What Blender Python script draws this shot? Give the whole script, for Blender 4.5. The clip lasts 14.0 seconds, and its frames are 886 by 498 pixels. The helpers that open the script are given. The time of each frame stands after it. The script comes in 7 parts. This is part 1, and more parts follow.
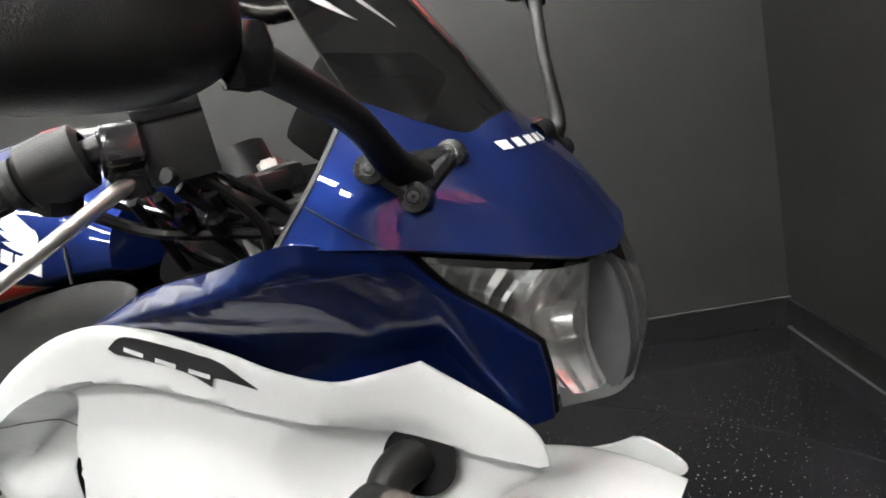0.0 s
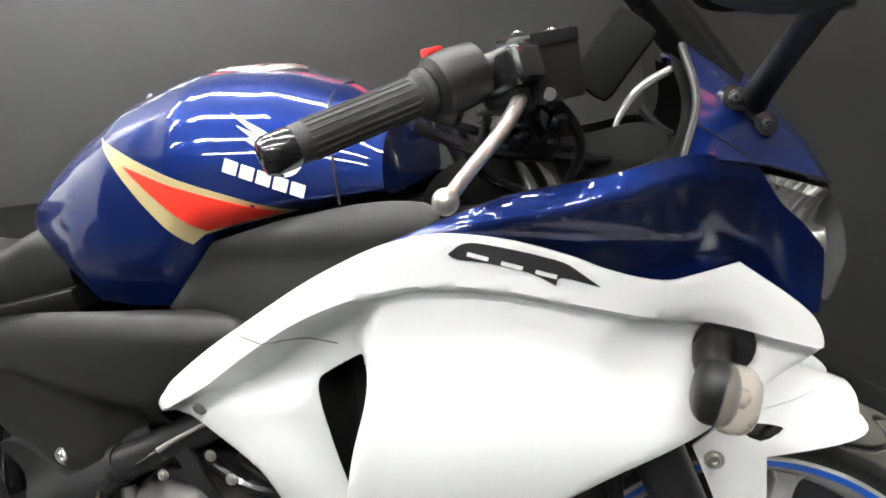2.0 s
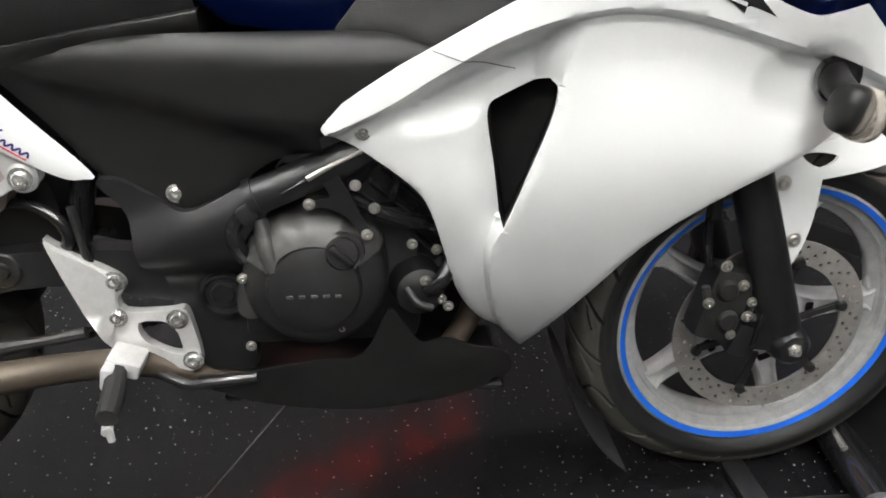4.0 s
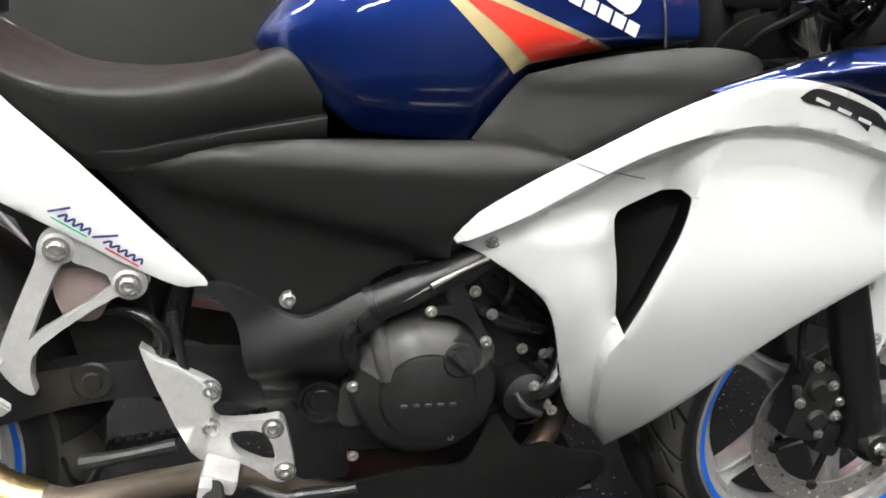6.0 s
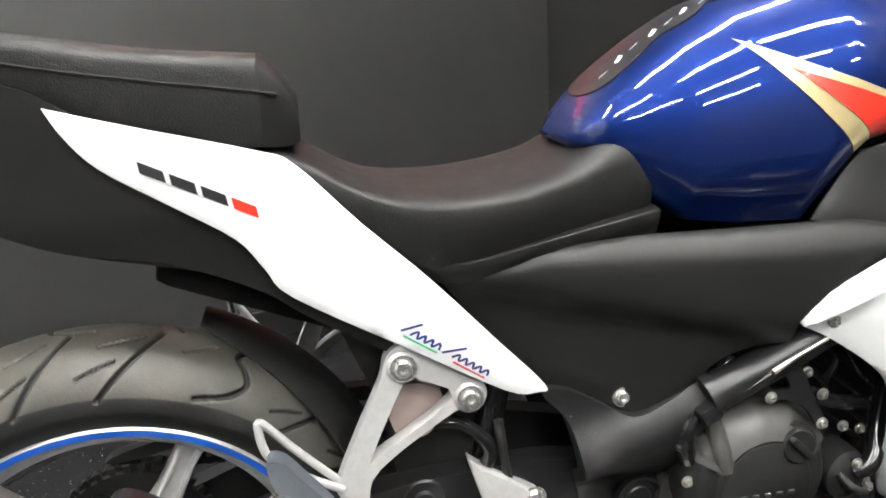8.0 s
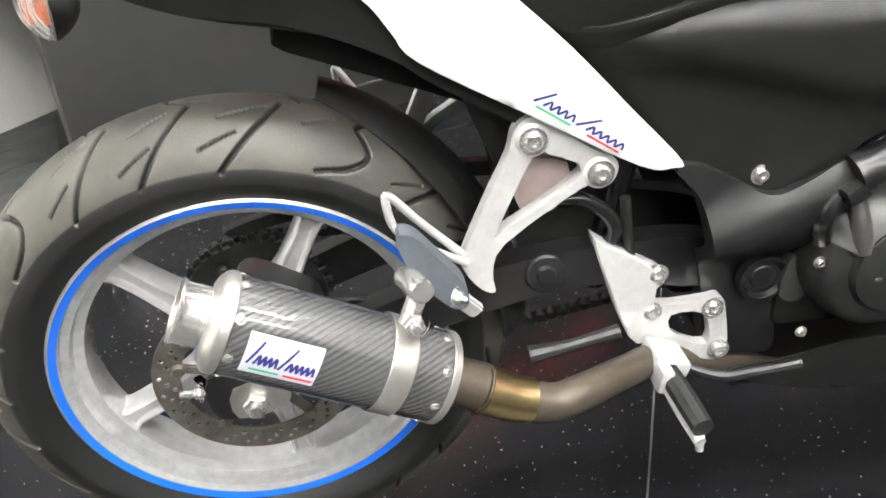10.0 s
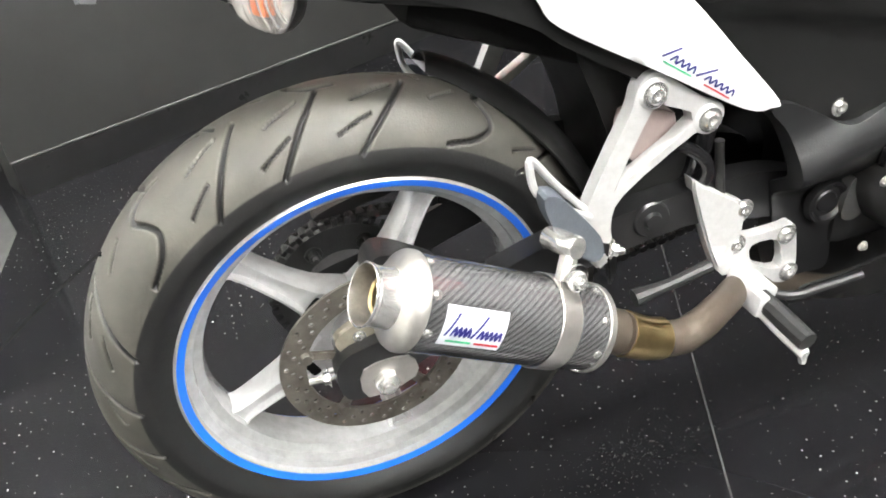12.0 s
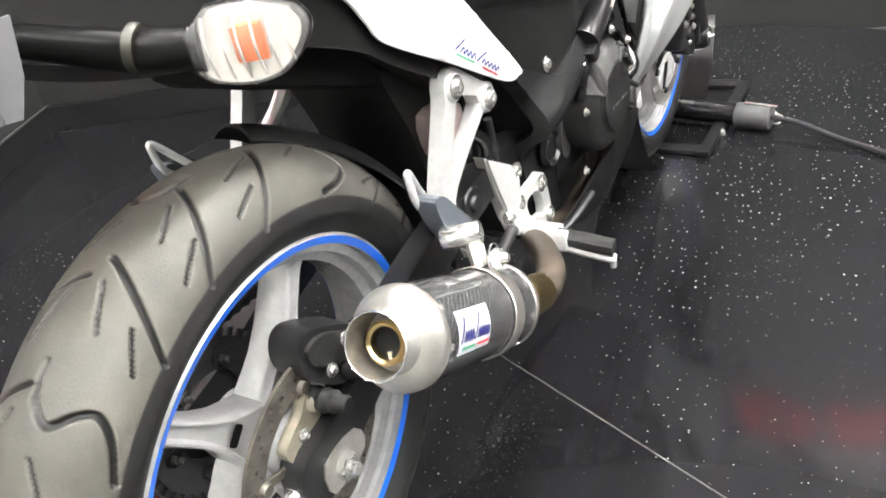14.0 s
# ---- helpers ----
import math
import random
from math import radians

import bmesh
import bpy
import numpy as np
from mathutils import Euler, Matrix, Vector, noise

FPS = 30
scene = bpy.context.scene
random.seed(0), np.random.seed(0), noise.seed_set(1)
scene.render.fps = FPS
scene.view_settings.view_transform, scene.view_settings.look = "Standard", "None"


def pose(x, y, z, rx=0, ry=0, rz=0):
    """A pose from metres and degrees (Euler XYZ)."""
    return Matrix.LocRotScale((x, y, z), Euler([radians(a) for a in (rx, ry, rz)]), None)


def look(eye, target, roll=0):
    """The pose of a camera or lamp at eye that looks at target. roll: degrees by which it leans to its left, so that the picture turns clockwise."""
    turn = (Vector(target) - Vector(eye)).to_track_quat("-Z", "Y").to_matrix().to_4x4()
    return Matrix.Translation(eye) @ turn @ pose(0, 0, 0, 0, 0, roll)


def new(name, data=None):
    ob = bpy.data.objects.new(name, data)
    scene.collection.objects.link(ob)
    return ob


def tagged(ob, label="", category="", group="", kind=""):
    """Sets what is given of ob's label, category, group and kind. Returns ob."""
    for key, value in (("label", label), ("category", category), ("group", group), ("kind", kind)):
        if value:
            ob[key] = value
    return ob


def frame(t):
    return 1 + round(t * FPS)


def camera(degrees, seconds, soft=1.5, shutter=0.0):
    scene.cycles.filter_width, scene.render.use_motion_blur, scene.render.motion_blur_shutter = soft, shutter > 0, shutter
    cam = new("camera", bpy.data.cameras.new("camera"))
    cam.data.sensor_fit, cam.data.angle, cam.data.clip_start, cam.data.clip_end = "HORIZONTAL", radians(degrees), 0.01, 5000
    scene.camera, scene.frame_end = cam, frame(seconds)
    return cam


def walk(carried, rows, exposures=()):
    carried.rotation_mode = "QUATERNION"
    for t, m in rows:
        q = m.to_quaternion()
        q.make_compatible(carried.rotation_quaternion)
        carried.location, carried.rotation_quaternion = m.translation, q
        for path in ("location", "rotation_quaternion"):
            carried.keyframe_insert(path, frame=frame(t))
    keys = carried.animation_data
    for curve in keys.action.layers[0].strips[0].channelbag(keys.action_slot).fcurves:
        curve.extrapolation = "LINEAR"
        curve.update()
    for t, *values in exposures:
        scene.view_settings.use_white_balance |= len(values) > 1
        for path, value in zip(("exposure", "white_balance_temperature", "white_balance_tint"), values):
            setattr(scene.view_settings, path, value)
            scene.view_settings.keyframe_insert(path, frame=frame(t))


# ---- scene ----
cam = camera(58.8, 14.0, soft=1.8)
PATH = [
    (0, (1.696, -0.665, 0.949), (0.756, 1.07, 0.628), -9.6),
    (0.5, (1.621, -0.754, 0.988), (0.66, 0.992, 0.822), -9.4),
    (0.8, (1.585, -0.787, 1.009), (0.642, 0.975, 0.944), -9.4),
    (1, (1.55, -0.825, 1.019), (0.666, 0.969, 0.981), -9.0),
    (1.5, (1.414, -0.889, 0.977), (0.699, 0.969, 0.789), -7.5),
    (2, (1.282, -0.929, 0.947), (0.842, 0.986, 0.575), -5.7),
    (2.5, (1.172, -0.98, 0.921), (1.104, 0.936, 0.352), -3.0),
    (3, (1.05, -1.028, 0.89), (1.181, 0.849, 0.212), -0.9),
    (3.5, (0.933, -1.059, 0.86), (1.061, 0.777, 0.076), -0.4),
    (5.8, (0.619, -1.008, 0.899), (0.938, 0.85, 0.233), 1.8),
    (6, (0.61, -1.0, 0.901), (0.939, 0.872, 0.279), 1.9),
    (6.5, (0.556, -0.964, 0.925), (0.953, 0.93, 0.421), 2.9),
    (7, (0.491, -0.922, 0.961), (0.918, 0.981, 0.515), 2.2),
    (7.5, (0.319, -0.907, 0.976), (0.655, 1.032, 0.62), -0.4),
    (8, (0.25, -0.904, 0.948), (0.584, 1.005, 0.451), -2.9),
    (8.2, (0.229, -0.88, 0.94), (0.578, 1.004, 0.368), -3.6),
    (10.3, (0.161, -0.851, 0.924), (0.242, 0.855, -0.117), -5.0),
    (10.5, (0.14, -0.845, 0.925), (0.189, 0.841, -0.149), -5.3),
    (11, (0.116, -0.835, 0.945), (0.114, 0.821, -0.176), -5.8),
    (11.5, (0.066, -0.859, 0.973), (0.163, 0.828, -0.097), -6.4),
    (12, (-0.087, -0.824, 0.96), (0.321, 0.802, -0.13), -6.2),
    (12.5, (-0.2, -0.779, 0.978), (0.468, 0.749, -0.127), -8.4),
    (13, (-0.301, -0.803, 0.989), (0.684, 0.562, -0.091), -10.4),
    (13.5, (-0.423, -0.75, 1.012), (0.779, 0.443, -0.052), -11.2),
    (14, (-0.405, -0.616, 0.94), (0.967, 0.411, -0.09), -12.6),
]
walk(cam, [(t, look(eye, target, roll)) for t, eye, target, roll in PATH], [(0.0, 0.7), (0.5, 1.05), (1.0, 1.15), (1.5, 1.2), (2.0, 0.95), (2.5, 0.5), (3.0, 0.35), (3.5, 0.65), (6.0, 0.75), (7.0, 0.85), (8.0, 1.0), (10.5, 1.45), (12.0, 1.6), (14.0, 1.75)])

# ---- light ----
world = bpy.data.worlds.new("world")
scene.world = world
world.use_nodes = True
world.node_tree.nodes["Background"].inputs[0].default_value = (1, 1, 1, 1)
world.node_tree.nodes["Background"].inputs[1].default_value = 0.02


# ---- materials ----
def mat(name, color, rough=0.5, metal=0.0, coat=0.0, spots=0.0, scale=20.0, bump=0.0, bscale=200.0, dark=None, rvar=0.0, trans=0.0, ior=1.45, emit=None, coat_rough=0.03):
    m = bpy.data.materials.new(name)
    m.use_nodes = True
    t = m.node_tree
    b = t.nodes["Principled BSDF"]
    b.inputs["Base Color"].default_value = (*color, 1)
    b.inputs["Roughness"].default_value = rough
    b.inputs["Metallic"].default_value = metal
    b.inputs["IOR"].default_value = ior
    b.inputs["Coat Weight"].default_value = coat
    b.inputs["Coat Roughness"].default_value = coat_rough
    b.inputs["Transmission Weight"].default_value = trans
    if emit:
        b.inputs["Emission Color"].default_value = (*emit[:3], 1)
        b.inputs["Emission Strength"].default_value = emit[3]
    co = t.nodes.new("ShaderNodeTexCoord")
    if spots > 0:
        n = t.nodes.new("ShaderNodeTexNoise")
        n.inputs["Scale"].default_value = scale
        n.inputs["Detail"].default_value = 8
        n.inputs["Roughness"].default_value = 0.65
        t.links.new(co.outputs["Object"], n.inputs["Vector"])
        r = t.nodes.new("ShaderNodeMapRange")
        r.inputs[1].default_value, r.inputs[2].default_value = 0.35, 0.72
        t.links.new(n.outputs["Fac"], r.inputs[0])
        mx = t.nodes.new("ShaderNodeMix")
        mx.data_type = "RGBA"
        d = dark if dark else tuple(c * (1 - spots) for c in color)
        mx.inputs["A"].default_value = (*color, 1)
        mx.inputs["B"].default_value = (*d, 1)
        t.links.new(r.outputs[0], mx.inputs["Factor"])
        t.links.new(mx.outputs["Result"], b.inputs["Base Color"])
        if rvar > 0:
            q = t.nodes.new("ShaderNodeMapRange")
            q.inputs[1].default_value, q.inputs[2].default_value = 0.3, 0.75
            q.inputs[3].default_value, q.inputs[4].default_value = max(0.0, rough - rvar), min(1.0, rough + rvar)
            t.links.new(n.outputs["Fac"], q.inputs[0])
            t.links.new(q.outputs[0], b.inputs["Roughness"])
    if bump > 0:
        n2 = t.nodes.new("ShaderNodeTexNoise")
        n2.inputs["Scale"].default_value = bscale
        n2.inputs["Detail"].default_value = 4
        t.links.new(co.outputs["Object"], n2.inputs["Vector"])
        bp = t.nodes.new("ShaderNodeBump")
        bp.inputs["Strength"].default_value = bump
        bp.inputs["Distance"].default_value = 0.002
        t.links.new(n2.outputs["Fac"], bp.inputs["Height"])
        t.links.new(bp.outputs[0], b.inputs["Normal"])
    return m


BLUE = mat("blue_paint", (0.0026, 0.0112, 0.077), 0.40, 0.55, 1.0, 0.25, 900, dark=(0.0042, 0.0166, 0.112), coat_rough=0.015)
WHITE = mat("white_paint", (0.80, 0.82, 0.82), 0.28, 0, 0.8, 0.03, 6)
BLUE.node_tree.nodes["Principled BSDF"].inputs["Specular IOR Level"].default_value = 0.05
PLASTIC = mat("black_plastic", (0.012, 0.012, 0.012), 0.38, 0, 0, 0.35, 9, 0.25, 900, rvar=0.08)
PLASTIC.node_tree.nodes["Principled BSDF"].inputs["Specular IOR Level"].default_value = 0.32
GLOSSBLACK = mat("gloss_black", (0.012, 0.012, 0.013), 0.16, 0, 0.4, 0.2, 30)
FRAMEBLK = mat("frame_black", (0.016, 0.016, 0.017), 0.33, 0.1, 0.1, 0.4, 25, 0.15, 500)
VINYL = mat("seat_vinyl", (0.012, 0.012, 0.012), 0.4, 0, 0, 0.3, 14, 0.5, 700, rvar=0.08)
VINYL.node_tree.nodes["Principled BSDF"].inputs["Specular IOR Level"].default_value = 0.3
RUBBER = mat("tyre_rubber", (0.036, 0.035, 0.031), 0.55, 0, 0, 0.6, 11, 0.14, 350, dark=(0.076, 0.072, 0.060), rvar=0.1)
ALLOY = mat("wheel_silver", (0.66, 0.66, 0.665), 0.27, 0.5, 0.4, 0.25, 60, 0.08, 500)
CAST = mat("cast_alloy", (0.66, 0.66, 0.655), 0.4, 0.4, 0, 0.15, 90, 0.2, 600)
CHROME = mat("bright_steel", (0.70, 0.69, 0.67), 0.2, 0.8, 0, 0.12, 70)
BRUSHED = mat("brushed_steel", (0.64, 0.62, 0.585), 0.3, 0.85, 0, 0.2, 50, 0.1, 300)
DISCMAT = mat("brake_disc_steel", (0.40, 0.385, 0.365), 0.4, 0.55, 0, 0.3, 40)
DARKMETAL = mat("dark_metal", (0.04, 0.04, 0.04), 0.42, 0.5, 0, 0.4, 40, 0.3, 400)
ENGINE = mat("engine_casting", (0.020, 0.020, 0.0205), 0.4, 0.2, 0, 0.4, 30, 0.4, 700)
ENGINELITE = mat("engine_cover", (0.085, 0.085, 0.083), 0.36, 0.4, 0, 0.25, 40, 0.3, 900)
HEATED = mat("heat_stained_steel", (0.10, 0.080, 0.062), 0.48, 0.5, 0, 0.7, 14, 0.1, 200, dark=(0.07, 0.058, 0.046))
BRASS = mat("straw_steel", (0.62, 0.48, 0.24), 0.28, 1.0, 0, 0.25, 30)
RED = mat("red_plastic", (0.75, 0.03, 0.025), 0.4, 0, 0.3, 0.1, 40)
REDPAINT = mat("red_graphic", (0.72, 0.035, 0.02), 0.3, 0, 0.6)
GOLD = mat("gold_graphic", (0.52, 0.43, 0.22), 0.3, 0.35, 0.6)
WHITEGR = mat("white_graphic", (0.85, 0.85, 0.85), 0.32, 0, 0.5)
STRIPEGREY = mat("grey_graphic", (0.38, 0.38, 0.385), 0.35, 0.2, 0.4, 0.2, 60)
BLACKGR = mat("black_graphic", (0.02, 0.02, 0.022), 0.4, 0, 0.3)
INK = mat("blue_ink", (0.02, 0.02, 0.14), 0.5)
GREENINK = mat("green_ink", (0.05, 0.42, 0.2), 0.5)
REDINK = mat("red_ink", (0.6, 0.03, 0.05), 0.5)
STICKER = mat("sticker_white", (0.78, 0.8, 0.86), 0.25, 0.2, 0.5)
RIMBLUE = mat("rim_tape_blue", (0.01, 0.14, 0.72), 0.35, 0, 0.4)
SCREEN = mat("smoked_screen", (0.08, 0.08, 0.08), 0.03, 0, 0, trans=0.97, ior=1.3)
LENS = mat("clear_lens", (0.92, 0.93, 0.93), 0.03, 0, 0, trans=1.0, ior=1.12)
LENSRIB = mat("ribbed_lens", (0.97, 0.96, 0.95), 0.06, 0, 0, trans=0.95, ior=1.2, bump=0.3, bscale=120)
TINTLENS = mat("tinted_lens", (0.72, 0.66, 0.60), 0.08, 0, 0, trans=0.85, ior=1.15, bump=0.5, bscale=150)
INDBACK = mat("pale_reflector", (0.60, 0.58, 0.55), 0.22, 0.6, 0.3, 0.2, 90)
STALK = mat("stalk_plastic", (0.004, 0.004, 0.004), 0.3, 0, 0, 0.2, 60)
STALK.node_tree.nodes["Principled BSDF"].inputs["Specular IOR Level"].default_value = 0.06
AMBER = mat("amber_bulb", (0.62, 0.15, 0.045), 0.3, trans=0.3, spots=0.4, scale=120)
TRANSL = mat("milky_plastic", (0.42, 0.33, 0.31), 0.35, trans=0.25, spots=0.3, scale=20)
RUBBERGR = mat("grip_rubber", (0.014, 0.014, 0.014), 0.62, 0, 0, 0.2, 60, 0.6, 900)
PEGGREY = mat("blue_grey_rubber", (0.075, 0.085, 0.10), 0.6, 0, 0, 0.2, 60, 0.4, 700)
GREYPLATE = mat("grey_bracket", (0.11, 0.11, 0.115), 0.45, 0.2, 0, 0.2, 40)
WALLBLACK = mat("black_lining", (0.020, 0.020, 0.0195), 0.48, 0, 0, 0.25, 3, 0.15, 60, rvar=0.07)
WALLWHITE = mat("white_wall", (0.82, 0.82, 0.78), 0.6, 0, 0, 0.06, 3)
WALLDARK = mat("dead_black_lining", (0.014, 0.014, 0.014), 0.6, 0, 0, 0.3, 3, 0.1, 60)
WALLDARK.node_tree.nodes["Principled BSDF"].inputs["Specular IOR Level"].default_value = 0.25
DADO = mat("black_dado_paint", (0.013, 0.013, 0.0134), 0.35, 0, 0, 0.5, 6, 0.2, 40, rvar=0.1)
DADO.node_tree.nodes["Principled BSDF"].inputs["Specular IOR Level"].default_value = 0.3
WORNEDGE = mat("worn_edge_paint", (0.10, 0.10, 0.098), 0.7, 0, 0, 0.8, 5, 0.3, 60, dark=(0.02, 0.02, 0.02))
GREYFLOOR = mat("grey_floor_paint", (0.055, 0.057, 0.055), 0.5, 0, 0, 0.25, 8, 0.15, 80, rvar=0.1)
CEIL = mat("ceiling_paint", (0.05, 0.05, 0.05), 0.7, 0, 0, 0.2, 2)
DISCDUST = mat("dusty_disc_steel", (0.21, 0.195, 0.17), 0.45, 0.6, 0, 0.5, 30, 0.2, 200, dark=(0.10, 0.09, 0.075))
SPOKE = mat("spoke_silver", (0.68, 0.68, 0.685), 0.30, 0.4, 0.3, 0.2, 60, 0.08, 500)
LINING = mat("black_lining_felt", (0.006, 0.006, 0.006), 0.7, 0, 0, 0.3, 40)
LINING.node_tree.nodes["Principled BSDF"].inputs["Specular IOR Level"].default_value = 0.1
WALLGREY = mat("grey_wall", (0.12, 0.12, 0.118), 0.7, 0, 0, 0.06, 3)
LAMPHOUSE = mat("lamp_housing", (0.8, 0.8, 0.8), 0.4)


def carbon_material():
    m = mat("carbon_fibre", (0.02, 0.02, 0.021), 0.25, 0, 1.0)
    t = m.node_tree
    b = t.nodes["Principled BSDF"]
    uv = t.nodes.new("ShaderNodeUVMap")
    mp = t.nodes.new("ShaderNodeMapping")
    mp.inputs["Rotation"].default_value = (0, 0, radians(45))
    mp.inputs["Scale"].default_value = (215, 215, 215)
    t.links.new(uv.outputs[0], mp.inputs[0])
    w = t.nodes.new("ShaderNodeTexWave")
    w.wave_type, w.bands_direction = "BANDS", "X"
    w.inputs["Scale"].default_value = 1.0
    t.links.new(mp.outputs[0], w.inputs["Vector"])
    w2 = t.nodes.new("ShaderNodeTexWave")
    w2.wave_type, w2.bands_direction = "BANDS", "Y"
    w2.inputs["Scale"].default_value = 0.25
    t.links.new(mp.outputs[0], w2.inputs["Vector"])
    mul = t.nodes.new("ShaderNodeMath")
    mul.operation = "MULTIPLY"
    t.links.new(w.outputs["Fac"], mul.inputs[0])
    t.links.new(w2.outputs["Fac"], mul.inputs[1])
    add = t.nodes.new("ShaderNodeMath")
    add.operation = "MULTIPLY_ADD"
    t.links.new(w.outputs["Fac"], add.inputs[0])
    add.inputs[1].default_value = 0.55
    t.links.new(mul.outputs[0], add.inputs[2])
    tone = t.nodes.new("ShaderNodeMix")
    tone.data_type = "RGBA"
    tone.inputs["A"].default_value = (0.005, 0.005, 0.006, 1)
    tone.inputs["B"].default_value = (0.12, 0.12, 0.122, 1)
    t.links.new(add.outputs[0], tone.inputs["Factor"])
    t.links.new(tone.outputs["Result"], b.inputs["Base Color"])
    tilt_ = t.nodes.new("ShaderNodeBump")
    tilt_.inputs["Strength"].default_value = 0.25
    tilt_.inputs["Distance"].default_value = 0.0006
    t.links.new(w.outputs["Fac"], tilt_.inputs["Height"])
    t.links.new(tilt_.outputs[0], b.inputs["Normal"])
    return m


CARBON = carbon_material()


def deck_material():
    m = mat("gloss_black_deck", (0.008, 0.008, 0.009), 0.10, 0, 0, ior=1.32)
    t = m.node_tree
    b = t.nodes["Principled BSDF"]
    co = t.nodes.new("ShaderNodeTexCoord")
    v = t.nodes.new("ShaderNodeTexVoronoi")
    v.voronoi_dimensions = "2D"
    v.inputs["Scale"].default_value = 46
    v.inputs["Randomness"].default_value = 1.0
    t.links.new(co.outputs["Object"], v.inputs["Vector"])
    n = t.nodes.new("ShaderNodeTexNoise")
    n.inputs["Scale"].default_value = 2.6
    n.inputs["Detail"].default_value = 5
    t.links.new(co.outputs["Object"], n.inputs["Vector"])
    size = t.nodes.new("ShaderNodeMath")
    size.operation = "MULTIPLY"
    size.inputs[1].default_value = 0.098
    sep = t.nodes.new("ShaderNodeSeparateColor")
    t.links.new(v.outputs["Color"], sep.inputs[0])
    pw = t.nodes.new("ShaderNodeMath")
    pw.operation = "POWER"
    pw.inputs[1].default_value = 1.6
    t.links.new(sep.outputs[0], pw.inputs[0])
    t.links.new(pw.outputs[0], size.inputs[0])
    lt = t.nodes.new("ShaderNodeMath")
    lt.operation = "LESS_THAN"
    t.links.new(v.outputs["Distance"], lt.inputs[0])
    sc = t.nodes.new("ShaderNodeMath")
    sc.operation = "MULTIPLY"
    nr = t.nodes.new("ShaderNodeMapRange")
    nr.inputs[1].default_value, nr.inputs[2].default_value = 0.25, 0.62
    t.links.new(n.outputs["Fac"], nr.inputs[0])
    t.links.new(size.outputs[0], sc.inputs[0])
    t.links.new(nr.outputs[0], sc.inputs[1])
    t.links.new(sc.outputs[0], lt.inputs[1])
    mx = t.nodes.new("ShaderNodeMix")
    mx.data_type = "RGBA"
    mx.inputs["A"].default_value = (0.008, 0.008, 0.009, 1)
    mx.inputs["B"].default_value = (0.46, 0.46, 0.44, 1)
    t.links.new(lt.outputs[0], mx.inputs["Factor"])
    t.links.new(mx.outputs["Result"], b.inputs["Base Color"])
    rr = t.nodes.new("ShaderNodeMapRange")
    rr.inputs[1].default_value, rr.inputs[2].default_value = 0.3, 0.75
    rr.inputs[3].default_value, rr.inputs[4].default_value = 0.07, 0.19
    t.links.new(n.outputs["Fac"], rr.inputs[0])
    t.links.new(rr.outputs[0], b.inputs["Roughness"])
    return m


DECK = deck_material()


# ---- mesh tools ----
def part(name, bm, material, parent=None, label="", smooth=True, sharp=35):
    me = bpy.data.meshes.new(name)
    bmesh.ops.recalc_face_normals(bm, faces=bm.faces[:])
    for f in bm.faces:
        f.smooth = smooth
    if smooth:
        lim = radians(sharp)
        for e in bm.edges:
            if len(e.link_faces) == 2 and e.link_faces[0].normal.angle(e.link_faces[1].normal, 0) > lim:
                e.smooth = False
    bm.to_mesh(me)
    bm.free()
    me.materials.append(material)
    ob = new(name, me)
    if parent:
        ob.parent = parent
    if label:
        tagged(ob, label)
    return ob


def thing(name, label, category, at=(0, 0, 0), group=""):
    ob = new(name)
    ob.empty_display_size = 0.1
    ob.location = at
    return tagged(ob, label, category, group)


def spline(pts, n=6, closed=False):
    """A smooth curve through points of any dimension."""
    p = [np.array(q, float) for q in pts]
    k = len(p)
    out = []
    for i in range(k if closed else k - 1):
        a = p[(i - 1) % k] if closed or i > 0 else 2 * p[0] - p[1]
        b, c = p[i], p[(i + 1) % k]
        d = p[(i + 2) % k] if closed or i + 2 < k else 2 * p[-1] - p[-2]
        for j in range(n):
            u = j / n
            out.append(0.5 * (2 * b + (c - a) * u + (2 * a - 5 * b + 4 * c - d) * u * u + (3 * b - a - 3 * c + d) * u ** 3))
    if not closed:
        out.append(p[-1])
    return out


def inside(x, y, poly):
    hit = False
    j = len(poly) - 1
    for i in range(len(poly)):
        (xi, yi), (xj, yj) = poly[i], poly[j]
        if (yi > y) != (yj > y) and x < (xj - xi) * (y - yi) / (yj - yi) + xi:
            hit = not hit
        j = i
    return hit


def smooth_outline(pts, n=4):
    """A closed outline; a third value of 1 marks a sharp corner."""
    runs = []
    k = len(pts)
    corners = [i for i in range(k) if len(pts[i]) > 2]
    if not corners:
        return [tuple(q) for q in spline([p[:2] for p in pts], n, True)]
    out = []
    for a, b in zip(corners, corners[1:] + [corners[0] + k]):
        seg = [pts[i % k][:2] for i in range(a, b + 1)]
        out += [tuple(q) for q in (spline(seg, n) if len(seg) > 2 else [np.array(seg[0]), np.array(seg[1])])][:-1]
    return out


def resample(poly, step):
    out = []
    for (ax, ay), (bx, by) in zip(poly, poly[1:] + poly[:1]):
        d = math.hypot(bx - ax, by - ay)
        m = max(1, round(d / step))
        out += [(ax + (bx - ax) * i / m, ay + (by - ay) * i / m) for i in range(m)]
    return out


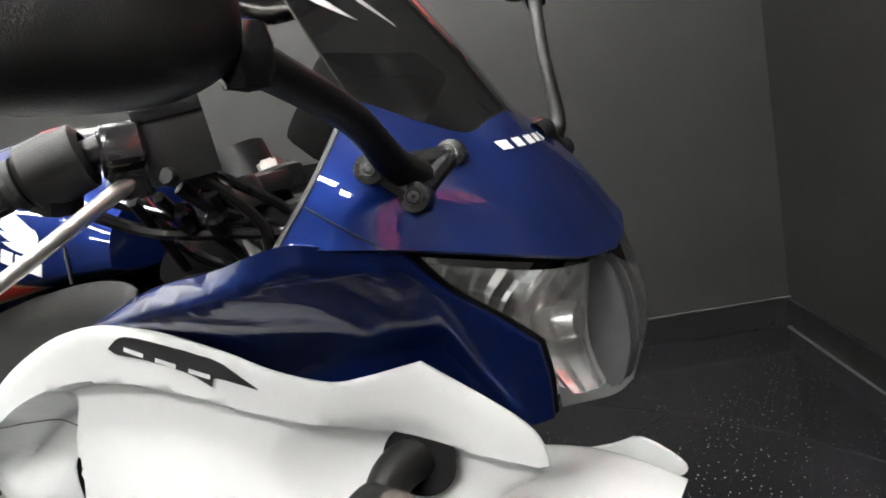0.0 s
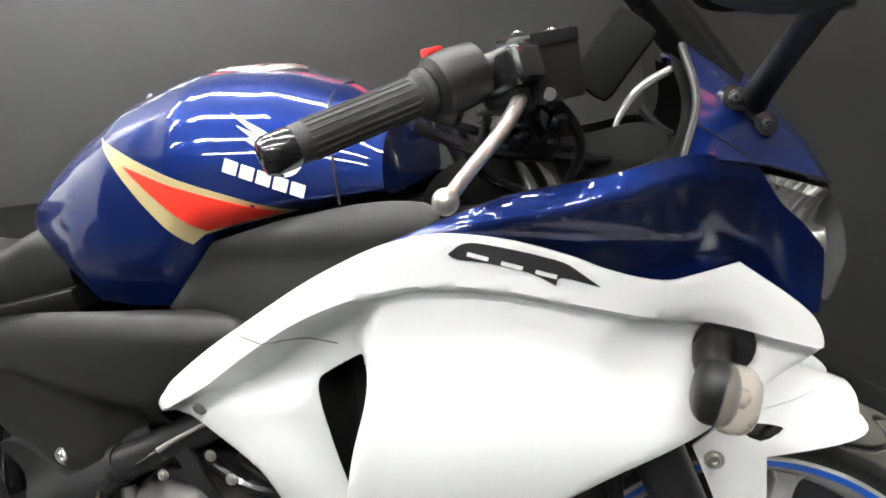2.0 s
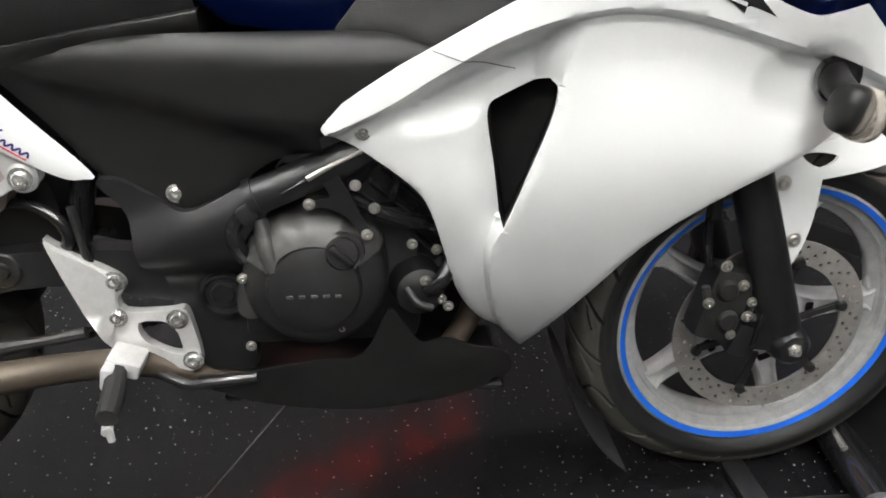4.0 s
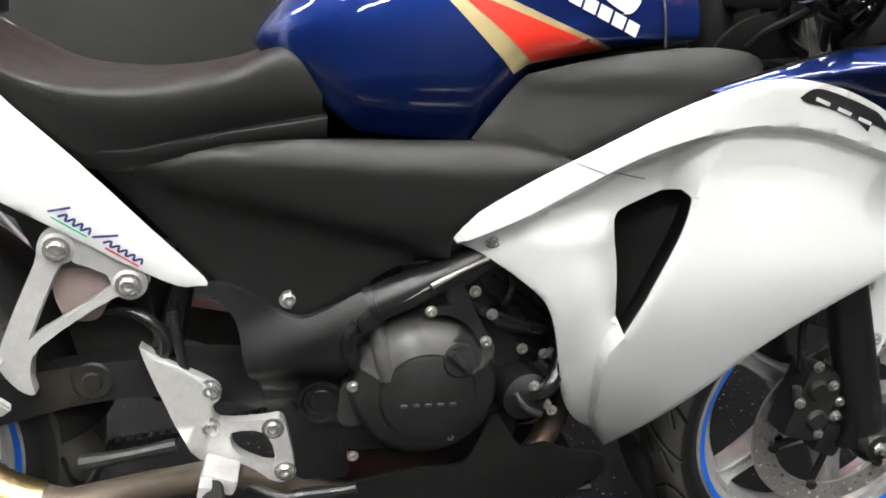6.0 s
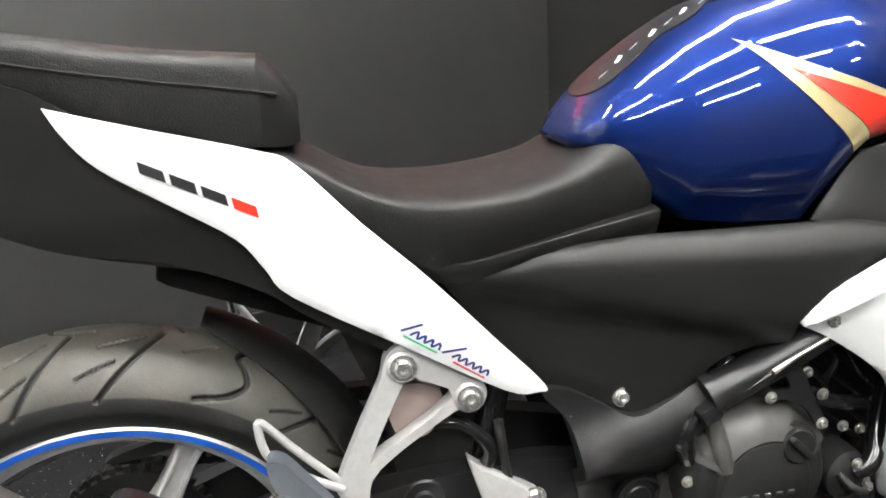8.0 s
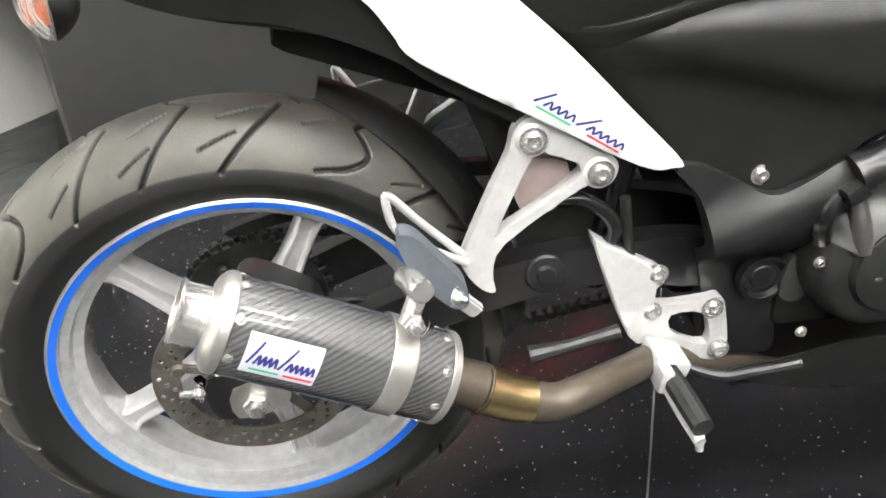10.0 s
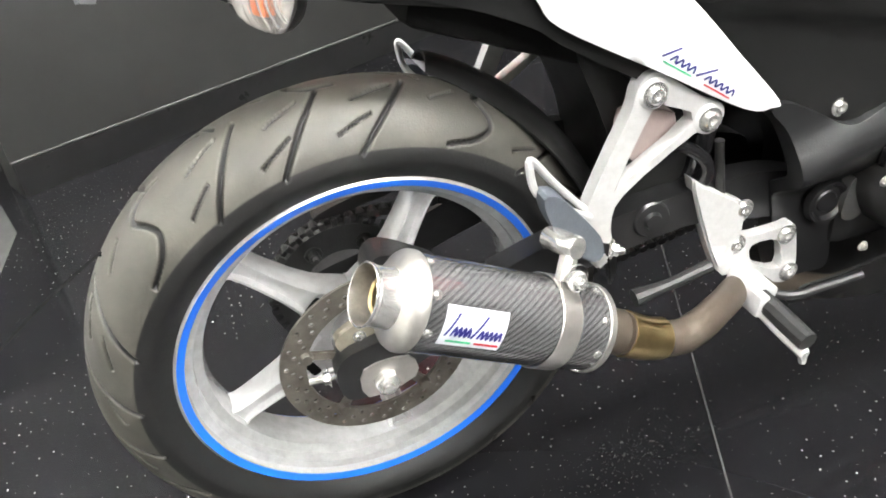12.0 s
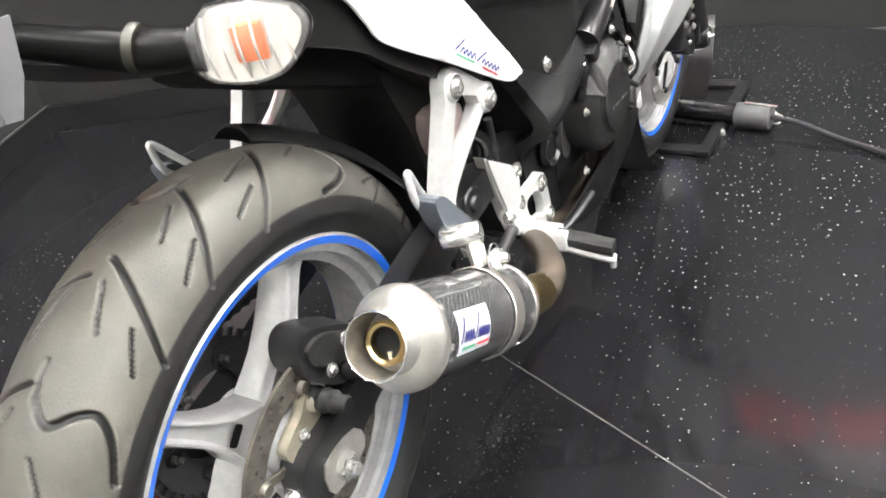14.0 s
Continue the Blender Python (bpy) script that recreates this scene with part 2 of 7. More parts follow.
def slab(outline, yf, thick=0.004, step=0.012, holes=(), smooth_n=4, roll=0.0, lines=()):
    """A curved panel: an outline in x and z, its outer skin at y = yf(x, z), its inner one thick further in."""
    from mathutils.geometry import delaunay_2d_cdt

    poly = resample(smooth_outline(outline, smooth_n), step)
    hs = [resample(smooth_outline(h, smooth_n), step) for h in holes]
    verts, edges = [], []
    for loop in [poly] + hs:
        o = len(verts)
        verts += [Vector(p) for p in loop]
        edges += [(o + i, o + (i + 1) % len(loop)) for i in range(len(loop))]
    edge = len(verts)
    xs, zs = [p[0] for p in poly], [p[1] for p in poly]
    bound = np.array([tuple(v) for v in verts])
    for line in lines:
        run = []
        for p, q in zip(line, line[1:]):
            m = max(1, round(math.hypot(q[0] - p[0], q[1] - p[1]) / step))
            run += [(p[0] + (q[0] - p[0]) * i / m, p[1] + (q[1] - p[1]) * i / m) for i in range(m)]
        last = None
        for p in run + [line[-1]]:
            ok = inside(p[0], p[1], poly) and not any(inside(p[0], p[1], h) for h in hs) and ((bound - p) ** 2).sum(1).min() > (0.45 * step) ** 2
            if ok:
                verts.append(Vector(p))
                if last is not None:
                    edges.append((last, len(verts) - 1))
                last = len(verts) - 1
            else:
                last = None
    nx, nz = int((max(xs) - min(xs)) / step) + 1, int((max(zs) - min(zs)) / step) + 1
    rim = np.array([tuple(v) for v in verts])
    for i in range(nx + 1):
        for j in range(nz + 1):
            x, z = min(xs) + (i + 0.5 * (j % 2)) * step, min(zs) + j * step
            if inside(x, z, poly) and not any(inside(x, z, h) for h in hs) and ((rim - (x, z)) ** 2).sum(1).min() > (0.5 * step) ** 2:
                verts.append(Vector((x, z)))
    vs, es, fs, *_ = delaunay_2d_cdt(verts, edges, [], 0, 1e-6)
    bm = bmesh.new()
    sign = 1 if thick >= 0 else -1
    top = [bm.verts.new((v.x, yf(v.x, v.y) + (sign * roll if roll and ((bound - (v.x, v.y)) ** 2).sum(1).min() < 1e-9 else 0), v.y)) for v in vs]
    low = [bm.verts.new((v.x, yf(v.x, v.y) + thick, v.y)) for v in vs]
    used = {}
    for f in fs:
        cx, cz = sum(vs[i].x for i in f) / 3, sum(vs[i].y for i in f) / 3
        if not inside(cx, cz, poly) or any(inside(cx, cz, h) for h in hs):
            continue
        bm.faces.new([top[i] for i in f])
        bm.faces.new([low[i] for i in reversed(f)])
        for a, b in zip(f, f[1:] + f[:1]):
            used[(a, b)] = 1
    for a, b in used:
        if (b, a) not in used:
            bm.faces.new((top[b], top[a], low[a], low[b]))
    for v in [v for v in bm.verts if not v.link_faces]:
        bm.verts.remove(v)
    return bm


def coons(c0, c1, d0, d1, nu=24, nv=20, thick=0.0, mirror=False):
    """A patch between four curves: c0, c1 run along u at v = 0, 1; d0, d1 along v at u = 0, 1."""
    def even(c, n):
        s = np.array(spline(c, 12))
        L = np.r_[0, np.cumsum(np.linalg.norm(np.diff(s, axis=0), axis=1))]
        return np.stack([np.interp(np.linspace(0, L[-1], n + 1), L, s[:, k]) for k in range(3)], 1)
    a, b, c, d = even(c0, nu), even(c1, nu), even(d0, nv), even(d1, nv)
    bm = bmesh.new()
    P = np.zeros((nu + 1, nv + 1, 3))
    for i in range(nu + 1):
        for j in range(nv + 1):
            u, v = i / nu, j / nv
            P[i, j] = (1 - v) * a[i] + v * b[i] + (1 - u) * c[j] + u * d[j] - ((1 - u) * (1 - v) * a[0] + u * (1 - v) * a[-1] + (1 - u) * v * b[0] + u * v * b[-1])
    for s in (1, -1) if mirror else (1,):
        V = [[bm.verts.new((P[i, j, 0], s * P[i, j, 1], P[i, j, 2])) for j in range(nv + 1)] for i in range(nu + 1)]
        for i in range(nu):
            for j in range(nv):
                bm.faces.new((V[i][j], V[i + 1][j], V[i + 1][j + 1], V[i][j + 1]))
    bmesh.ops.remove_doubles(bm, verts=bm.verts[:], dist=0.0006)
    if thick:
        bmesh.ops.recalc_face_normals(bm, faces=bm.faces[:])
        bmesh.ops.solidify(bm, geom=bm.faces[:], thickness=thick)
    return bm


def tube(path, r, segs=12, n=6, caps=True, bm=None):
    """A round bar along a smooth path; r is one radius or one for each point of the path."""
    bm = bm or bmesh.new()
    rs = list(r) if hasattr(r, "__len__") else [r] * len(path)
    pts = spline([tuple(p) + (q,) for p, q in zip(path, rs)], n) if n > 1 and len(path) > 2 else [np.array(tuple(p) + (q,)) for p, q in zip(path, rs)]
    rings, up = [], None
    for i, p in enumerate(pts):
        d = Vector(pts[min(i + 1, len(pts) - 1)][:3] - pts[max(i - 1, 0)][:3]).normalized()
        if up is None:
            up = d.orthogonal().normalized()
        up = (up - d * up.dot(d)).normalized()
        side = d.cross(up)
        rings.append([bm.verts.new(Vector(p[:3]) + (up * math.cos(a) + side * math.sin(a)) * p[3]) for a in [2 * math.pi * k / segs for k in range(segs)]])
    for a, b in zip(rings, rings[1:]):
        for k in range(segs):
            bm.faces.new((a[k], a[(k + 1) % segs], b[(k + 1) % segs], b[k]))
    if caps:
        bm.faces.new(rings[0][::-1])
        bm.faces.new(rings[-1])
    return bm


def lathe(profile, centre=(0, 0, 0), axis=(0, 1, 0), segs=48, closed=False, bm=None):
    """A turned body: profile of (radius, distance along the axis)."""
    bm = bm or bmesh.new()
    a = Vector(axis).normalized()
    u = a.orthogonal().normalized()
    w = a.cross(u)
    c = Vector(centre)
    rings = []
    for r, h in profile:
        if r < 1e-6:
            rings.append([bm.verts.new(c + a * h)])
        else:
            rings.append([bm.verts.new(c + a * h + (u * math.cos(t) + w * math.sin(t)) * r) for t in [2 * math.pi * k / segs for k in range(segs)]])
    pairs = list(zip(rings, rings[1:])) + ([(rings[-1], rings[0])] if closed else [])
    for p, q in pairs:
        for k in range(segs):
            l = (k + 1) % segs
            if len(p) == 1 and len(q) == 1:
                continue
            if len(p) == 1:
                bm.faces.new((p[0], q[l], q[k]))
            elif len(q) == 1:
                bm.faces.new((p[k], p[l], q[0]))
            else:
                bm.faces.new((p[k], p[l], q[l], q[k]))
    return bm


def box(size, at=(0, 0, 0), rot=(0, 0, 0), bevel=0.004, segs=2, bm=None):
    bm = bm or bmesh.new()
    made = bmesh.ops.create_cube(bm, size=1)["verts"]
    m = pose(*at, *rot) @ Matrix.Diagonal((*size, 1))
    bmesh.ops.transform(bm, matrix=m, verts=made)
    if bevel:
        es = list({e for v in made for e in v.link_edges})
        bmesh.ops.bevel(bm, geom=es, offset=min(bevel, 0.45 * min(size)), segments=segs, affect="EDGES", profile=0.6)
    return bm


def prism(outline, y0, y1, bevel=0.003, holes=(), smooth_n=3, step=0.02):
    """A plate of an outline in x and z between two values of y."""
    bm = slab(outline, lambda x, z: y0, y1 - y0, step, holes, smooth_n)
    return bm


def bar(a, b, w, h, bevel=0.003, bm=None):
    """A flat bar from a to b: w across in the plane of y = const, h along y."""
    a, b = Vector(a), Vector(b)
    d = b - a
    bm = bm or bmesh.new()
    made = bmesh.ops.create_cube(bm, size=1)["verts"]
    x = d.normalized()
    y = (Vector((0, 1, 0)) - x * x.y).normalized()
    z = x.cross(y)
    m = Matrix(((x.x * d.length, y.x * h, z.x * w, (a.x + b.x) / 2), (x.y * d.length, y.y * h, z.y * w, (a.y + b.y) / 2), (x.z * d.length, y.z * h, z.z * w, (a.z + b.z) / 2), (0, 0, 0, 1)))
    bmesh.ops.transform(bm, matrix=m, verts=made)
    if bevel:
        bmesh.ops.bevel(bm, geom=list({e for v in made for e in v.link_edges}), offset=min(bevel, 0.4 * min(w, h)), segments=2, affect="EDGES")
    return bm


def bolt(at, axis=(0, -1, 0), r=0.007, h=0.006, bm=None, socket=True):
    """A round-headed screw with a socket, its head towards axis."""
    p = [(0, h * 0.45), (r * 0.42, h * 0.45), (r * 0.46, h), (r * 0.8, h), (r, h * 0.7), (r, 0)] if socket else [(0, h), (r * 0.6, h), (r, h * 0.6), (r, 0)]
    return lathe([(r * 1.5, 0), (r * 1.5, h * 0.25), (r, h * 0.25)][::-1] + [], at, axis, 14, bm=lathe(p, at, axis, 14, bm=bm))


def nut(at, axis=(0, -1, 0), r=0.011, h=0.012, bm=None):
    bm = lathe([(0, h), (r * 0.9, h), (r, h * 0.85), (r, 0)], at, axis, 6, bm=bm)
    lathe([(0, h * 1.7), (r * 0.45, h * 1.7), (r * 0.5, h * 1.5), (r * 0.5, h * 0.9)], at, axis, 14, bm=bm)
    return lathe([(r * 1.5, h * 0.2), (r * 1.5, 0)], at, axis, 20, bm=bm)


def onto(ob, lift=0.0012, side=-1, default=-0.15):
    """The outer skin of a mesh object as y of (x, z), seen from the right (side -1) or the left."""
    from mathutils.bvhtree import BVHTree

    me = ob.data
    tree = BVHTree.FromPolygons([v.co for v in me.vertices], [tuple(p.vertices) for p in me.polygons])

    def f(x, z):
        hit = tree.ray_cast(Vector((x, 3 * side, z)), Vector((0, -side, 0)))[0]
        if hit is None:
            near = tree.find_nearest(Vector((x, default, z)))[0]
            return near.y + side * lift
        return hit.y + side * lift
    return f


def decal(name, outline, ob, material, parent, label="", step=0.008, smooth_n=3, lift=0.0012, side=-1):
    return part(name, slab(outline, onto(ob, lift, side), -0.9 * lift * side, step, (), smooth_n), material, parent, label)


def strip_marks(name, start, along, widths, height, slant, ob, material, parent, label, gap=0.25, lift=0.0012):
    """A row of plain bars in place of a word: start (x, z), along (dx, dz) for the whole word."""
    bm = bmesh.new()
    f = onto(ob, lift)
    total = sum(widths) + gap * (len(widths) - 1)
    L = math.hypot(*along)
    ux, uz = along[0] / L, along[1] / L
    px, pz = -uz, ux
    s = 0.0
    for w in widths:
        a, b = s / total * L, (s + w) / total * L
        s += w + gap
        quad = []
        for d, h in ((a, 0), (b, 0), (b, height), (a, height)):
            x, z = start[0] + ux * (d + slant * h) + px * h, start[1] + uz * (d + slant * h) + pz * h
            quad.append(Vector((x, f(x, z), z)))
        lo = [q + Vector((0, 0.9 * lift, 0)) for q in quad]
        V, W = [bm.verts.new(q) for q in quad], [bm.verts.new(q) for q in lo]
        bm.faces.new(V)
        bm.faces.new(W[::-1])
        for i in range(4):
            bm.faces.new((V[i], V[(i + 1) % 4], W[(i + 1) % 4], W[i]))
    return part(name, bm, material, parent, label, smooth=False)


from mathutils.bvhtree import BVHTree

def stroke_mark(name, start, along, height, strokes, width, ob, material, parent, label, lift=0.0012, slant=0.3):
    """A mark of pen strokes in place of a word: each stroke a run of (u, v) in its length and height."""
    f = onto(ob, lift)
    L = math.hypot(*along)
    ux, uz = along[0] / L, along[1] / L
    for run in strokes:
        pts = [(start[0] + ux * (u * L + slant * v * height) - uz * v * height, start[1] + uz * (u * L + slant * v * height) + ux * v * height) for u, v in (spline(run, 4) if len(run) > 2 else run)]
        bm = bmesh.new()
        rows = []
        for i, (x, z) in enumerate(pts):
            a, b = pts[max(0, i - 1)], pts[min(len(pts) - 1, i + 1)]
            d = math.hypot(b[0] - a[0], b[1] - a[1]) or 1
            ox, oz = -(b[1] - a[1]) / d * width, (b[0] - a[0]) / d * width
            rows.append([bm.verts.new((q, f(q, w), w)) for q, w in ((x + ox, z + oz), (x - ox, z - oz))])
        for p, q in zip(rows, rows[1:]):
            bm.faces.new((p[0], p[1], q[1], q[0]))
        part(name, bm, material, parent, label, smooth=False)


def wavy(u0, u1, n, top=0.42):
    """A low running wave of n humps."""
    return [(u0 + (u1 - u0) * i / (2 * n), top if i % 2 else 0.02) for i in range(2 * n + 1)]


SCRIPT = [[(0.0, 0.0), (0.11, 1.0)], wavy(0.10, 0.43, 4, 0.45), [(0.47, 0.0), (0.62, 1.0)], wavy(0.58, 1.0, 5, 0.40)]

# ---- the booth ----
def flat(points, z0, z1):
    bm = bmesh.new()
    a = [bm.verts.new((x, y, z1)) for x, y in points]
    b = [bm.verts.new((x, y, z0)) for x, y in points]
    bm.faces.new(a)
    bm.faces.new(b[::-1])
    for i in range(len(points)):
        j = (i + 1) % len(points)
        bm.faces.new((a[i], b[i], b[j], a[j]))
    return bm


def wall(name, a, b, z0, z1, thick, material, label):
    """A wall from a to b in plan, thickened to the left of that way."""
    d = Vector((b[0] - a[0], b[1] - a[1])).normalized()
    n = Vector((-d.y, d.x)) * thick
    bm = flat([a, b, (b[0] + n.x, b[1] + n.y), (a[0] + n.x, a[1] + n.y)], z0, z1)
    return tagged(part(name, bm, material, None, smooth=False), label, "wall", kind="structure")


GROUND = -0.10
KX, KY = 1.42, 2.697
BACK = radians(27)
bx, by = math.cos(BACK), math.sin(BACK)
LIN = 2.46
lin = (KX - LIN * bx, KY - LIN * by)
right = (2.28, 0.75)
right_far = (3.18, -3.45)
far = (KX - 6.2 * bx, KY - 6.2 * by)
tagged(part("floor", flat([(-7, -6.5), (7, -6.5), (7, 6), (-7, 6)], GROUND - 0.1, GROUND), GREYFLOOR, None, smooth=False), "grey painted showroom floor", "floor", kind="structure")
tagged(part("ceiling", flat([(-7, -6.5), (7, -6.5), (7, 6), (-7, 6)], 3.3, 3.4), CEIL, None, smooth=False), "black painted showroom ceiling", "ceiling", kind="structure")
wall("wall_north", (KX, KY), lin, GROUND, 3.3, -0.12, WALLBLACK, "matt black lined wall behind the motorcycle")
wall("wall_east", (KX, KY), right, GROUND, 3.3, 0.12, WALLDARK, "dead black lined wall of the booth")
wall("wall_east_front", right, right_far, GROUND, 3.3, 0.12, WALLBLACK, "matt black lined wall that carries the added lettering")
# the gap under this lining is made up, to let the white wall show
wall("wall_north_west", lin, far, 0.72, 3.3, -0.02, WALLBLACK, "matt black lining as an added overhang, raised to show white below")
wall("wall_white", (-0.82, 3.07), (-3.6, -1.62), GROUND, 3.3, -0.1, WALLWHITE, "white painted showroom wall behind the added overhang")
wall("wall_south", (-7, -6.4), (7, -6.4), GROUND, 3.3, -0.1, WALLGREY, "plain grey showroom wall")
wall("wall_west", (-6.9, -6.4), (-6.9, 6), GROUND, 3.3, 0.1, WALLGREY, "plain grey showroom wall")
wall("wall_far_east", (6.9, -6.4), (6.9, 6), GROUND, 3.3, -0.1, WALLGREY, "plain grey showroom wall")


def skirting(name, a, b, height=0.12, worn=True):
    """A low black dado along a wall, with a worn pale top edge."""
    d = Vector((b[0] - a[0], b[1] - a[1])).normalized()
    inn = Vector((d.y, -d.x))
    if inn.dot(Vector((0.7 - a[0], -a[1]))) < 0:
        inn = -inn
    o = 0.003
    bm = flat([(a[0] + inn.x * o, a[1] + inn.y * o), (b[0] + inn.x * o, b[1] + inn.y * o), (b[0] + inn.x * 0.02, b[1] + inn.y * 0.02), (a[0] + inn.x * 0.02, a[1] + inn.y * 0.02)], GROUND, GROUND + height)
    bmesh.ops.bevel(bm, geom=bm.edges[:], offset=0.004, segments=2, affect="EDGES")
    board = tagged(part(name, bm, DADO), "black dado board along the booth wall", "dado", kind="structure")
    z = GROUND + height + 0.002
    if worn:
        part("worn_edge", tube([(a[0] + inn.x * 0.018, a[1] + inn.y * 0.018, z), (b[0] + inn.x * 0.018, b[1] + inn.y * 0.018, z)], 0.0035, 6, 1), WORNEDGE, board, "pale worn top edge")
    return board


skirting("baseboard", (KX, KY), lin)
skirting("baseboard", (KX, KY), right, 0.12, False)
skirting("baseboard", right, right_far, 0.03)

# joint lines added on the grey floor in place of the block wall's joints
joint_mat = mat("joint_line_dark", (0.05, 0.05, 0.05), 0.8, spots=0.5, scale=30)
jm = bmesh.new()
ju = Vector((0.63, 0.776, 0))
jv = Vector((0.776, -0.63, 0))
rnd = random.Random(4)
for r_ in range(11):
    o_ = Vector((-1.55, 2.3, GROUND)) - jv * 0.9 + jv * (0.19 * r_)
    bar(tuple(o_ - ju * 3.0), tuple(o_ + ju * 0.05), 0.0016, 0.004, 0, jm)
    for c_ in range(9):
        q_ = o_ - ju * (0.36 * c_ + (0.18 if r_ % 2 else 0) + rnd.uniform(-0.02, 0.02))
        bar(tuple(q_), tuple(q_ + jv * 0.19), 0.0016, 0.004, 0, jm)
tagged(part("block_joint_lines", jm, joint_mat, None, smooth=False), "dark lines on the grey floor, standing in for block wall joints", "floor joint", kind="stuff")

# black floor of the booth, round the turntable
tagged(part("booth_floor", flat([(KX - 0.03, KY - 0.03), (lin[0] + 0.01, lin[1] + 0.06), (-1.16, 2.48), (-0.76, 1.345), (-0.79, 0.80), (-0.76, -0.6), (-0.6, -2.4), (3.0, -2.4), (right[0] - 0.03, right[1])], GROUND, GROUND + 0.006), DECK, None, smooth=False), "gloss black booth floor with paint chips", "floor", kind="structure")

CX, CY, CR = 0.78, 0.0, 1.575
deck = thing("turntable", "round gloss black turntable with white paint chips", "turntable", (CX, CY, GROUND))


def half_disc(sign):
    """One half of the deck, up to the joint across it."""
    jd = radians(68)
    j = Vector((0.54 - CX, 0.0 - CY))
    d = Vector((math.cos(jd), math.sin(jd)))
    n = Vector((-d.y, d.x)) * sign
    pts = []
    for k in range(720):
        a = 2 * math.pi * k / 720
        p = Vector((CR * math.cos(a), CR * math.sin(a)))
        if (p - j).dot(n) > 0.0015:
            pts.append((math.atan2((p - j).dot(n), (p - j).dot(d)), p))
    pts.sort(key=lambda q: q[0])
    ring = [p for _, p in pts]
    ends = []
    for s in (1, -1):
        b_, c_ = j.dot(d) * s, j.dot(j) - CR * CR
        L = -b_ + math.sqrt(b_ * b_ - c_)
        ends.append(j + d * s * L + n * 0.0015)
    ring = [ends[0]] + ring + [ends[1]]
    bm = bmesh.new()
    a = [bm.verts.new((p.x, p.y, 0.1)) for p in ring]
    b = [bm.verts.new((p.x, p.y, 0.07)) for p in ring]
    bm.faces.new(a)
    bm.faces.new(b[::-1])
    for i in range(len(ring)):
        k = (i + 1) % len(ring)
        bm.faces.new((a[i], b[i], b[k], a[k]))
    return bm


part("deck_panel", half_disc(1), DECK, deck, smooth=False)
part("deck_panel", half_disc(-1), DECK, deck, smooth=False)
part("skirt", lathe([(CR - 0.004, 0.069), (CR - 0.02, 0.05), (CR - 0.02, 0.008), (0.3, 0.008), (0.3, 0.069)], (0, 0, 0), (0, 0, 1), 180, closed=True), GLOSSBLACK, deck, "black rubber skirt")
part("edge_band", lathe([(CR + 0.001, 0.0985), (CR + 0.012, 0.099), (CR + 0.05, 0.06), (CR + 0.055, 0.012), (CR + 0.001, 0.012)], (0, 0, 0), (0, 0, 1), 180, closed=True), LINING, deck, "black band round the deck edge")
part("joint", box((2.96, 0.006, 0.004), (0.54 - CX, 0, 0.0975), (0, 0, 68), 0), mat("joint_grit", (0.1, 0.1, 0.095), 0.7, spots=0.8, scale=60, dark=(0.02, 0.02, 0.02)), deck, "gritty joint", smooth=False)

# pale flecks scattered under the motorcycle
for cx_, cy_, n_, s_ in ((0.36, -0.08, 26, 0.07), (0.95, -0.36, 14, 0.09)):
    bm = bmesh.new()
    rnd = random.Random(int(cx_ * 100))
    for q_ in range(n_ * 14):
        x, y, r = cx_ + rnd.gauss(0, s_), cy_ + rnd.gauss(0, s_ * 0.45), rnd.uniform(0.0004, 0.0012) if q_ % 9 else rnd.uniform(0.0012, 0.0024)
        k = rnd.randint(6, 11)
        vs_ = [bm.verts.new((x + r * rnd.uniform(0.3, 1.7) * math.cos(6.283 * i / k), y + r * rnd.uniform(0.4, 1.2) * math.sin(6.283 * i / k), 0.0005 + 0.0000015 * q_)) for i in range(k)]
        bm.faces.new(vs_)
    tagged(part("floor_flecks", bm, mat("pale_fleck", (0.035, 0.035, 0.034), 0.5), None, smooth=False), "pale flecks on the black deck", "scuff", kind="stuff")

# the sign on the wall
def lettering(name, body, at, direction, up_tilt, height, stretch, material, label, shear=0.10, offset=0.066):
    cu = bpy.data.curves.new("letters", "FONT")
    cu.body = body
    cu.size = 1.0
    cu.offset = offset
    cu.extrude = 0.01
    cu.shear = shear
    cu.space_character = 1.16
    tmp = bpy.data.objects.new("letters", cu)
    scene.collection.objects.link(tmp)
    me = bpy.data.meshes.new_from_object(tmp.evaluated_get(bpy.context.evaluated_depsgraph_get()))
    bpy.data.objects.remove(tmp)
    xs_ = [v.co.x for v in me.vertices]
    ys_ = [v.co.y for v in me.vertices]
    w, h = max(xs_) - min(xs_), max(ys_) - min(ys_)
    for v in me.vertices:
        v.co = ((v.co.x - min(xs_)) / w * stretch, (v.co.y - min(ys_)) / h * height, v.co.z)
    me.materials.append(material)
    ob = new(name, me)
    a = math.atan2(direction[1], direction[0])
    ob.matrix_world = Matrix.Translation(at) @ Euler((radians(90), 0, a)).to_matrix().to_4x4() @ Matrix.Rotation(radians(up_tilt), 4, "Z")
    return tagged(ob, label, "sign")


SIGNWHITE = mat("sign_white", (0.85, 0.85, 0.85), 0.45)
SIGNRED = mat("sign_red", (0.72, 0.035, 0.03), 0.4, 0, 0, 0.25, 2.5, dark=(0.78, 0.10, 0.085))
tilt = -4.5


def on_wall(s):
    return (KX - (s - 0.337) * bx + 0.004 * by, KY - (s - 0.337) * by - 0.004 * bx)


